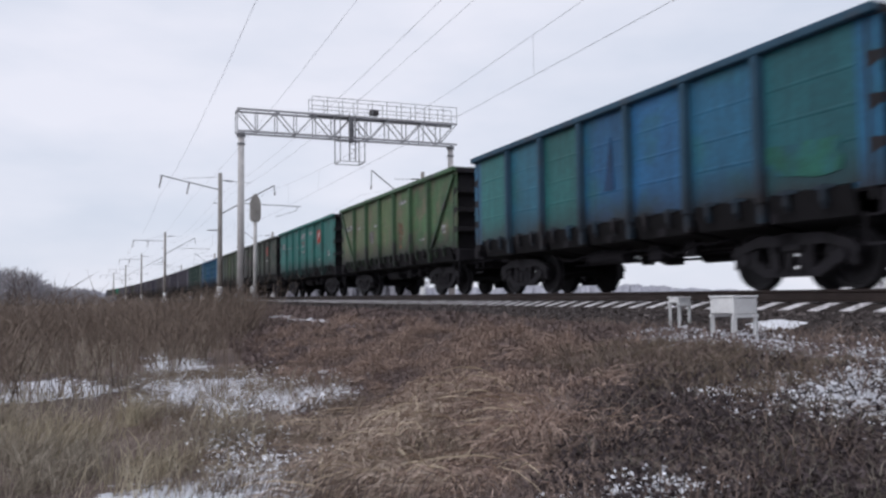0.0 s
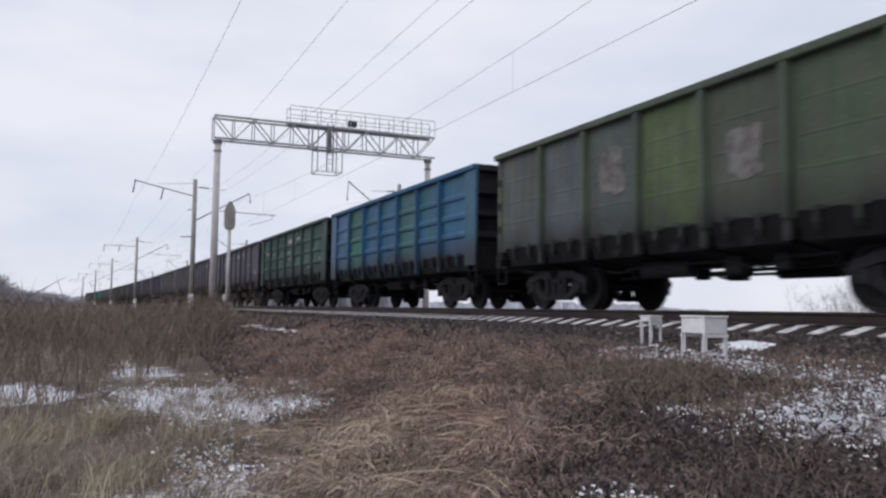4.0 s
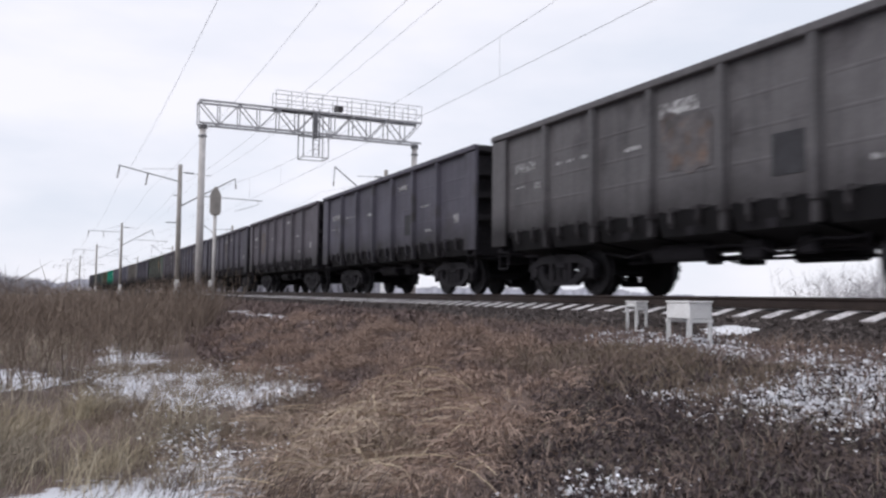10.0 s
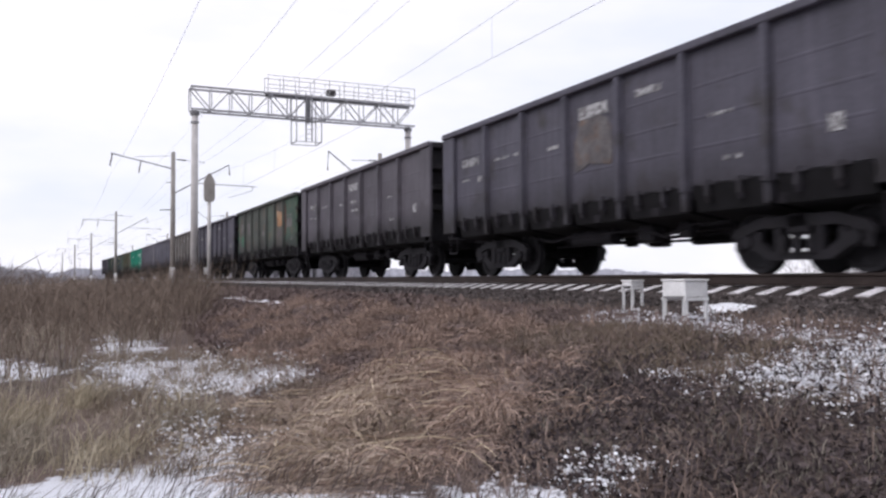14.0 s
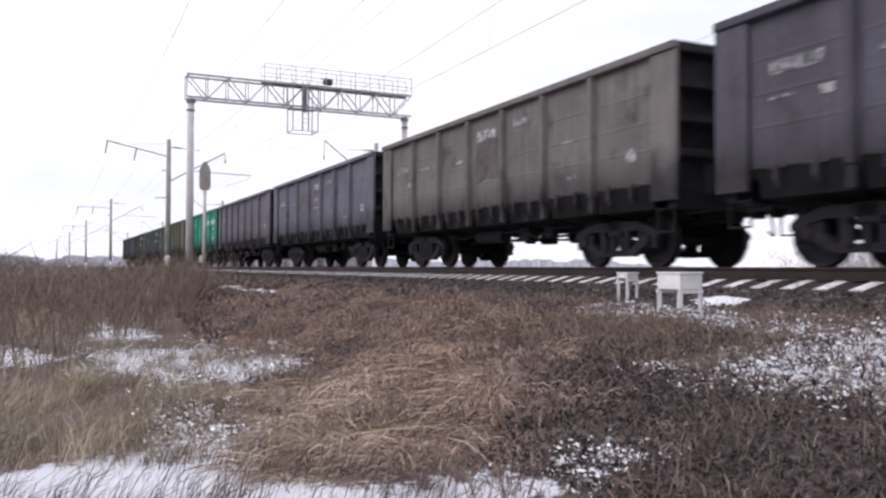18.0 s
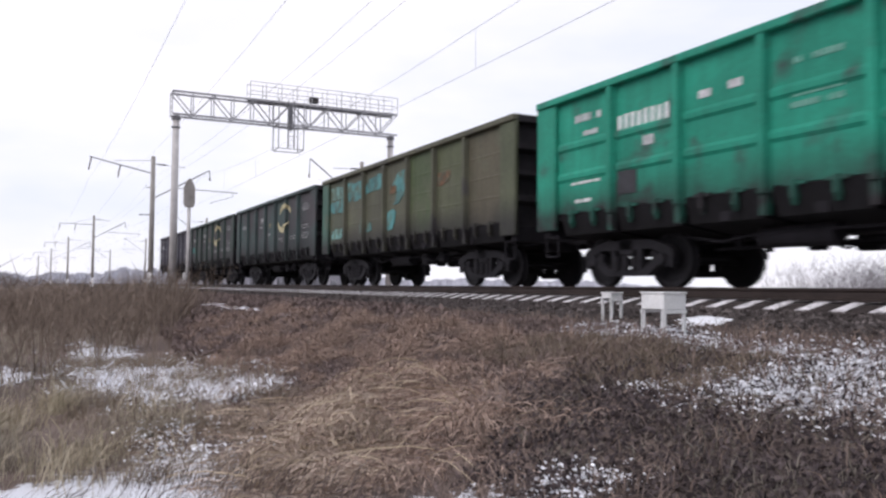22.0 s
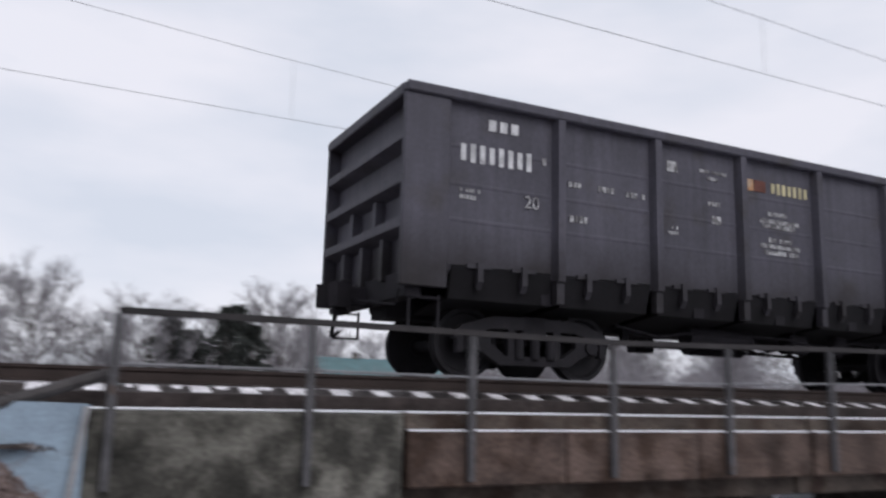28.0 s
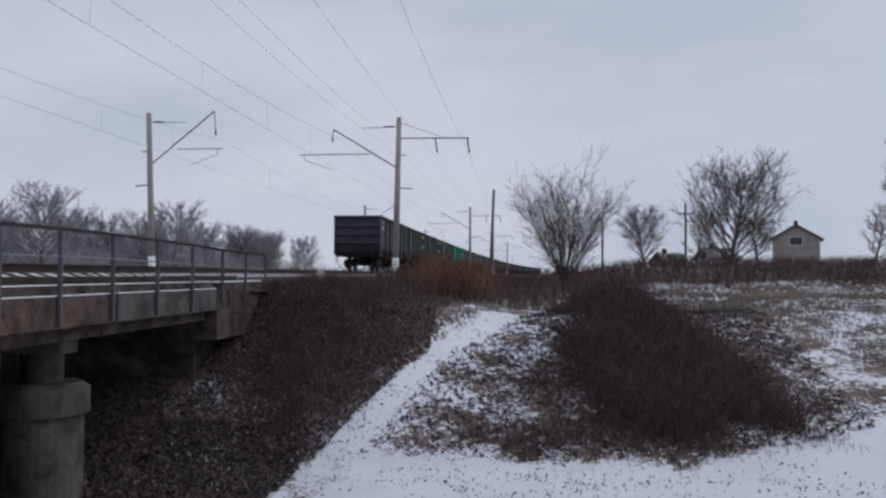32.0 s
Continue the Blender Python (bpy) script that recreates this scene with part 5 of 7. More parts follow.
litter("snow_flecks", q, 0.038, SNOW, "snow caught between the tufts of grass", lift=0.14, flat=0.25)
q = clumped(2600, 0.2, 3.4, 9.4, 17.0, 120, 0.16)
d = np.max([depth_in(SNOW_ZONES[k][0], q[:, 0], q[:, 1]) for k in (5, 6)], axis=0)
litter("snow_flecks", q[d > -0.5], 0.06, SNOW, "snow scattered round the edges of the patches", lift=0.1, flat=0.25)
# shaggy brown weeds on the bank
p = keep(clumped(34000, 2.2, 6.6, 9.0, 24, 430, 0.20), lambda x, y: (x > 2.5 + 0.05 * (y - 9)) & (x < 6.4) & ((x > 3.3) | (y > 12.6) | (y < 10.4)))
strands("bank_grass", p, 0.32, 0.17, (-0.5, -0.45), 0.009, BANK_GRASS, "shaggy mauve-brown dead weeds on the bank")
p = inside(clumped(7000, 3.0, 7.2, 2.6, 9.0, 150, 0.16), DARK_ZONE, 0.3)
grass("grey_weeds", p, 0.15, 0.9, 0.008, GREY_WEED, "short grey-olive weeds among the dark leaves")
p = keep(clumped(14000, 4.8, 7.0, 5.0, 9.8, 170, 0.2), lambda x, y: (x > 5.0) & (x < 6.5) & (x > 4.6 + (8.4 - y) * 0.15) & (y > 5.3 + (x - 5) * 0.3))
grass("dun_grass", p, 0.17, 0.8, 0.007, DUN, "short dun grass along the shoulder of the bank", flow=(-0.2, -0.2))
p = inside(clumped(2000, -1.2, 2.7, 4.2, 6.5, 120, 0.12), [(-1.2, 6.6), (1.3, 6.4), (2.7, 5.3), (2.6, 4.2), (-1.2, 4.2)], 0.2)
grass("thin_grass", p, 0.34, 0.35, 0.0055, DEAD_WOOD, "thin dark grass stems leaning out of the snow", flow=(0.75, 0.1))
p = clumped(16000, -45, 2.5, 22, 60, 400, 0.8)
grass("far_grass", p, 0.55, 0.5, 0.022, OLIVE, "rough dead grass on the flat ground")
p = keep(clumped(26000, -36, 3, -26, -75, 560, 0.9), lambda x, y: (y < -30) | (x < -8))
q = keep(clumped(9000, -24, -4, -44, -25, 260, 0.3), lambda x, y: (y < -30) | (x < -9))
grass("field_tufts", q, 0.34, 0.7, 0.014, GREY_WEED, "brown tufts of weeds standing in the snowy field")
grass("south_grass", p, 0.4, 0.6, 0.02, GREY_WEED, "rough dead grass across the lane")


# dead leaves and broken weeds on the dark bank
def bank(x, y):
    u = x + y * y / (2 * RADIUS)
    return (u > 1.9 + np.maximum(0, y - 6) * 0.06) & (u < 8.3)


p = keep(np.column_stack([rng.uniform(1.8, 8.3, 185000), rng.uniform(-1.5, 16, 185000)]), bank)
dark = depth_in(DARK_ZONE, p[:, 0], p[:, 1]) + rng.normal(size=len(p)) * 0.18
straw_d = depth_in(TAN_ZONE, p[:, 0], p[:, 1])
white = np.maximum(depth_in(SNOW_ZONES[-1][0], p[:, 0], p[:, 1]), depth_in(SNOW_ZONES[-2][0], p[:, 0], p[:, 1]))
thin = rng.uniform(size=len(p)) < np.where(white > 0, 0.34, 1.0)
thin &= ~((np.abs(p[:, 1] - 7.7) < 0.5) & (p[:, 0] > 7.0))
thin &= ~((p[:, 1] < 5.3) & (p[:, 0] < 2.9))
thin &= ~((p[:, 1] < 1.9) & (p[:, 0] > 7.35))
thin &= ~((straw_d > -0.1) & (rng.uniform(size=len(p)) < 0.9))
thin &= ~((depth_in(SNOW_ZONES[5][0], p[:, 0], p[:, 1]) > 0) & (rng.uniform(size=len(p)) < 0.85))
p, dark = p[thin], dark[thin]
litter("bank_litter", p[dark > 0], 0.046, NEAR_LITTER, "dark damp dead leaves on the near bank")
litter("bank_litter", p[dark <= 0], 0.045, LITTER, "dead leaves and broken weeds on the bank")
for zone, n in ((SNOW_ZONES[-1][0], 12000), (SNOW_ZONES[-2][0], 7000), (SNOW_ZONES[3][0], 900)):
    x0, x1 = min(a for a, b in zone), max(a for a, b in zone)
    y0, y1 = min(b for a, b in zone), max(b for a, b in zone)
    q = inside(clumped(n, x0, x1, y0, y1, n // 26, 0.12), zone, 0.25)
    litter("snow_flecks", q, 0.045, SNOW, "flecks of snow caught on the dead leaves", lift=0.06, flat=0.25)
p = keep(np.column_stack([rng.uniform(1.8, 8.0, 60000), rng.uniform(16, 60, 60000)]), lambda x, y: bank(x, y) & ~((np.abs(x + y * y / 9200 - 5.85) < 0.32) & (y > 20) & (y < 34)))
litter("far_bank_litter", p, 0.15, LITTER, "dark dead weeds along the embankment")
n = 26000
q = np.column_stack([rng.uniform(7.4, 9.1, n), rng.uniform(-0.2, 60, n)])
u = q[:, 0].copy()
q[:, 0] = q[:, 0] - q[:, 1] ** 2 / (2 * RADIUS)
zz = np.maximum(ground_z(q[:, 0], q[:, 1]), np.interp(u, [7.5, 8.46, 9.01, 9.49], [-0.72, -0.44, -0.335, -0.215]))
lo = np.column_stack([q, zz - 0.015])
hi = lo + np.column_stack([rng.normal(size=(n, 2)) * 0.035, rng.uniform(0.01, 0.06, n)])
ribbons("loose_stones", lo, hi, (lo + hi) / 2 + rng.normal(size=(n, 3)) * 0.012, rng.uniform(0.03, 0.08, n), STONES, "loose dark stones along the ballast shoulder", "stones")
p = keep(clumped(12000, 2.4, 8.2, -1, 17, 340, 0.22), bank)
grass("bank_weeds", p, 0.24, 0.9, 0.009, STALK, "short dry weeds on the embankment slope")
p = keep(clumped(9000, 2.0, 7.6, 16, 58, 300, 0.4), lambda x, y: bank(x, y) & ~((np.abs(x + y * y / 9200 - 5.85) < 0.4) & (y > 20) & (y < 34)))
grass("far_bank_weeds", p, 0.30, 0.8, 0.02, LITTER, "dry weeds along the embankment")
p = np.column_stack([rng.uniform(2.4, 8.2, 110000), rng.uniform(-38, -18.4, 110000)])
p = keep(p, lambda x, y: x > 4.4 + (y + 19.5) * 0.44 - 0.3)
p = np.vstack([p, np.column_stack([rng.uniform(8.2, 14, 20000), rng.uniform(-22, -15.5, 20000)])])
p = p[(depth_in(SCREE, p[:, 0], p[:, 1]) < 0) | (rng.uniform(size=len(p)) < 0.4)]
# past the bridge edge, shade is put into the litter's colour with DARK_LITTER
lit = p[:, 0] + rng.normal(size=len(p)) * 0.8 < 7.6
litter("south_bank_litter", p[lit], 0.11, BANK_LITTER, "soft purple-brown dead weeds on the slope by the snow path")
p = np.vstack([p[~lit], np.column_stack([rng.uniform(4.8, 8.6, 14000), rng.uniform(-19.5, -15.2, 14000)])])
litter("south_bank_litter", p, 0.11, DARK_LITTER, "dead weeds under the bridge end, darkened in place of shade")
p = keep(clumped(18000, 3, 8.0, -38, -20, 360, 0.3), lambda x, y: x > 4.6 + (y + 19.5) * 0.44)
grass("south_bank_weeds", p, 0.35, 0.7, 0.013, REDDISH, "dark dry weeds on the slope by the bridge")
p = np.column_stack([rng.uniform(-9, 4.5, 90000), rng.uniform(-32, -18.2, 90000)])
clod = np.sin(p[:, 0] * 11 + 2 * np.sin(p[:, 1] * 7.3)) + np.sin(p[:, 1] * 13 + 1.7 * np.sin(p[:, 0] * 9.2))
p = p[clod + rng.normal(size=len(p)) * 0.5 > 0.0]
p = keep(p, lambda x, y: (x < 4.6 + (y + 19.5) * 0.44 - 1.0 - np.clip((y + 24) / 4, 0, 1) * 0.4) & (y < -18.8 + np.minimum(0, x + 4) * 0.4))
q = clumped(3800, -11, 7.0, -19.4, -13.5, 300, 0.35)
q = keep(q, lambda x, y: (x + y > -26) & (x - y < 30))
litter("lane_litter", q, 0.06, BANK_LITTER, "scattered dead grass poking through the snow of the lane")
q = np.column_stack([rng.uniform(-1, 5, 9000), rng.uniform(-30, -18.6, 9000)])
path = q[:, 0] - (4.6 + (q[:, 1] + 19.5) * 0.44)
q = q[(path < 0.3) & (path > -1.7) & (rng.uniform(size=len(q)) < 0.08 + 0.6 * np.abs(path + 0.7) ** 1.5)]
verge = np.column_stack([rng.uniform(1.5, 6.0, 15000), rng.uniform(-29.5, -16.5, 15000)])
off = verge[:, 0] - (4.6 + (verge[:, 1] + 19.5) * 0.44) - 0.15
frost = verge[(off > 0) & (off < np.abs(rng.normal(size=len(verge))) * 0.7)]
litter("frosted_weeds", frost[: len(frost) // 2], 0.06, SNOW, "snow caught in the weeds along the path", flat=0.4)
fringe = verge[(off < 0) & (off > -np.abs(rng.normal(size=len(verge))) * 0.45)]
litter("path_fringe", fringe, 0.075, BANK_LITTER, "weeds straggling into the snow path")
q2 = clumped(2200, 3.6, 7.4, -20.5, -16.0, 150, 0.2)
litter("frosted_weeds", q2, 0.07, SNOW, "thin snow on the weeds at the foot of the bank", flat=0.3)
q2 = clumped(1500, 4.3, 6.8, -36, -25, 90, 0.25)
litter("frosted_weeds", q2, 0.09, SNOW, "thin snow on the verge beside the track", flat=0.25)
litter("path_litter", q, 0.07, BANK_LITTER, "dead grass along the trodden snow path")
litter("mound_litter", p, 0.075, MOUND, "dark clods and dead leaves on the snowy mound")


def shrub(name, xy, height, mat, label, twigs=5, width=0.010, spread=0.35, reach=0.34):
    """Thin stems, each with side twigs, as one mass."""
    n = len(xy)
    z = ground_z(xy[:, 0], xy[:, 1]) - 0.05
    base = np.column_stack([xy, z])
    h = height * rng.uniform(0.5, 1.15, n)
    d = rng.normal(size=(n, 2)) * spread
    tip = base + np.column_stack([d * h[:, None], h])
    mid = (base + tip) / 2 + np.column_stack([rng.normal(size=(n, 2)) * 0.04 * h[:, None], 0 * h])
    bs, ts, ms, ws = [base], [tip], [mid], [np.full(n, width)]
    for _ in range(twigs):
        f = rng.uniform(0.25, 0.95, (n, 1))
        b = base + (tip - base) * f
        e = b + np.column_stack([rng.normal(size=(n, 2)) * 0.5, rng.uniform(0.3, 1.0, n)]) * (h[:, None] * reach)
        bs.append(b)
        ts.append(e)
        ms.append((b + e) / 2)
        ws.append(np.full(n, width * 0.7))
    return ribbons(name, np.vstack(bs), np.vstack(ts), np.vstack(ms), np.concatenate(ws), mat, label, "shrub")


p = keep(clumped(20000, -30, 5.0, 12.5, 48, 620, 0.8), lambda x, y: x < 4.8 - np.maximum(0, 27 - y) * 0.40)
shrub("weed_thicket", p, 1.55, THICKET, "tall dry brown weed stems in a thicket", twigs=4, width=0.017)
p = keep(clumped(1100, -14, 0.5, 8, 17, 120, 0.5), lambda x, y: x < -1.5)
shrub("weed_stems", p, 0.95, STALK, "thin dry weed stalks standing in the grass", twigs=3, width=0.008)
for x, y, h in ((0.13, 13.7, 2.5), (1.5, 13.4, 2.1), (1.62, 13.6, 1.7), (-0.9, 14.5, 1.6), (0.9, 16.0, 1.6), (2.3, 17.5, 1.9), (-2.0, 13.0, 1.5)):
    q = np.column_stack([rng.normal(x, 0.04, 9), rng.normal(y, 0.06, 9)])
    shrub("tall_weed", q, h, THICKET, "tall dry weed standing above the grass", twigs=5, width=0.010, spread=0.06, reach=0.10)
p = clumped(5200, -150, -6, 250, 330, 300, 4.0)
shrub("wooded_rise", p, 9.5 * np.clip(-p[:, 0] / 34 + 0.1 * np.sin(p[:, 0] * 0.4), 0.2, 1), RISE, "hazy grey bare woods on the low rise beyond the field", twigs=9, width=0.34, spread=0.2)
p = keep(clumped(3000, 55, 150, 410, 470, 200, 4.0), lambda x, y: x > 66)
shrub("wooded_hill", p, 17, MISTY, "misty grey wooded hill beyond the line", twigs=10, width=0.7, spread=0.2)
BUSH = [(-2.3, -33.0), (-1.9, -24.0), (-2.3, -20.2), (-3.4, -19.4), (-6.2, -19.8), (-7.3, -21.0), (-6.7, -24.0), (-5.6, -28.0), (-4.6, -33.0)]
p = inside(clumped(27000, -9.0, -1.0, -33, -19.0, 300, 0.4), BUSH, 1.1)
shrub("bank_shrubs", p, 0.35 + 0.85 * np.clip(depth_in(BUSH, p[:, 0], p[:, 1]) + 0.2, 0, 1), REDDISH, "dense dark reddish brown shrubs on the bank", twigs=7, width=0.011, spread=0.4)
p = keep(clumped(4600, -2.6, 1.6, -31, -19.0, 150, 0.35), lambda x, y: (x < 4.6 + (y + 19.5) * 0.44 - 3.3) & (y < -19.0 + np.minimum(0, x + 4) * 0.4))
shrub("mound_weeds", p, 0.55, REDDISH, "scattered dark weeds on the snowy mound", twigs=5, width=0.009, spread=0.4)
p = keep(clumped(9500, -36, 5.5, -80, -30, 440, 1.2), lambda x, y: (x > -5.5) | (y < -55))
shrub("field_shrubs", p, 1.15, REDDISH, "low dark shrubs bordering the field", twigs=6, width=0.022)
p = clumped(700, 1.2, 3.8, -40, -34, 30, 0.4)
shrub("rust_bush", p, 1.7, RUST, "rust brown dry bush beside the track", twigs=10, width=0.022, spread=0.25)
p = keep(clumped(8000, -34, 2.0, -62, -31, 75, 0.75), lambda x, y: x < -4 - (y + 31) * 0.05)
litter("field_snow", p, 0.22, SNOW, "patches of snow lying on the rough field", lift=0.22, flat=0.15)
p = clumped(5200, -75, 3.0, -130, -78, 260, 2.2)
shrub("far_hedge", p, 1.5, REDDISH, "brown hedge and scrub in front of the houses", twigs=6, width=0.05)
p = clumped(700, 4.5, 6.6, -60, -36, 50, 0.5)
shrub("trackside_shrubs", p, 0.9, REDDISH, "dark shrubs along the embankment", twigs=6, width=0.02)
# both scrub belts: haze is put into their pale colour
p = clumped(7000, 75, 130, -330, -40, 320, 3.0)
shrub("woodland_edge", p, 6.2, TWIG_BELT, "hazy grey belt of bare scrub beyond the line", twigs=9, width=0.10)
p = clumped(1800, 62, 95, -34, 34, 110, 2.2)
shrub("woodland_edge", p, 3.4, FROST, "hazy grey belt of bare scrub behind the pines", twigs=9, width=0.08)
p = inside(clumped(9000, 3.0, 8.4, -28.6, -18.5, 170, 0.3), SLOPE_BUSH, 0.7)
shrub("slope_shrubs", p, 0.2 + 0.5 * np.clip(depth_in(SLOPE_BUSH, p[:, 0], p[:, 1]), 0, 1), REDDISH, "shaggy dark reddish brown weeds on the slope by the bridge", twigs=6, width=0.011, spread=0.5)
p = inside(clumped(2600, 5.0, 9.0, -22.6, -17.0, 200, 0.2), SCREE, 0.5)
litter("scree_snow", p, 0.07, SNOW, "thin snow among stones at the foot of the slope", flat=0.3)
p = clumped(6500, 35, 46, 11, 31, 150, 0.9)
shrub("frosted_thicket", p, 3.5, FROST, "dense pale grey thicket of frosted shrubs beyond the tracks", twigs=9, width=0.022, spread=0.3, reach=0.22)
p = clumped(260, 31, 36, 50, 56, 14, 0.7)
shrub("frosted_shrubs", p, 2.0, HOAR, "pale frosted shrubs in the snowy field", twigs=8, width=0.05)
p = clumped(900, 30, 60, -90, -25, 60, 1.6)
shrub("field_edge_shrubs", p, 1.6, REDDISH, "bare brown shrubs beyond the tracks", twigs=7, width=0.04)


def snow_drift(x0, x1, y0, y1):
    """A thin sheet of snow with a ragged outline, lying on the foot of the ballast."""
    bm = B()
    rows = []
    for i in range(13):
        row = []
        for j in range(17):
            fx, fy = i / 12 * 2 - 1, j / 16 * 2 - 1
            k = 1 + 0.14 * math.sin(5 * math.atan2(fy, fx)) + 0.08 * math.sin(11 * math.atan2(fy, fx) + 1)
            r = math.hypot(fx, fy)
            m = max(abs(fx), abs(fy))
            s = (m / r if r else 1) * k
            x, y = (x0 + x1) / 2 + fx * s * (x1 - x0) / 2, (y0 + y1) / 2 + fy * s * (y1 - y0) / 2
            z = max(float(ground_z(x, y)), float(np.interp(x + y * y / 9200, [7.51, 8.46, 9.01, 9.49], [-0.72, -0.44, -0.335, -0.215])))
            row.append(bm.verts.new((x, y, z + 0.035 * (1 - m ** 3) + 0.004)))
        rows.append(row)
    for p, q in zip(rows, rows[1:]):
        for i in range(16):
            bm.faces.new((p[i], p[i + 1], q[i + 1], q[i]))
    solid("snow_drift", bm, SNOW, "small drift of clean snow at the foot of the ballast", "snow", kind="stuff", smooth=True)


snow_drift(8.1, 8.52, 8.15, 9.1)

# ---- trees ----
def bare_tree(seed, height, width, stems, twig, mat, low=0.25, limbs_n=18):
    """A leafless tree: tapered trunk or stems, limbs, branches, and a crown of fine twigs."""
    r = random.Random(seed)
    t = thing("bare_tree", "leafless grey-brown tree with a wide crown of fine twigs", "tree")
    wood = B()
    fine = []

    def wander(a, d, length, steps, lift):
        pts = [a]
        for _ in range(steps):
            d = (d + Vector((r.gauss(0, 0.09), r.gauss(0, 0.09), lift + r.gauss(0, 0.05)))).normalized()
            pts.append(pts[-1] + d * (length / steps))
        return pts

    def along(pts, f):
        k = min(int(f * (len(pts) - 1)), len(pts) - 2)
        return pts[k].lerp(pts[k + 1], f * (len(pts) - 1) - k), (pts[k + 1] - pts[k]).normalized()

    def aside(d, amount):
        return (d + Vector((r.gauss(0, 1), r.gauss(0, 1), r.gauss(0.15, 0.7))).normalized() * amount).normalized()

    def limb(a, d, length, rad, lift, count):
        pts = wander(a, d, length, 5, lift)
        for k in range(5):
            rod(wood, pts[k], pts[k + 1], rad * (1 - 0.17 * k), rad * (1 - 0.17 * (k + 1)), 5)
        for _ in range(count):
            p, q = along(pts, r.uniform(0.22, 1))
            b = wander(p, aside(q, 0.7), length * r.uniform(0.2, 0.42), 3, 0.08)
            for k in range(3):
                fine.append((b[k], b[k + 1], 2.0 - 0.4 * k))
            for _ in range(6):
                p2, q2 = along(b, r.uniform(0.15, 1))
                e = p2 + aside(q2, 0.75) * length * r.uniform(0.09, 0.2)
                fine.append((p2, e, 1.1))
                for _ in range(2):
                    p3 = p2.lerp(e, r.uniform(0.3, 1))
                    fine.append((p3, p3 + aside((e - p2).normalized(), 0.7) * length * r.uniform(0.05, 0.12), 0.8))
    if stems == 1:
        pts = wander(Vector((0, 0, -0.3)), Vector((0, 0, 1)), height * 0.85, 6, 0.05)
        rad = height * (0.03 if limbs_n > 40 else 0.019)
        for k in range(6):
            rod(wood, pts[k], pts[k + 1], rad * (1 - 0.14 * k), rad * (1 - 0.14 * (k + 1)), 8)
        for k in range(limbs_n):
            f = low + (1 - low) * (k + r.random()) / limbs_n
            p, q = along(pts, min(f, 0.99))
            a = k * 2.4 + r.uniform(-0.4, 0.4)
            up = 0.35 + 0.9 * f
            reach = width * 0.5 * (0.35 + 0.75 * math.sqrt(max(0.0, 1 - ((f - 0.52) / 0.56) ** 2))) * r.uniform(0.85, 1.05)
            limb(p, Vector((math.cos(a), math.sin(a), up)).normalized(), reach * 1.15, height * (0.0095 - 0.0057 * f), 0.09, 9)
    else:
        rod(wood, (0, 0, -0.3), (0, 0, 1.8), height * 0.026, height * 0.018, 8)
        for k in range(stems):
            a = 2 * math.pi * k / stems * 2.4 + r.uniform(-0.3, 0.3)
            o = 0.78 * math.sqrt(r.random())
            limb(Vector((0.1 * math.cos(a), 0.1 * math.sin(a), r.uniform(0.3, 1.7))), Vector((o * math.cos(a), o * math.sin(a), 1)).normalized(), (height - 1.0) * r.uniform(0.86, 1.04) * (1 - 0.2 * o), height * 0.005, 0.03, 8)
    part("trunk", wood, BARK, t)
    b, e = np.array([f[0] for f in fine]), np.array([f[1] for f in fine])
    me = bpy.data.meshes.new("crown")
    n = len(b)
    side = np.cross(e - b, rng.normal(size=(n, 3)))
    side *= np.array([f[2] for f in fine])[:, None] * (twig / 2) / (np.linalg.norm(side, axis=1, keepdims=True) + 1e-9)
    co = np.stack([b - side, b + side, e + side * 0.5, e - side * 0.5], 1).reshape(-1, 3)
    me.from_pydata(co.tolist(), [], (np.arange(n)[:, None] * 4 + np.arange(4)).tolist())
    me.materials.append(mat)
    c = new("crown", me)
    c.parent = t
    return t


FAN = bare_tree(3, 7.6, 6.6, 44, 0.018, DEAD_WOOD)
ROUND = bare_tree(5, 8.0, 7.6, 1, 0.022, DEAD_WOOD, low=0.32, limbs_n=46)
TALL = bare_tree(8, 10.5, 5.5, 1, 0.032, TWIGS, low=0.2, limbs_n=22)
# PALE's crown takes its haze from the TWIG_BELT colour
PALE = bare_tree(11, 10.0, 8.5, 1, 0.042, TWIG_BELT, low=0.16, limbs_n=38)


def plant(t, x, y, size=1.0, turn=0.0, label="", group=""):
    m = pose(x, y, float(ground_z(x, y)), 0, 0, turn) @ Matrix.Diagonal((size, size, size, 1))
    o = copy_thing(t, m)
    o.matrix_basis = m
    return tagged(o, label, group=group)


plant(FAN, -3.2, -50, 0.9, 0, "leafless tree of many stems fanning out from the ground")
plant(ROUND, -13.4, -51.6, 0.88, 20, "round-crowned bare tree standing in the snowy field")
plant(ROUND, -15.0, -92, 0.8, 100, "small round bare tree beyond the shrubs")
plant(TALL, -25.5, -55, 0.95, 40, "tall slender bare tree beside the field")
plant(TALL, -22, -100, 0.7, 80, group="bare trees by the houses")
plant(ROUND, -29, -98, 0.7, 200, group="bare trees by the houses")
plant(TALL, -43, -100, 0.75, 140, group="bare trees by the houses")
plant(TALL, -48, -92, 0.8, 10, group="bare trees by the houses")
for k in range(84):
    r = random.Random(100 + k)
    y = -330 + k * 4.3 + r.uniform(-6, 6)
    x = r.uniform(62, 150) + max(0, -y - 60) * 0.02
    plant((PALE, PALE, TALL, PALE)[k % 4], x, y, r.uniform(0.75, 1.1) + (0.35 if y < -90 else 0), r.uniform(0, 360), "leafless frosted and hazy tree beyond the tracks", "trees beyond the tracks")
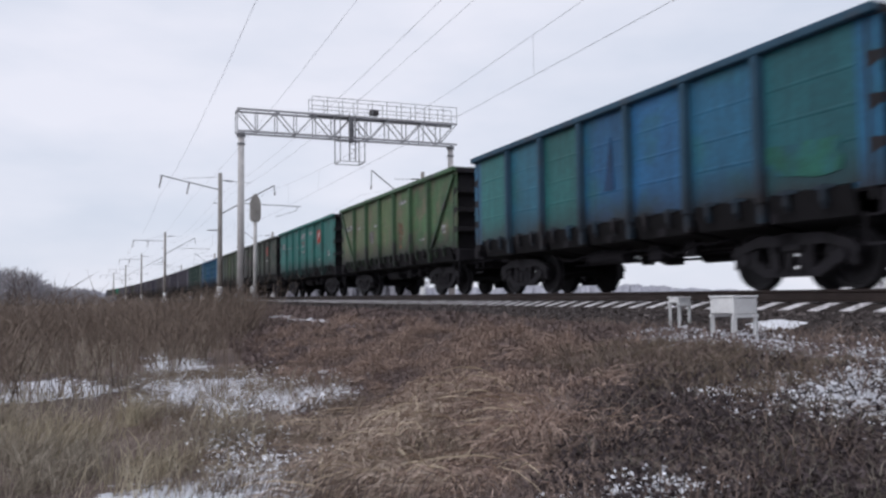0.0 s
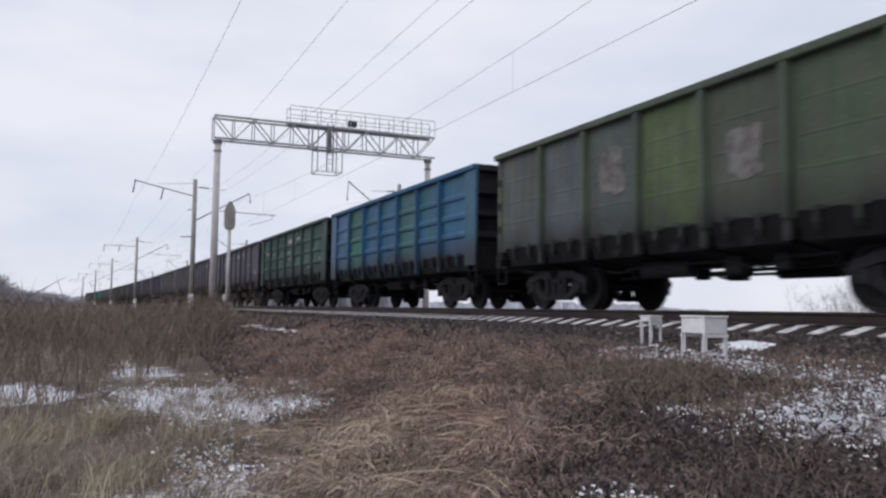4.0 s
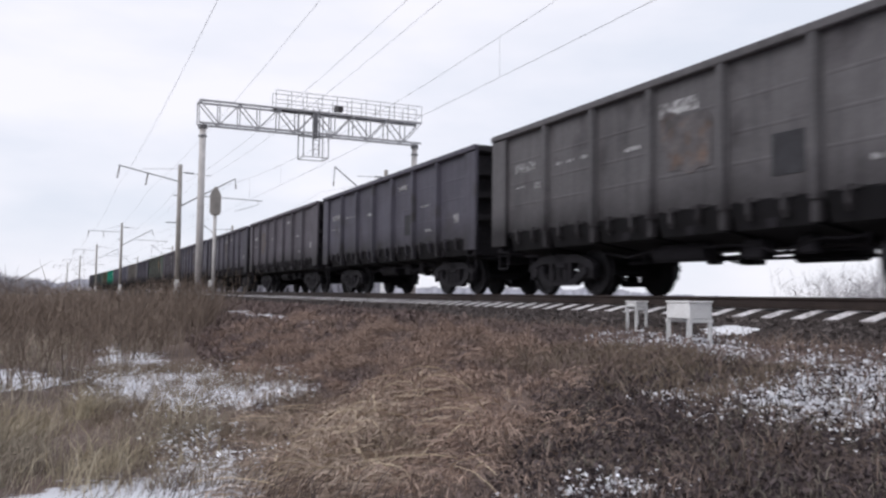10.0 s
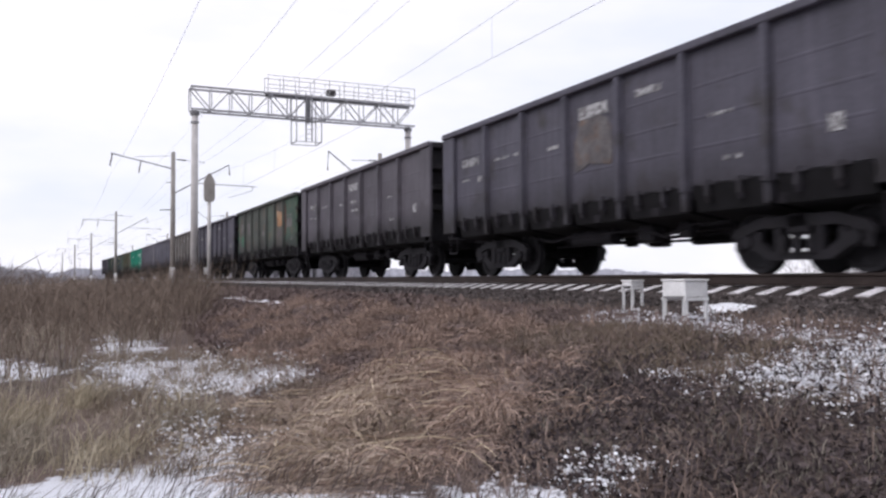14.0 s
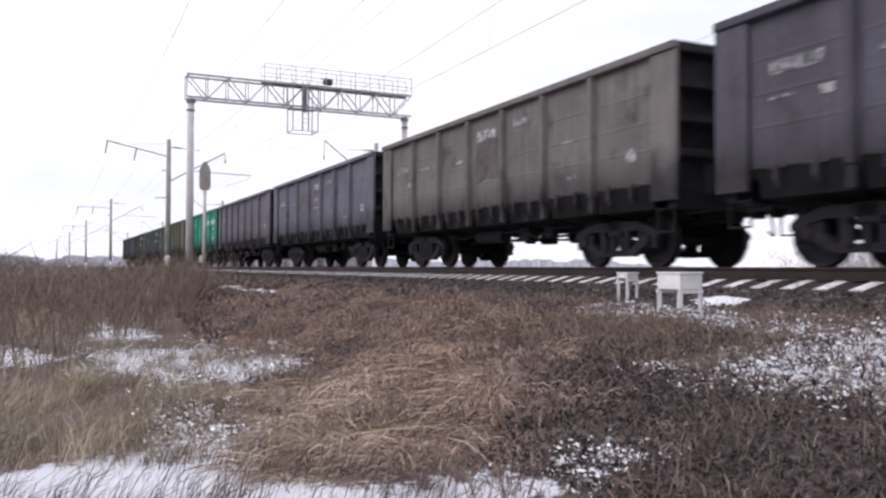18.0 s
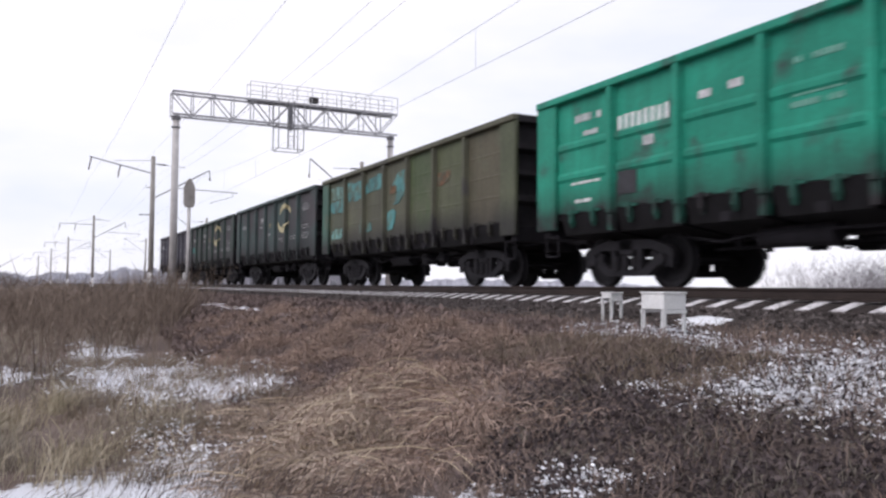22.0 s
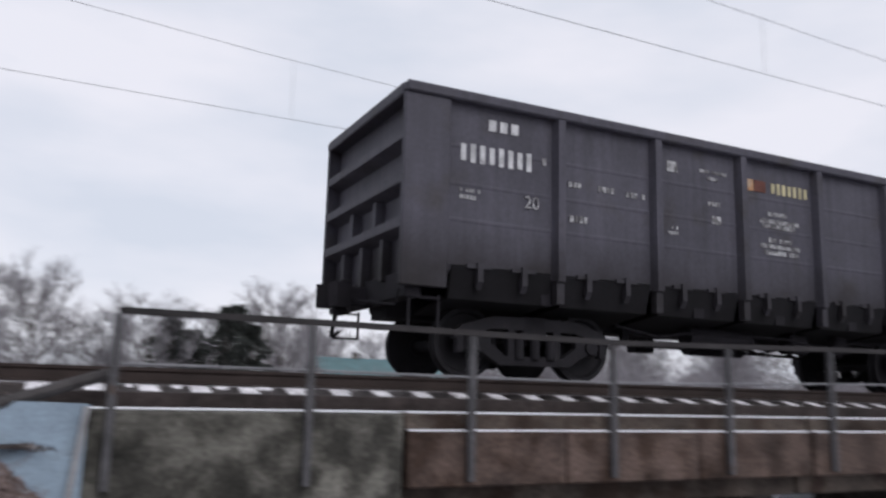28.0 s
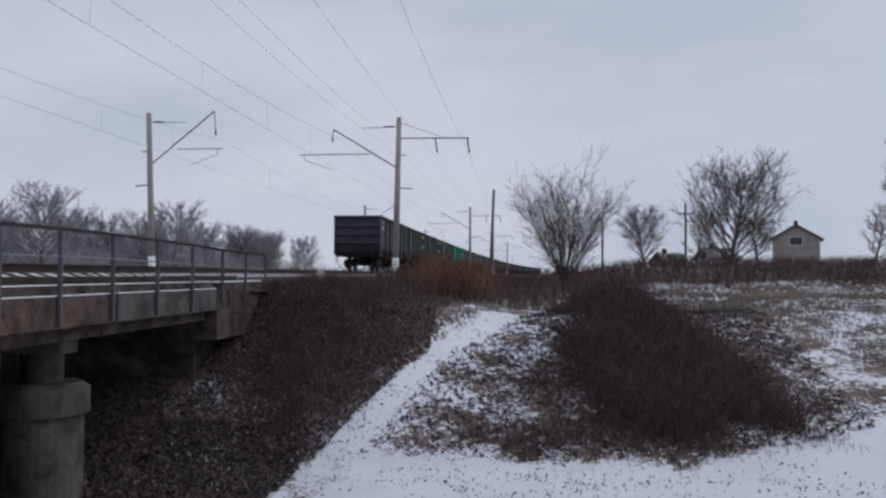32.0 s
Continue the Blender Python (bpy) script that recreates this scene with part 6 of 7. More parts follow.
for x, y, s, a in ((68, 1.0, 0.92, 30), (70, -3.2, 0.82, 120), (66, 5.5, 0.9, 210), (72, -20, 0.75, 300)):
    plant(PALE, x, y, s, a, "leafless frosted and hazy tree beyond the tracks", "trees beyond the tracks")
for k in range(9):
    r = random.Random(300 + k)
    plant(TALL, -14 - k * 5.5 + r.uniform(-3, 3), 150 + r.uniform(-30, 60), r.uniform(0.6, 1.0), r.uniform(0, 360), "thin bare tree standing far off in the flat field", "far thin trees")
for o in (FAN, ROUND, TALL, PALE):
    for q in list(o.children_recursive) + [o]:
        bpy.data.objects.remove(q)

NEEDLES = straw("dark_needles", (0.022, 0.025, 0.023), (0.062, 0.066, 0.06))


def conifer(x, y, h):
    t = thing("conifer", "dark green pine with a ragged crown", "tree", "dark pines", at=pose(x, y, float(ground_z(x, y))))
    part("trunk", rod(B(), (0, 0, -0.2), (0, 0, h), 0.16, 0.03, 8), BARK, t)
    r = np.random.default_rng(int(h * 10))
    n = 1900
    f = r.uniform(0.16, 1, n) ** 0.8
    a = r.uniform(0, 6.28, n)
    whorl = 0.75 + 0.45 * np.sin(f * 30 + h) + 0.35 * np.sin(a * 3 + f * 9 + h)
    rad = np.minimum(1, (1 - f) * 1.9) ** 0.7 * h * 0.27 * whorl * r.uniform(0.1, 1.05, n) + 0.06
    b = np.column_stack([rad * np.cos(a) + 0.25 * np.sin(f * 5 + h), rad * np.sin(a), f * h])
    e = b + np.column_stack([np.cos(a) * 0.55, np.sin(a) * 0.55, r.uniform(-0.35, 0.25, n)])
    side = np.cross(e - b, r.normal(size=(n, 3)))
    side *= 0.10 / (np.linalg.norm(side, axis=1, keepdims=True) + 1e-9)
    me = bpy.data.meshes.new("needles")
    me.from_pydata(np.stack([b - side, b + side, e], 1).reshape(-1, 3).tolist(), [], (np.arange(n)[:, None] * 3 + np.arange(3)).tolist())
    me.materials.append(NEEDLES)
    o = new("needles", me)
    o.parent = t


for x, y, h in ((66, -9.0, 9.6), (69, -10.6, 8.8), (66, -13.2, 10.6), (70, -14.8, 11.2), (67, -15.6, 9.4), (73, -12.0, 9.0)):
    conifer(x, y, h)

# ---- houses ----
PLASTER = material("pale_plaster", (0.35, 0.32, 0.305), 0.9, vary=0.2, scale=1, grain=12)
ROOF = material("grey_roof", (0.10, 0.09, 0.095), 0.8, vary=0.25, scale=1.5, grain=10)
TEAL = material("teal_roof", (0.085, 0.155, 0.165), 0.6, vary=0.2, scale=1, grain=10)
GLASS = material("dark_window_glass", (0.03, 0.035, 0.04), 0.15, vary=0.1, spec=0.6)


def house(x, y, w, d, h, ridge, turn, roof, label):
    """A house with a gabled roof along its local x axis."""
    t = thing("house", label, "house", "far houses", at=pose(x, y, float(ground_z(x, y)) - 0.1, 0, 0, turn))
    bm = box(B(), -w / 2, w / 2, -d / 2, d / 2, 0, h)
    for s in (-1, 1):
        prism(bm, [(-d / 2, h), (d / 2, h), (0, ridge)], 0, s * w / 2 - 0.08, s * w / 2 + 0.0)
    part("wall", bm, PLASTER, t)
    bm = prism(B(), [(-d / 2 - 0.5, h - 0.35), (0, ridge + 0.05), (d / 2 + 0.5, h - 0.35), (d / 2 + 0.5, h - 0.15), (0, ridge + 0.3), (-d / 2 - 0.5, h - 0.15)], 0, -w / 2 - 0.4, w / 2 + 0.4)
    rf = part("roof", bm, roof, t)
    part("chimney", box(B(), w * 0.15, w * 0.15 + 0.5, -0.25, 0.25, ridge - 0.6, ridge + 0.9, 0.02), CONCRETE, rf)
    for s in (-1, 1):
        for k in (-0.28, 0.05, 0.3):
            wd = part("window", box(B(), w * k - 0.5, w * k + 0.5, s * (d / 2 + 0.01) - 0.03, s * (d / 2 + 0.01) + 0.03, 1.0, 2.2), WHITE_PAINT, t)
            for j in (-0.24, 0.24):
                part("pane", box(B(), w * k + j - 0.19, w * k + j + 0.19, s * (d / 2 + 0.045) - 0.01, s * (d / 2 + 0.045) + 0.01, 1.1, 2.1), GLASS, wd)
        wd = part("window", box(B(), s * (w / 2 + 0.01) - 0.03, s * (w / 2 + 0.01) + 0.03, -0.9, 0.9, h * 0.74, h * 0.74 + 1.3), WHITE_PAINT, t)
        part("pane", box(B(), s * (w / 2 + 0.045) - 0.01, s * (w / 2 + 0.045) + 0.01, -0.8, 0.8, h * 0.74 + 0.1, h * 0.74 + 1.2), GLASS, wd)


house(-41.4, -122, 6.5, 6.2, 4.3, 6.0, 72, ROOF, "pale two-storey house with a dark gabled roof")
house(-30.6, -124, 4.5, 4, 1.6, 2.8, 20, ROOF, "low dark-roofed shed behind bare trees")
house(-23.6, -124, 3.6, 3.4, 1.2, 2.1, 20, ROOF, "small dark-roofed shed by the hedge")
house(84, -33, 14, 8, 3.2, 5.2, 95, TEAL, "long pale house with a teal metal roof")
house(92, -12, 10, 8, 3.4, 5.6, 80, TEAL, "pale house with a teal metal roof")
house(128, -126, 12, 9, 4.5, 7.0, 100, ROOF, "pale two-storey house beyond the tracks")
house(100, -125, 10, 8, 3.2, 5.4, 85, ROOF, "pale house among bare trees")
house(58, 16, 8, 6, 2.6, 4.2, 90, ROOF, "low pale shed beyond the tracks")

bm = rod(B(), (0, 0, -0.3), (0, 0, 7.4), 0.14, 0.10, 8)
up = thing("utility_pole", "dark wooden utility pole with a cross-arm", "pole", at=pose(-18.5, -88, float(ground_z(-18.5, -88))))
part("shaft", bm, WOOD, up)
part("cross_arm", box(B(), -0.9, 0.9, -0.06, 0.06, 6.2, 6.34, 0.01), WOOD, up)
bm = rod(B(), (0, 0, -0.3), (0, 0, 6.4), 0.12, 0.09, 8)
up = thing("utility_pole", "dark wooden utility pole with a cross-arm", "pole", at=pose(-9.3, -84, float(ground_z(-9.3, -84))))
part("shaft", bm, WOOD, up)


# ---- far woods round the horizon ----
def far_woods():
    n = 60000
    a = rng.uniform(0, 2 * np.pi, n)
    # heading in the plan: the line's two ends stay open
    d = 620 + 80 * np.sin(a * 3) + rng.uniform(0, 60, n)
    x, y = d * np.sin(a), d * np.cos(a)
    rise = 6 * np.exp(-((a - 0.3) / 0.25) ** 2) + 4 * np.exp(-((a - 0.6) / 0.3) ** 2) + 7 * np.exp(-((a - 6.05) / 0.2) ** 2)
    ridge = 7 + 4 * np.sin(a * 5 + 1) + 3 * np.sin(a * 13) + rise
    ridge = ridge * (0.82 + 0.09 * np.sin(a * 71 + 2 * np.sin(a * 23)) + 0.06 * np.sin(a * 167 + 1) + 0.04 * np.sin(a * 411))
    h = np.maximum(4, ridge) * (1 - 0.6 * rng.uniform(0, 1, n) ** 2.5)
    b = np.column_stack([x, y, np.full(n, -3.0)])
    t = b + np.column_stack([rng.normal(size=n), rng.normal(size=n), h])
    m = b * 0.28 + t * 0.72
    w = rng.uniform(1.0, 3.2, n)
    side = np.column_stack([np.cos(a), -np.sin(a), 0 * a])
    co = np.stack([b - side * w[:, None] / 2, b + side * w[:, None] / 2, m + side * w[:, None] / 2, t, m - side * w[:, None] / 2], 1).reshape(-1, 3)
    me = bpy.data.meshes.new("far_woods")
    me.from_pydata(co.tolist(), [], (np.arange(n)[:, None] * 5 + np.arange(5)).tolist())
    # no mist in the air: the woods' haze is put into their colour
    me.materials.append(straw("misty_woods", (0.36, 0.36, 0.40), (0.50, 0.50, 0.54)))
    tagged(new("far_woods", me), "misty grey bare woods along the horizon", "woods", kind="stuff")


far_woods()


# ---- markings on the wagons ----
YELLOWISH = material("pale_yellow_paint", (0.46, 0.41, 0.25), 0.8, vary=0.25, scale=3, grain=20, second=(0.3, 0.28, 0.2), amount=0.3)
RED_MARK = material("red_paint", (0.36, 0.06, 0.045), 0.7, vary=0.2, scale=4, grain=20)
ORANGE = material("orange_paint", (0.33, 0.17, 0.08), 0.7, vary=0.35, scale=3, grain=20, second=(0.36, 0.28, 0.2), amount=0.45)
BROWN_MARK = material("brown_paint", (0.12, 0.048, 0.036), 0.8, vary=0.25, scale=4, grain=20)
TEAL_MARK = material("teal_paint", (0.04, 0.20, 0.18), 0.7, vary=0.25, scale=2, grain=20)
WORN_WHITE = material("worn_white", (0.5, 0.5, 0.51), 0.8, vary=0.3, scale=6, grain=40, second=(0.2, 0.19, 0.2), amount=0.35)
FADED_YELLOW = material("faded_yellow_paint", (0.22, 0.2, 0.13), 0.8, vary=0.3, scale=4, grain=20, second=(0.1, 0.1, 0.08), amount=0.45)
DARK_PATCH = material("dark_patch", (0.04, 0.04, 0.045), 0.8, vary=0.3, scale=2, grain=20)
FACE = -(HALF - 0.10)


def mark(w, y, z, wide, high, mat=None, name="marking"):
    """A painted mark on the near side sheet, y and z at its middle; a long low one is a row of letter-sized bars."""
    bm = B()
    if name == "marking" and high < 0.16 and wide > 2.2 * high:
        r = random.Random(int(abs(y) * 1000 + z * 77))
        p = y - wide / 2
        while p < y + wide / 2 - 0.02:
            a = max(0.03, high * r.uniform(0.45, 0.8))
            if r.random() > 0.12:
                box(bm, FACE - 0.012, FACE - 0.002, p, p + a, z - high / 2, z + high / 2 * r.uniform(0.7, 1.0))
            p += a + max(0.012, high * 0.25)
    else:
        box(bm, FACE - 0.012, FACE - 0.002, y - wide / 2, y + wide / 2, z - high / 2, z + high / 2)
    return part(name, bm, mat or MARKING, w)


def number_bars(w, y, z, count, high, wide, mat=None):
    for k in range(count):
        mark(w, y - (k - (count - 1) / 2) * wide * 1.35, z, wide * 0.72, high * (1 if k % 3 else 0.9), mat, "number_bar")


def arc(w, y, z, rad, a0, a1, mat):
    """A curved band of an emblem."""
    bm = B()
    ring = []
    for k in range(17):
        a = radians(a0 + (a1 - a0) * k / 16)
        ww = 0.11 * math.sin(math.pi * k / 16) + 0.012
        yy = y - rad * math.cos(a) * 1.6
        lift = -0.125 if min(abs(yy - p) for p in POSTS) < 0.12 else 0.0
        ring.append([bm.verts.new((FACE + dx + lift, y - (rad + dr) * math.cos(a) * 1.6, z + (rad + dr) * math.sin(a) * 0.86)) for dx, dr in ((-0.006, -ww), (-0.006, ww), (-0.024, ww), (-0.024, -ww))])
    for p, q in zip(ring, ring[1:]):
        for i in range(4):
            j = (i + 1) % 4
            bm.faces.new((p[i], p[j], q[j], q[i]))
    bmesh.ops.recalc_face_normals(bm, faces=bm.faces)
    part("emblem", bm, mat, w)


def writing(w, text, y, z, size):
    cu = bpy.data.curves.new("number", "FONT")
    cu.body, cu.size, cu.extrude, cu.align_x = text, size, 0.004, "CENTER"
    tmp = new("tmp", cu)
    me = bpy.data.meshes.new_from_object(tmp.evaluated_get(bpy.context.evaluated_depsgraph_get()))
    bpy.data.objects.remove(tmp)
    me.materials.clear()
    me.materials.append(MARKING)
    o = new("tare_number", me)
    o.parent = w
    o.matrix_basis = pose(FACE - 0.022, y, z, 90, 0, -90)


def mid_bay(k):
    """The middle of a bay, counted from the rear end."""
    return POSTS[7 - k] - BAY / 2


def recolour(w, mat):
    for o in w.children:
        if o.name.split(".")[0] in ("side_panel", "corner_panel"):
            o.material_slots[0].link = "OBJECT"
            o.material_slots[0].material = mat


def bay_colours(w, colours, ends=None):
    """Paints single bays of the near side; bays counted from the rear end."""
    for o in w.children:
        kindof, at = o.name.split(".")[0], o.matrix_basis
        if at[0][0] > 0:
            continue
        if kindof == "side_panel":
            k = round((POSTS[7] - BAY / 2 - at.translation.y) / BAY)
            if k in colours:
                o.color = (*colours[k], 1)
        elif kindof == "corner_panel" and ends:
            o.color = (*ends[0 if at.translation.y > 0 else 1], 1)


def stencils(w, seed):
    """The usual faded stencils of a wagon."""
    r = random.Random(seed)
    number_bars(w, mid_bay(0) + 0.05, 2.78, 8, 0.2, 0.085)
    mark(w, mid_bay(0) + 0.3, 2.36, 0.4, 0.05)
    mark(w, mid_bay(0) - 0.45, 2.33, 0.2, 0.13)
    for k in (-0.5, 0.0, 0.4):
        mark(w, mid_bay(1) + k, 2.68, 0.2 + r.uniform(0, 0.12), 0.07)
    mark(w, mid_bay(2) - 0.3, 2.6, 0.4, 0.08)
    if r.random() < 0.7:
        mark(w, mid_bay(3) + r.uniform(-0.2, 0.2), 3.1, 0.9, 0.24)
        mark(w, mid_bay(3) + r.uniform(-0.1, 0.2), 2.6, 0.6, 0.12)
        mark(w, mid_bay(3), 2.3, 0.7, 0.10)
    if r.random() < 0.6:
        mark(w, mid_bay(4) + 0.1, 3.15, 0.7, 0.14)
    if r.random() < 0.6:
        mark(w, mid_bay(5) + 0.1, 2.45, 0.5, 0.06)
    mark(w, mid_bay(6) - 0.25, 1.95, 0.24, 0.24, name="white_square")
    mark(w, mid_bay(5) - 0.1, 1.75, 0.4, 0.08)


for k, w in enumerate(WAGONS):
    if k not in (0, 1, 2, 3, 4, 9, 20, 21, 22, 25) and k < 27:
        stencils(w, k)

w = WAGONS[0]
for k in (-1, 0, 1):
    mark(w, mid_bay(0) + 0.02 - k * 0.17, 3.30, 0.11, 0.15, WORN_WHITE, "company_bar")
number_bars(w, mid_bay(0) + 0.12, 2.88, 8, 0.25, 0.105, WORN_WHITE)
mark(w, mid_bay(0) - 0.62, 2.93, 0.06, 0.1)
writing(w, "20", mid_bay(0) - 0.42, 2.25, 0.24)
mark(w, mid_bay(0) + 0.52, 2.38, 0.42, 0.05)
mark(w, mid_bay(0) + 0.52, 2.29, 0.3, 0.06)
for y, z, a, b in ((0.55, 2.68, 0.18, 0.08), (0.02, 2.68, 0.26, 0.09), (-0.48, 2.66, 0.36, 0.08), (0.5, 2.2, 0.28, 0.1)):
    mark(w, mid_bay(1) + y, z, a, b)
for y, z, a, b in ((0.5, 3.2, 0.2, 0.16), (-0.3, 3.22, 0.55, 0.05), (-0.35, 3.12, 0.3, 0.05), (-0.3, 2.73, 0.4, 0.07), (-0.35, 2.48, 0.18, 0.12), (0.5, 2.28, 0.18, 0.05), (0.5, 2.2, 0.18, 0.05)):
    mark(w, mid_bay(2) + y, z, a, b)
mark(w, mid_bay(3) + 0.62, 3.14, 0.16, 0.18, ORANGE)
mark(w, mid_bay(3) + 0.40, 3.14, 0.24, 0.18, BROWN_MARK)
number_bars(w, mid_bay(3) - 0.25, 3.14, 7, 0.18, 0.09, YELLOWISH)
for z, a in ((2.72, 0.45), (2.6, 0.85), (2.52, 0.8), (2.3, 0.5), (2.2, 0.85), (2.1, 0.75)):
    mark(w, mid_bay(3) + 0.0, z, a, 0.07)
mark(w, mid_bay(5), 2.4, 0.5, 0.06)
mark(w, mid_bay(6) - 0.2, 1.9, 0.2, 0.24, name="white_square")
mark(w, 6.25, 1.62, 0.09, 0.09, WHITE_PAINT)

for n, mat in ((1, YELLOWISH), (2, YELLOWISH)):
    w = WAGONS[n]
    c = POSTS[2] + 0.45
    arc(w, c - 0.12, 2.84, 0.50, 8, 165, mat)
    arc(w, c + 0.12, 2.70, 0.50, 188, 345, mat)
    for y, z, a in ((0.1, 3.1, 0.7), (0.0, 3.0, 0.95), (-0.1, 2.9, 0.8), (0.1, 2.3, 0.9), (0.0, 2.2, 0.7)):
        mark(w, mid_bay(6) + y, z, a, 0.045)
    number_bars(w, mid_bay(0), 2.78, 8, 0.22, 0.09)
    mark(w, mid_bay(2), 2.9, 0.5, 0.2)
    mark(w, mid_bay(2) + 0.1, 2.6, 0.4, 0.1)
    mark(w, mid_bay(3) + 0.2, 2.6, 0.32, 0.2, FADED_YELLOW)
    mark(w, mid_bay(3) + 0.4, 2.2, 0.25, 0.12)
    for b, z, a in ((4, 1.92, 0.7), (4, 1.83, 0.55), (5, 1.95, 0.8), (5, 1.86, 0.6), (6, 2.0, 0.9), (6, 1.91, 1.0), (6, 1.82, 0.7)):
        mark(w, mid_bay(b) + 0.05, z, a, 0.05, MARKING)
mark(WAGONS[1], mid_bay(0) + 0.4, 2.2, 0.45, 0.3, TEAL_MARK)
mark(WAGONS[1], mid_bay(0) - 0.3, 1.95, 0.5, 0.3, TEAL_MARK)
recolour(WAGONS[3], GRAFFITI)
recolour(WAGONS[1], GREEN_GREY)
recolour(WAGONS[2], GREEN_GREY)
recolour(WAGONS[9], RUSTY)
recolour(WAGONS[19], WORN_GREEN)
recolour(WAGONS[25], FADED_BLUE)
recolour(WAGONS[20], FADED_BLUE)
recolour(WAGONS[24], BLOTCHED)
recolour(WAGONS[21], SAGE)
recolour(WAGONS[22], SAGE)


def patch(w, y, z, wide, high, mat, seed, name="paint_patch"):
    """A sprayed or faded patch with an uneven outline."""
    r = random.Random(seed)
    n = 32
    ph = [r.uniform(0, 6.28) for _ in range(4)]
    ring = []
    for k in range(n):
        a = 2 * math.pi * k / n
        f = 0.9 + 0.10 * math.sin(2 * a + ph[0]) + 0.08 * math.sin(3 * a + ph[1]) + 0.05 * math.sin(7 * a + ph[2])
        c, s = math.cos(a), math.sin(a)
        q = f / max(abs(c), abs(s)) ** 0.8
        ring.append((y + max(-0.5, min(0.5, c * q / 2)) * wide, z + s * q * high / 2))
    return part(name, prism(B(), ring, 0, FACE - 0.016, FACE - 0.002), mat, w)


GREEN_PATCH = material("green_paint", (0.03, 0.15, 0.085), 0.7, vary=0.3, scale=2, grain=16, second=(0.05, 0.09, 0.07), amount=0.4)
GREEN_LIGHT = material("light_green_paint", (0.10, 0.17, 0.06), 0.7, vary=0.3, scale=2, grain=16)
SPRAY = material("turquoise_spray", (0.07, 0.215, 0.215), 0.6, vary=0.4, scale=1.6, grain=16, second=(0.085, 0.12, 0.095), amount=0.46)
PALE_SPRAY = material("pale_turquoise_spray", (0.13, 0.27, 0.25), 0.6, vary=0.35, scale=2, grain=16, second=(0.085, 0.13, 0.10), amount=0.5)
DEEP_GREEN = material("deep_green_paint", (0.018, 0.10, 0.075), 0.6, vary=0.3, scale=1.5, grain=16, second=(0.02, 0.09, 0.12), amount=0.4)
NAVY = material("navy_paint", (0.012, 0.04, 0.10), 0.6, vary=0.3, scale=2, grain=16)
PALE_BLUE = material("pale_blue_smear", (0.07, 0.15, 0.235), 0.6, vary=0.35, scale=2, grain=16, second=(0.035, 0.10, 0.17), amount=0.5)
RUST_PATCH = material("rust_patch", (0.15, 0.085, 0.05), 0.8, vary=0.35, scale=4, grain=20, second=(0.09, 0.085, 0.06), amount=0.5)
PALE_PATCH = material("pale_patch", (0.16, 0.155, 0.15), 0.8, vary=0.3, scale=4, grain=20, second=(0.11, 0.10, 0.10), amount=0.5)
FADED_PATCH = material("faded_patch", (0.105, 0.097, 0.10), 0.8, vary=0.35, scale=3, grain=20, second=(0.12, 0.085, 0.07), amount=0.42)
w = WAGONS[9]
bay_colours(w, {4: (0.062, 0.082, 0.066), 5: (0.082, 0.078, 0.068), 6: (0.048, 0.083, 0.062)}, ((0.03, 0.115, 0.07), (0.055, 0.095, 0.064)))
patch(w, mid_bay(5) + 0.05, 2.72, 1.0, 0.8, ORANGE, 1)
patch(w, mid_bay(5) - 0.02, 2.05, 0.9, 0.35, FADED_PATCH, 12)
patch(w, mid_bay(6) + 0.62, 2.6, 0.16, 1.4, BROWN_MARK, 2, "red_edge")
patch(w, mid_bay(6) + 0.0, 2.45, 1.0, 0.5, PALE_PATCH, 3, "scrawl")
for z, a in ((2.78, 0.95), (2.62, 0.8), (2.42, 0.95), (2.28, 0.7)):
    mark(w, mid_bay(6) - 0.02, z, a, 0.06, PALE_PATCH, "scrawl_stroke")
patch(w, mid_bay(0) - 0.1, 2.0, 0.7, 0.7, GREEN_PATCH, 4)
patch(w, mid_bay(0) + 0.0, 2.75, 1.2, 0.5, PALE_PATCH, 5)
patch(w, mid_bay(1), 2.6, 0.9, 0.7, PALE_PATCH, 14)
patch(w, mid_bay(3), 2.2, 0.5, 0.3, PALE_PATCH, 15)
mark(w, mid_bay(6) - 0.4, 1.75, 0.2, 0.2, PALE_PATCH)
w = WAGONS[3]
bay_colours(w, {0: (0.08, 0.09, 0.06), 1: (0.08, 0.078, 0.056), 2: (0.08, 0.08, 0.054), 4: (0.066, 0.09, 0.042), 5: (0.076, 0.086, 0.046), 6: (0.085, 0.076, 0.05)}, ((0.05, 0.115, 0.085), (0.075, 0.085, 0.05)))
patch(w, mid_bay(0), 3.12, 1.56, 0.42, PALE_SPRAY, 6)
patch(w, mid_bay(0), 2.66, 1.56, 0.50, SPRAY, 7)
patch(w, mid_bay(0) + 0.1, 1.72, 1.2, 0.36, PALE_SPRAY, 10)
patch(w, mid_bay(1) + 0.02, 3.02, 1.56, 0.72, SPRAY, 8)
patch(w, mid_bay(1) - 0.6, 1.95, 0.3, 0.6, PALE_SPRAY, 11)
patch(w, mid_bay(2), 3.08, 1.56, 0.5, SPRAY, 9)
patch(w, mid_bay(2) + 0.45, 1.78, 0.35, 0.3, SPRAY, 16)
c = mid_bay(3)
part("paint_patch", prism(B(), [(c + 0.35, 2.85), (c - 0.1, 3.2), (c - 0.68, 3.25), (c - 0.7, 2.85), (c - 0.45, 2.5), (c - 0.1, 2.32), (c + 0.25, 2.3), (c + 0.05, 2.5), (c - 0.05, 2.75), (c + 0.1, 2.88)], 0, FACE - 0.016, FACE - 0.002), SPRAY, w)
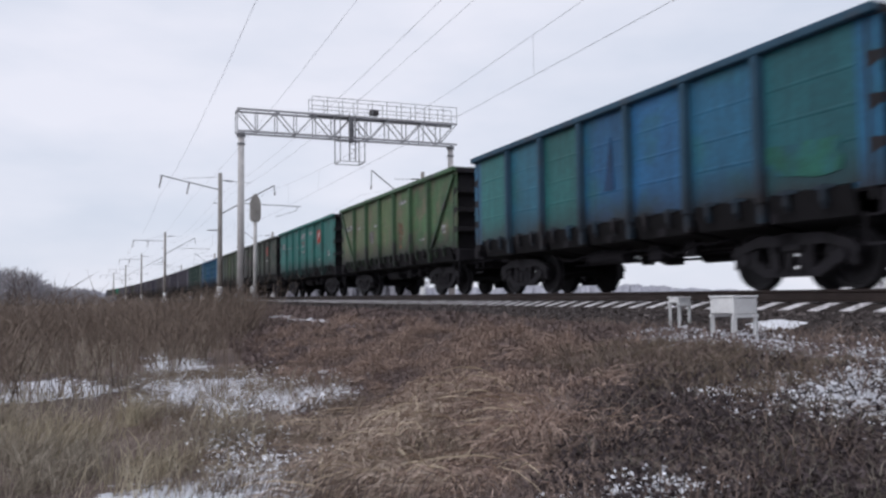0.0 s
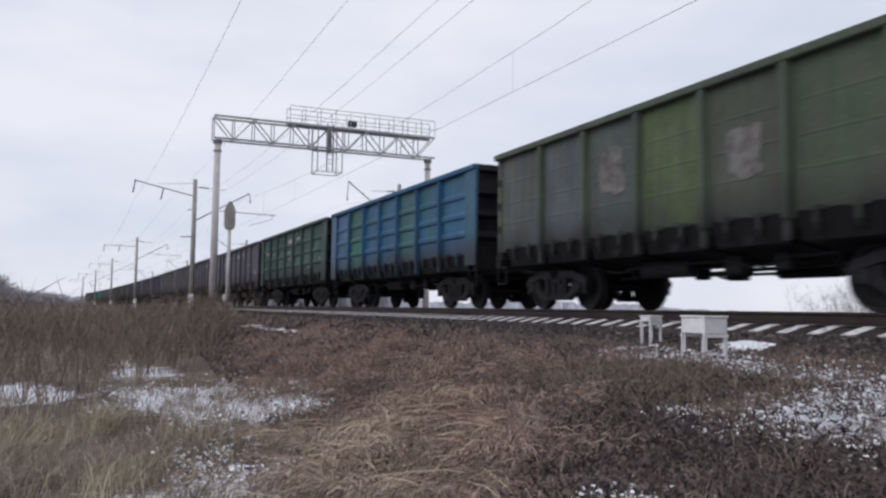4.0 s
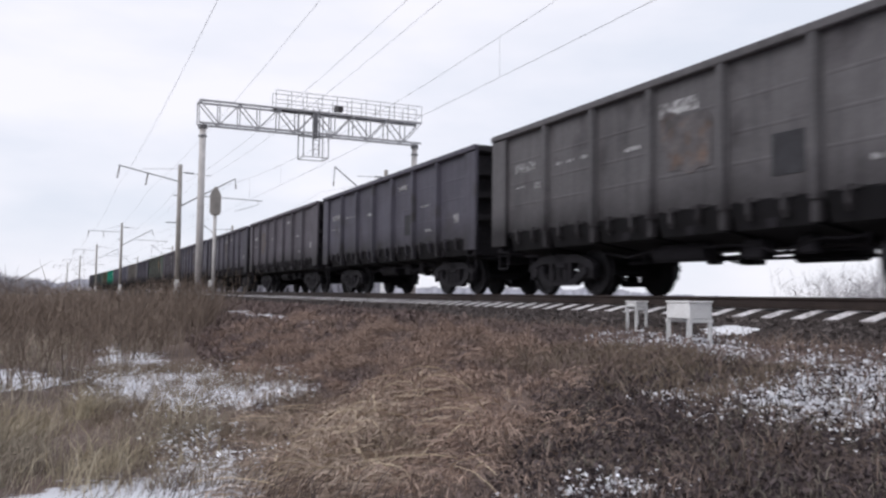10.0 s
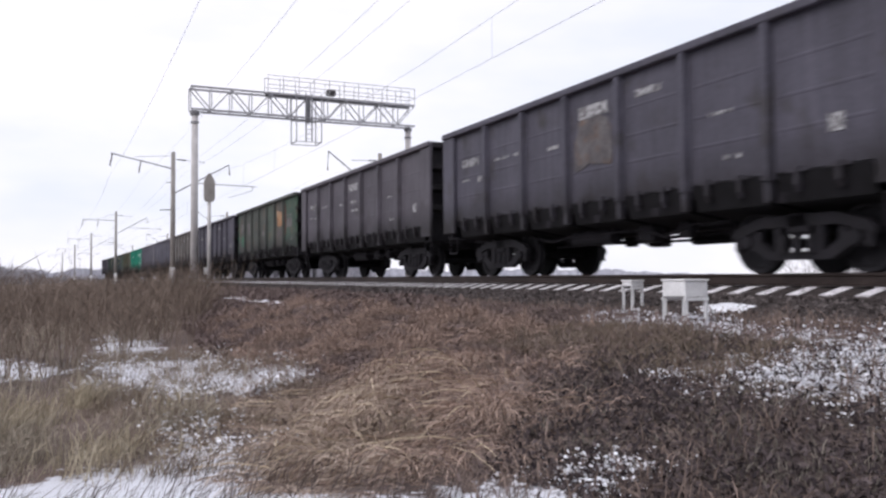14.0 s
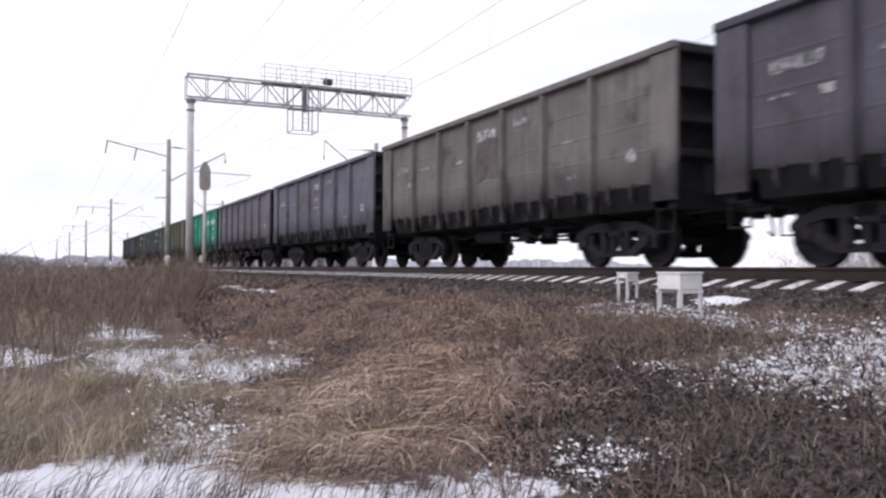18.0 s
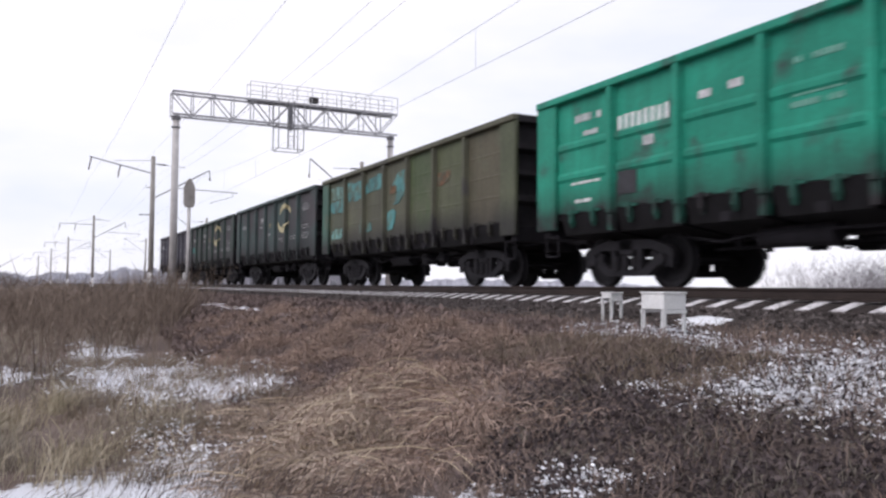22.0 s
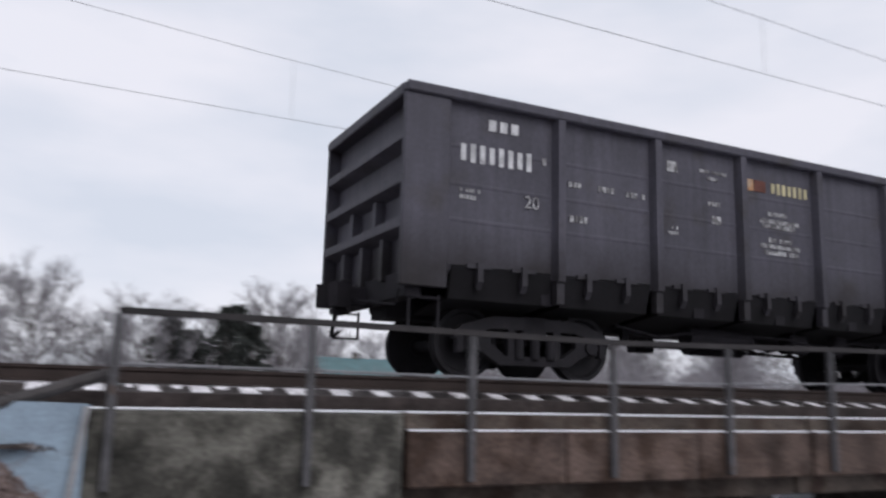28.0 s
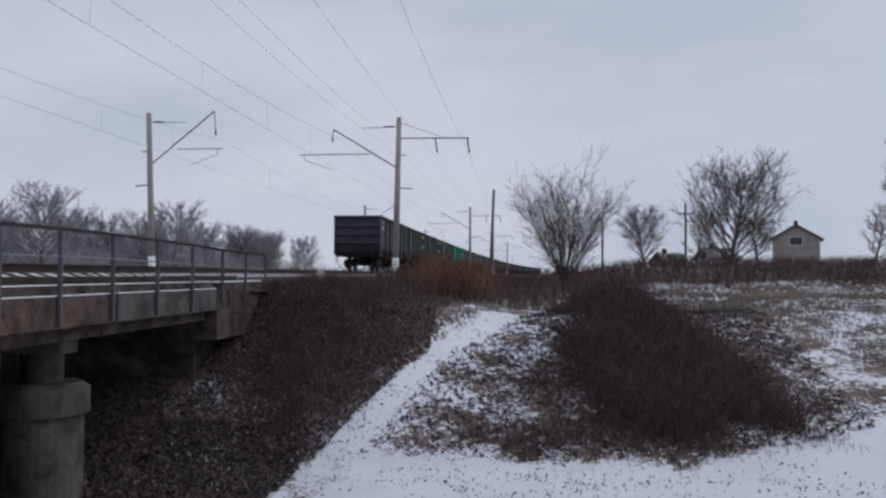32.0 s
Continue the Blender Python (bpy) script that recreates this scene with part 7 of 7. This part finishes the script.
part("paint_patch", prism(B(), [(c + 0.65, 1.6), (c + 0.68, 2.1), (c + 0.3, 2.2), (c + 0.05, 2.1), (c + 0.15, 1.8), (c + 0.35, 1.6)], 0, FACE - 0.016, FACE - 0.002), SPRAY, w)
patch(w, mid_bay(3) + 0.25, 2.75, 0.5, 0.3, RUST_PATCH, 13)
patch(w, mid_bay(5) + 0.4, 2.7, 0.8, 0.35, RUST_PATCH, 17)
bay_colours(WAGONS[20], {0: (0.035, 0.095, 0.18), 1: (0.03, 0.11, 0.095), 4: (0.03, 0.10, 0.11)}, ((0.05, 0.10, 0.17), (0.03, 0.09, 0.15)))
patch(WAGONS[20], mid_bay(0) - 0.2, 2.5, 0.8, 1.0, PALE_BLUE, 75)
patch(WAGONS[20], mid_bay(1) - 0.2, 2.1, 1.0, 0.5, GREEN_PATCH, 76)
mark(WAGONS[20], 6.3, 1.75, 0.16, 0.26, WORN_WHITE, "white_square")
bay_colours(WAGONS[21], {0: (0.08, 0.092, 0.094), 1: (0.078, 0.09, 0.098), 2: (0.07, 0.085, 0.08), 3: (0.08, 0.112, 0.05), 4: (0.068, 0.082, 0.06), 5: (0.058, 0.082, 0.052), 6: (0.056, 0.085, 0.05)})
patch(WAGONS[21], mid_bay(2), 2.6, 0.9, 0.9, PALE_PATCH, 77)
patch(WAGONS[21], mid_bay(4), 2.4, 0.8, 0.8, PALE_PATCH, 78)
bay_colours(WAGONS[25], {0: (0.02, 0.125, 0.125), 1: (0.018, 0.10, 0.15), 2: (0.02, 0.115, 0.115), 3: (0.016, 0.09, 0.20), 4: (0.02, 0.10, 0.22), 5: (0.018, 0.095, 0.17), 6: (0.018, 0.105, 0.125)})
bay_colours(WAGONS[24], {0: (0.13, 0.15, 0.088), 1: (0.12, 0.145, 0.082), 2: (0.105, 0.14, 0.072), 3: (0.098, 0.14, 0.068), 4: (0.088, 0.142, 0.066), 5: (0.072, 0.138, 0.064), 6: (0.07, 0.13, 0.064)})
w = WAGONS[24]
for k, (y, z, a, b) in enumerate(((4, 2.25, 0.5, 0.45), (4, 1.8, 0.3, 0.5), (2, 2.2, 0.5, 0.5))):
    patch(w, mid_bay(y) + 0.3, z, a, b, RUST_PATCH if k < 2 else PALE_PATCH, 20 + k)
w = WAGONS[25]
part("dark_wedge", prism(B(), [(mid_bay(3) - 0.32, 2.0), (mid_bay(3) + 0.02, 2.0), (mid_bay(3) - 0.22, 3.05)], 0, FACE - 0.016, FACE - 0.002), NAVY, w)
for o in w.children:
    if o.name.split(".")[0] in ("top_chord", "side_post", "hatch_latch"):
        o.color = (0.022, 0.062, 0.10, 1)
patch(w, mid_bay(6) + 0.05, 1.85, 1.5, 0.55, DEEP_GREEN, 31)
for n, b in ((11, 3), (12, 3), (15, 3), (16, 3), (17, 3), (18, 3), (13, 1), (8, 2), (7, 3), (6, 2)):
    patch(WAGONS[n], mid_bay(b), 2.5, 1.2, 1.1, FADED_PATCH, 40 + n, "faded_plate")
for n in (14, 15, 17):
    mark(WAGONS[n], mid_bay(4) - 0.35, 2.0, 0.55, 0.6, DARK_PATCH)
w = WAGONS[22]
bay_colours(w, {0: (0.068, 0.068, 0.06), 1: (0.064, 0.065, 0.053), 2: (0.06, 0.06, 0.052), 3: (0.052, 0.062, 0.053), 4: (0.045, 0.064, 0.049), 5: (0.056, 0.062, 0.052), 6: (0.042, 0.06, 0.048)}, ((0.085, 0.098, 0.098), (0.05, 0.07, 0.055)))
ring = [(mid_bay(5) + 0.27 * math.cos(a), 2.88 + 0.29 * math.sin(a)) for a in [k * math.pi / 12 for k in range(24)]]
part("oval_emblem", prism(B(), ring, 0, FACE - 0.016, FACE - 0.002), RED_MARK, w, "faded red oval mark")
part("emblem_stroke", prism(B(), [(mid_bay(5) + 0.2, 2.78), (mid_bay(5) + 0.1, 2.92), (mid_bay(5) - 0.22, 2.98), (mid_bay(5) + 0.02, 2.84)], 0, FACE - 0.024, FACE - 0.017), PALE_PATCH, w)
patch(w, mid_bay(5), 2.2, 0.9, 0.36, FADED_PATCH, 61)
patch(w, mid_bay(5) - 0.05, 2.25, 0.6, 0.14, WORN_WHITE, 66)
for k in (0, 1, 2):
    patch(w, mid_bay(k), 2.4, 1.1, 1.3, FADED_PATCH, 62 + k)
    patch(w, mid_bay(k) + 0.1, 2.15, 0.8, 0.3, PALE_PATCH, 67 + k)
patch(w, mid_bay(1) - 0.1, 2.95, 0.8, 0.22, GREEN_LIGHT, 72)
patch(w, mid_bay(2) + 0.2, 2.9, 0.3, 0.5, PALE_PATCH, 73)
w = WAGONS[23]
mark(w, mid_bay(5), 2.85, 0.62, 0.62, RED_MARK)
part("emblem_stroke", prism(B(), [(mid_bay(5) + 0.25, 2.7), (mid_bay(5) + 0.1, 2.85), (mid_bay(5) - 0.25, 3.0), (mid_bay(5) - 0.3, 3.05), (mid_bay(5) + 0.05, 2.98)], 0, FACE - 0.022, FACE - 0.013), WHITE_PAINT, w)
patch(w, mid_bay(3), 2.75, 1.0, 0.2, PALE_PATCH, 70)
mark(w, mid_bay(1) - 0.5, 1.75, 0.5, 0.55, DARK_PATCH)
mark(w, mid_bay(0), 2.9, 0.9, 0.18)
PALE_GREEN = material("pale_green_letters", (0.16, 0.34, 0.28), 0.8, vary=0.3, scale=5, grain=30, second=(0.05, 0.24, 0.17), amount=0.4)
w = WAGONS[4]
number_bars(w, mid_bay(5) - 0.05, 2.85, 5, 0.36, 0.235, WHITE_PAINT)
number_bars(w, mid_bay(6) + 0.0, 2.85, 5, 0.36, 0.235, WHITE_PAINT)
number_bars(w, mid_bay(1) + 0.05, 2.85, 8, 0.28, 0.125, WHITE_PAINT)
mark(w, mid_bay(1) - 0.1, 2.45, 0.25, 0.16, WORN_WHITE)
mark(w, mid_bay(0) - 0.1, 3.15, 0.8, 0.14, WORN_WHITE)
mark(w, mid_bay(0) - 0.2, 2.85, 0.4, 0.1, WORN_WHITE)
for z in (2.12, 2.03, 1.94):
    mark(w, mid_bay(0) - 0.05, z, 0.85, 0.055, WHITE_PAINT)
mark(w, mid_bay(0) + 0.05, 1.6, 0.5, 0.07, WHITE_PAINT)
mark(w, mid_bay(1) + 0.45, 1.85, 0.5, 0.5, DARK_PATCH)
for y, z, a in ((0.3, 2.95, 0.25), (-0.3, 2.98, 0.25)):
    mark(w, mid_bay(2) + y, z, a, 0.12, WORN_WHITE)
for b, z in ((3, 3.05), (3, 2.6), (3, 2.45), (4, 2.1), (4, 1.95), (5, 2.2), (5, 2.05)):
    mark(w, mid_bay(b), z, 0.8, 0.09, PALE_GREEN)
mark(w, mid_bay(6) + 0.1, 2.45, 0.5, 0.07, WHITE_PAINT)
mark(w, mid_bay(6) + 0.1, 1.85, 0.25, 0.25, WHITE_PAINT, "white_square")
bm = B()
for y in (-6.1, -5.72):
    bar(bm, (-1.48, y, 0.45), (-1.48, y, 1.3), 0.035, 0.035)
for z in (0.5, 0.75, 1.0, 1.22):
    bar(bm, (-1.48, -6.1, z), (-1.48, -5.72, z), 0.03, 0.03)
part("ladder", bm, WAGON_PAINT, w).color = (0.03, 0.12, 0.085, 1)

motions()
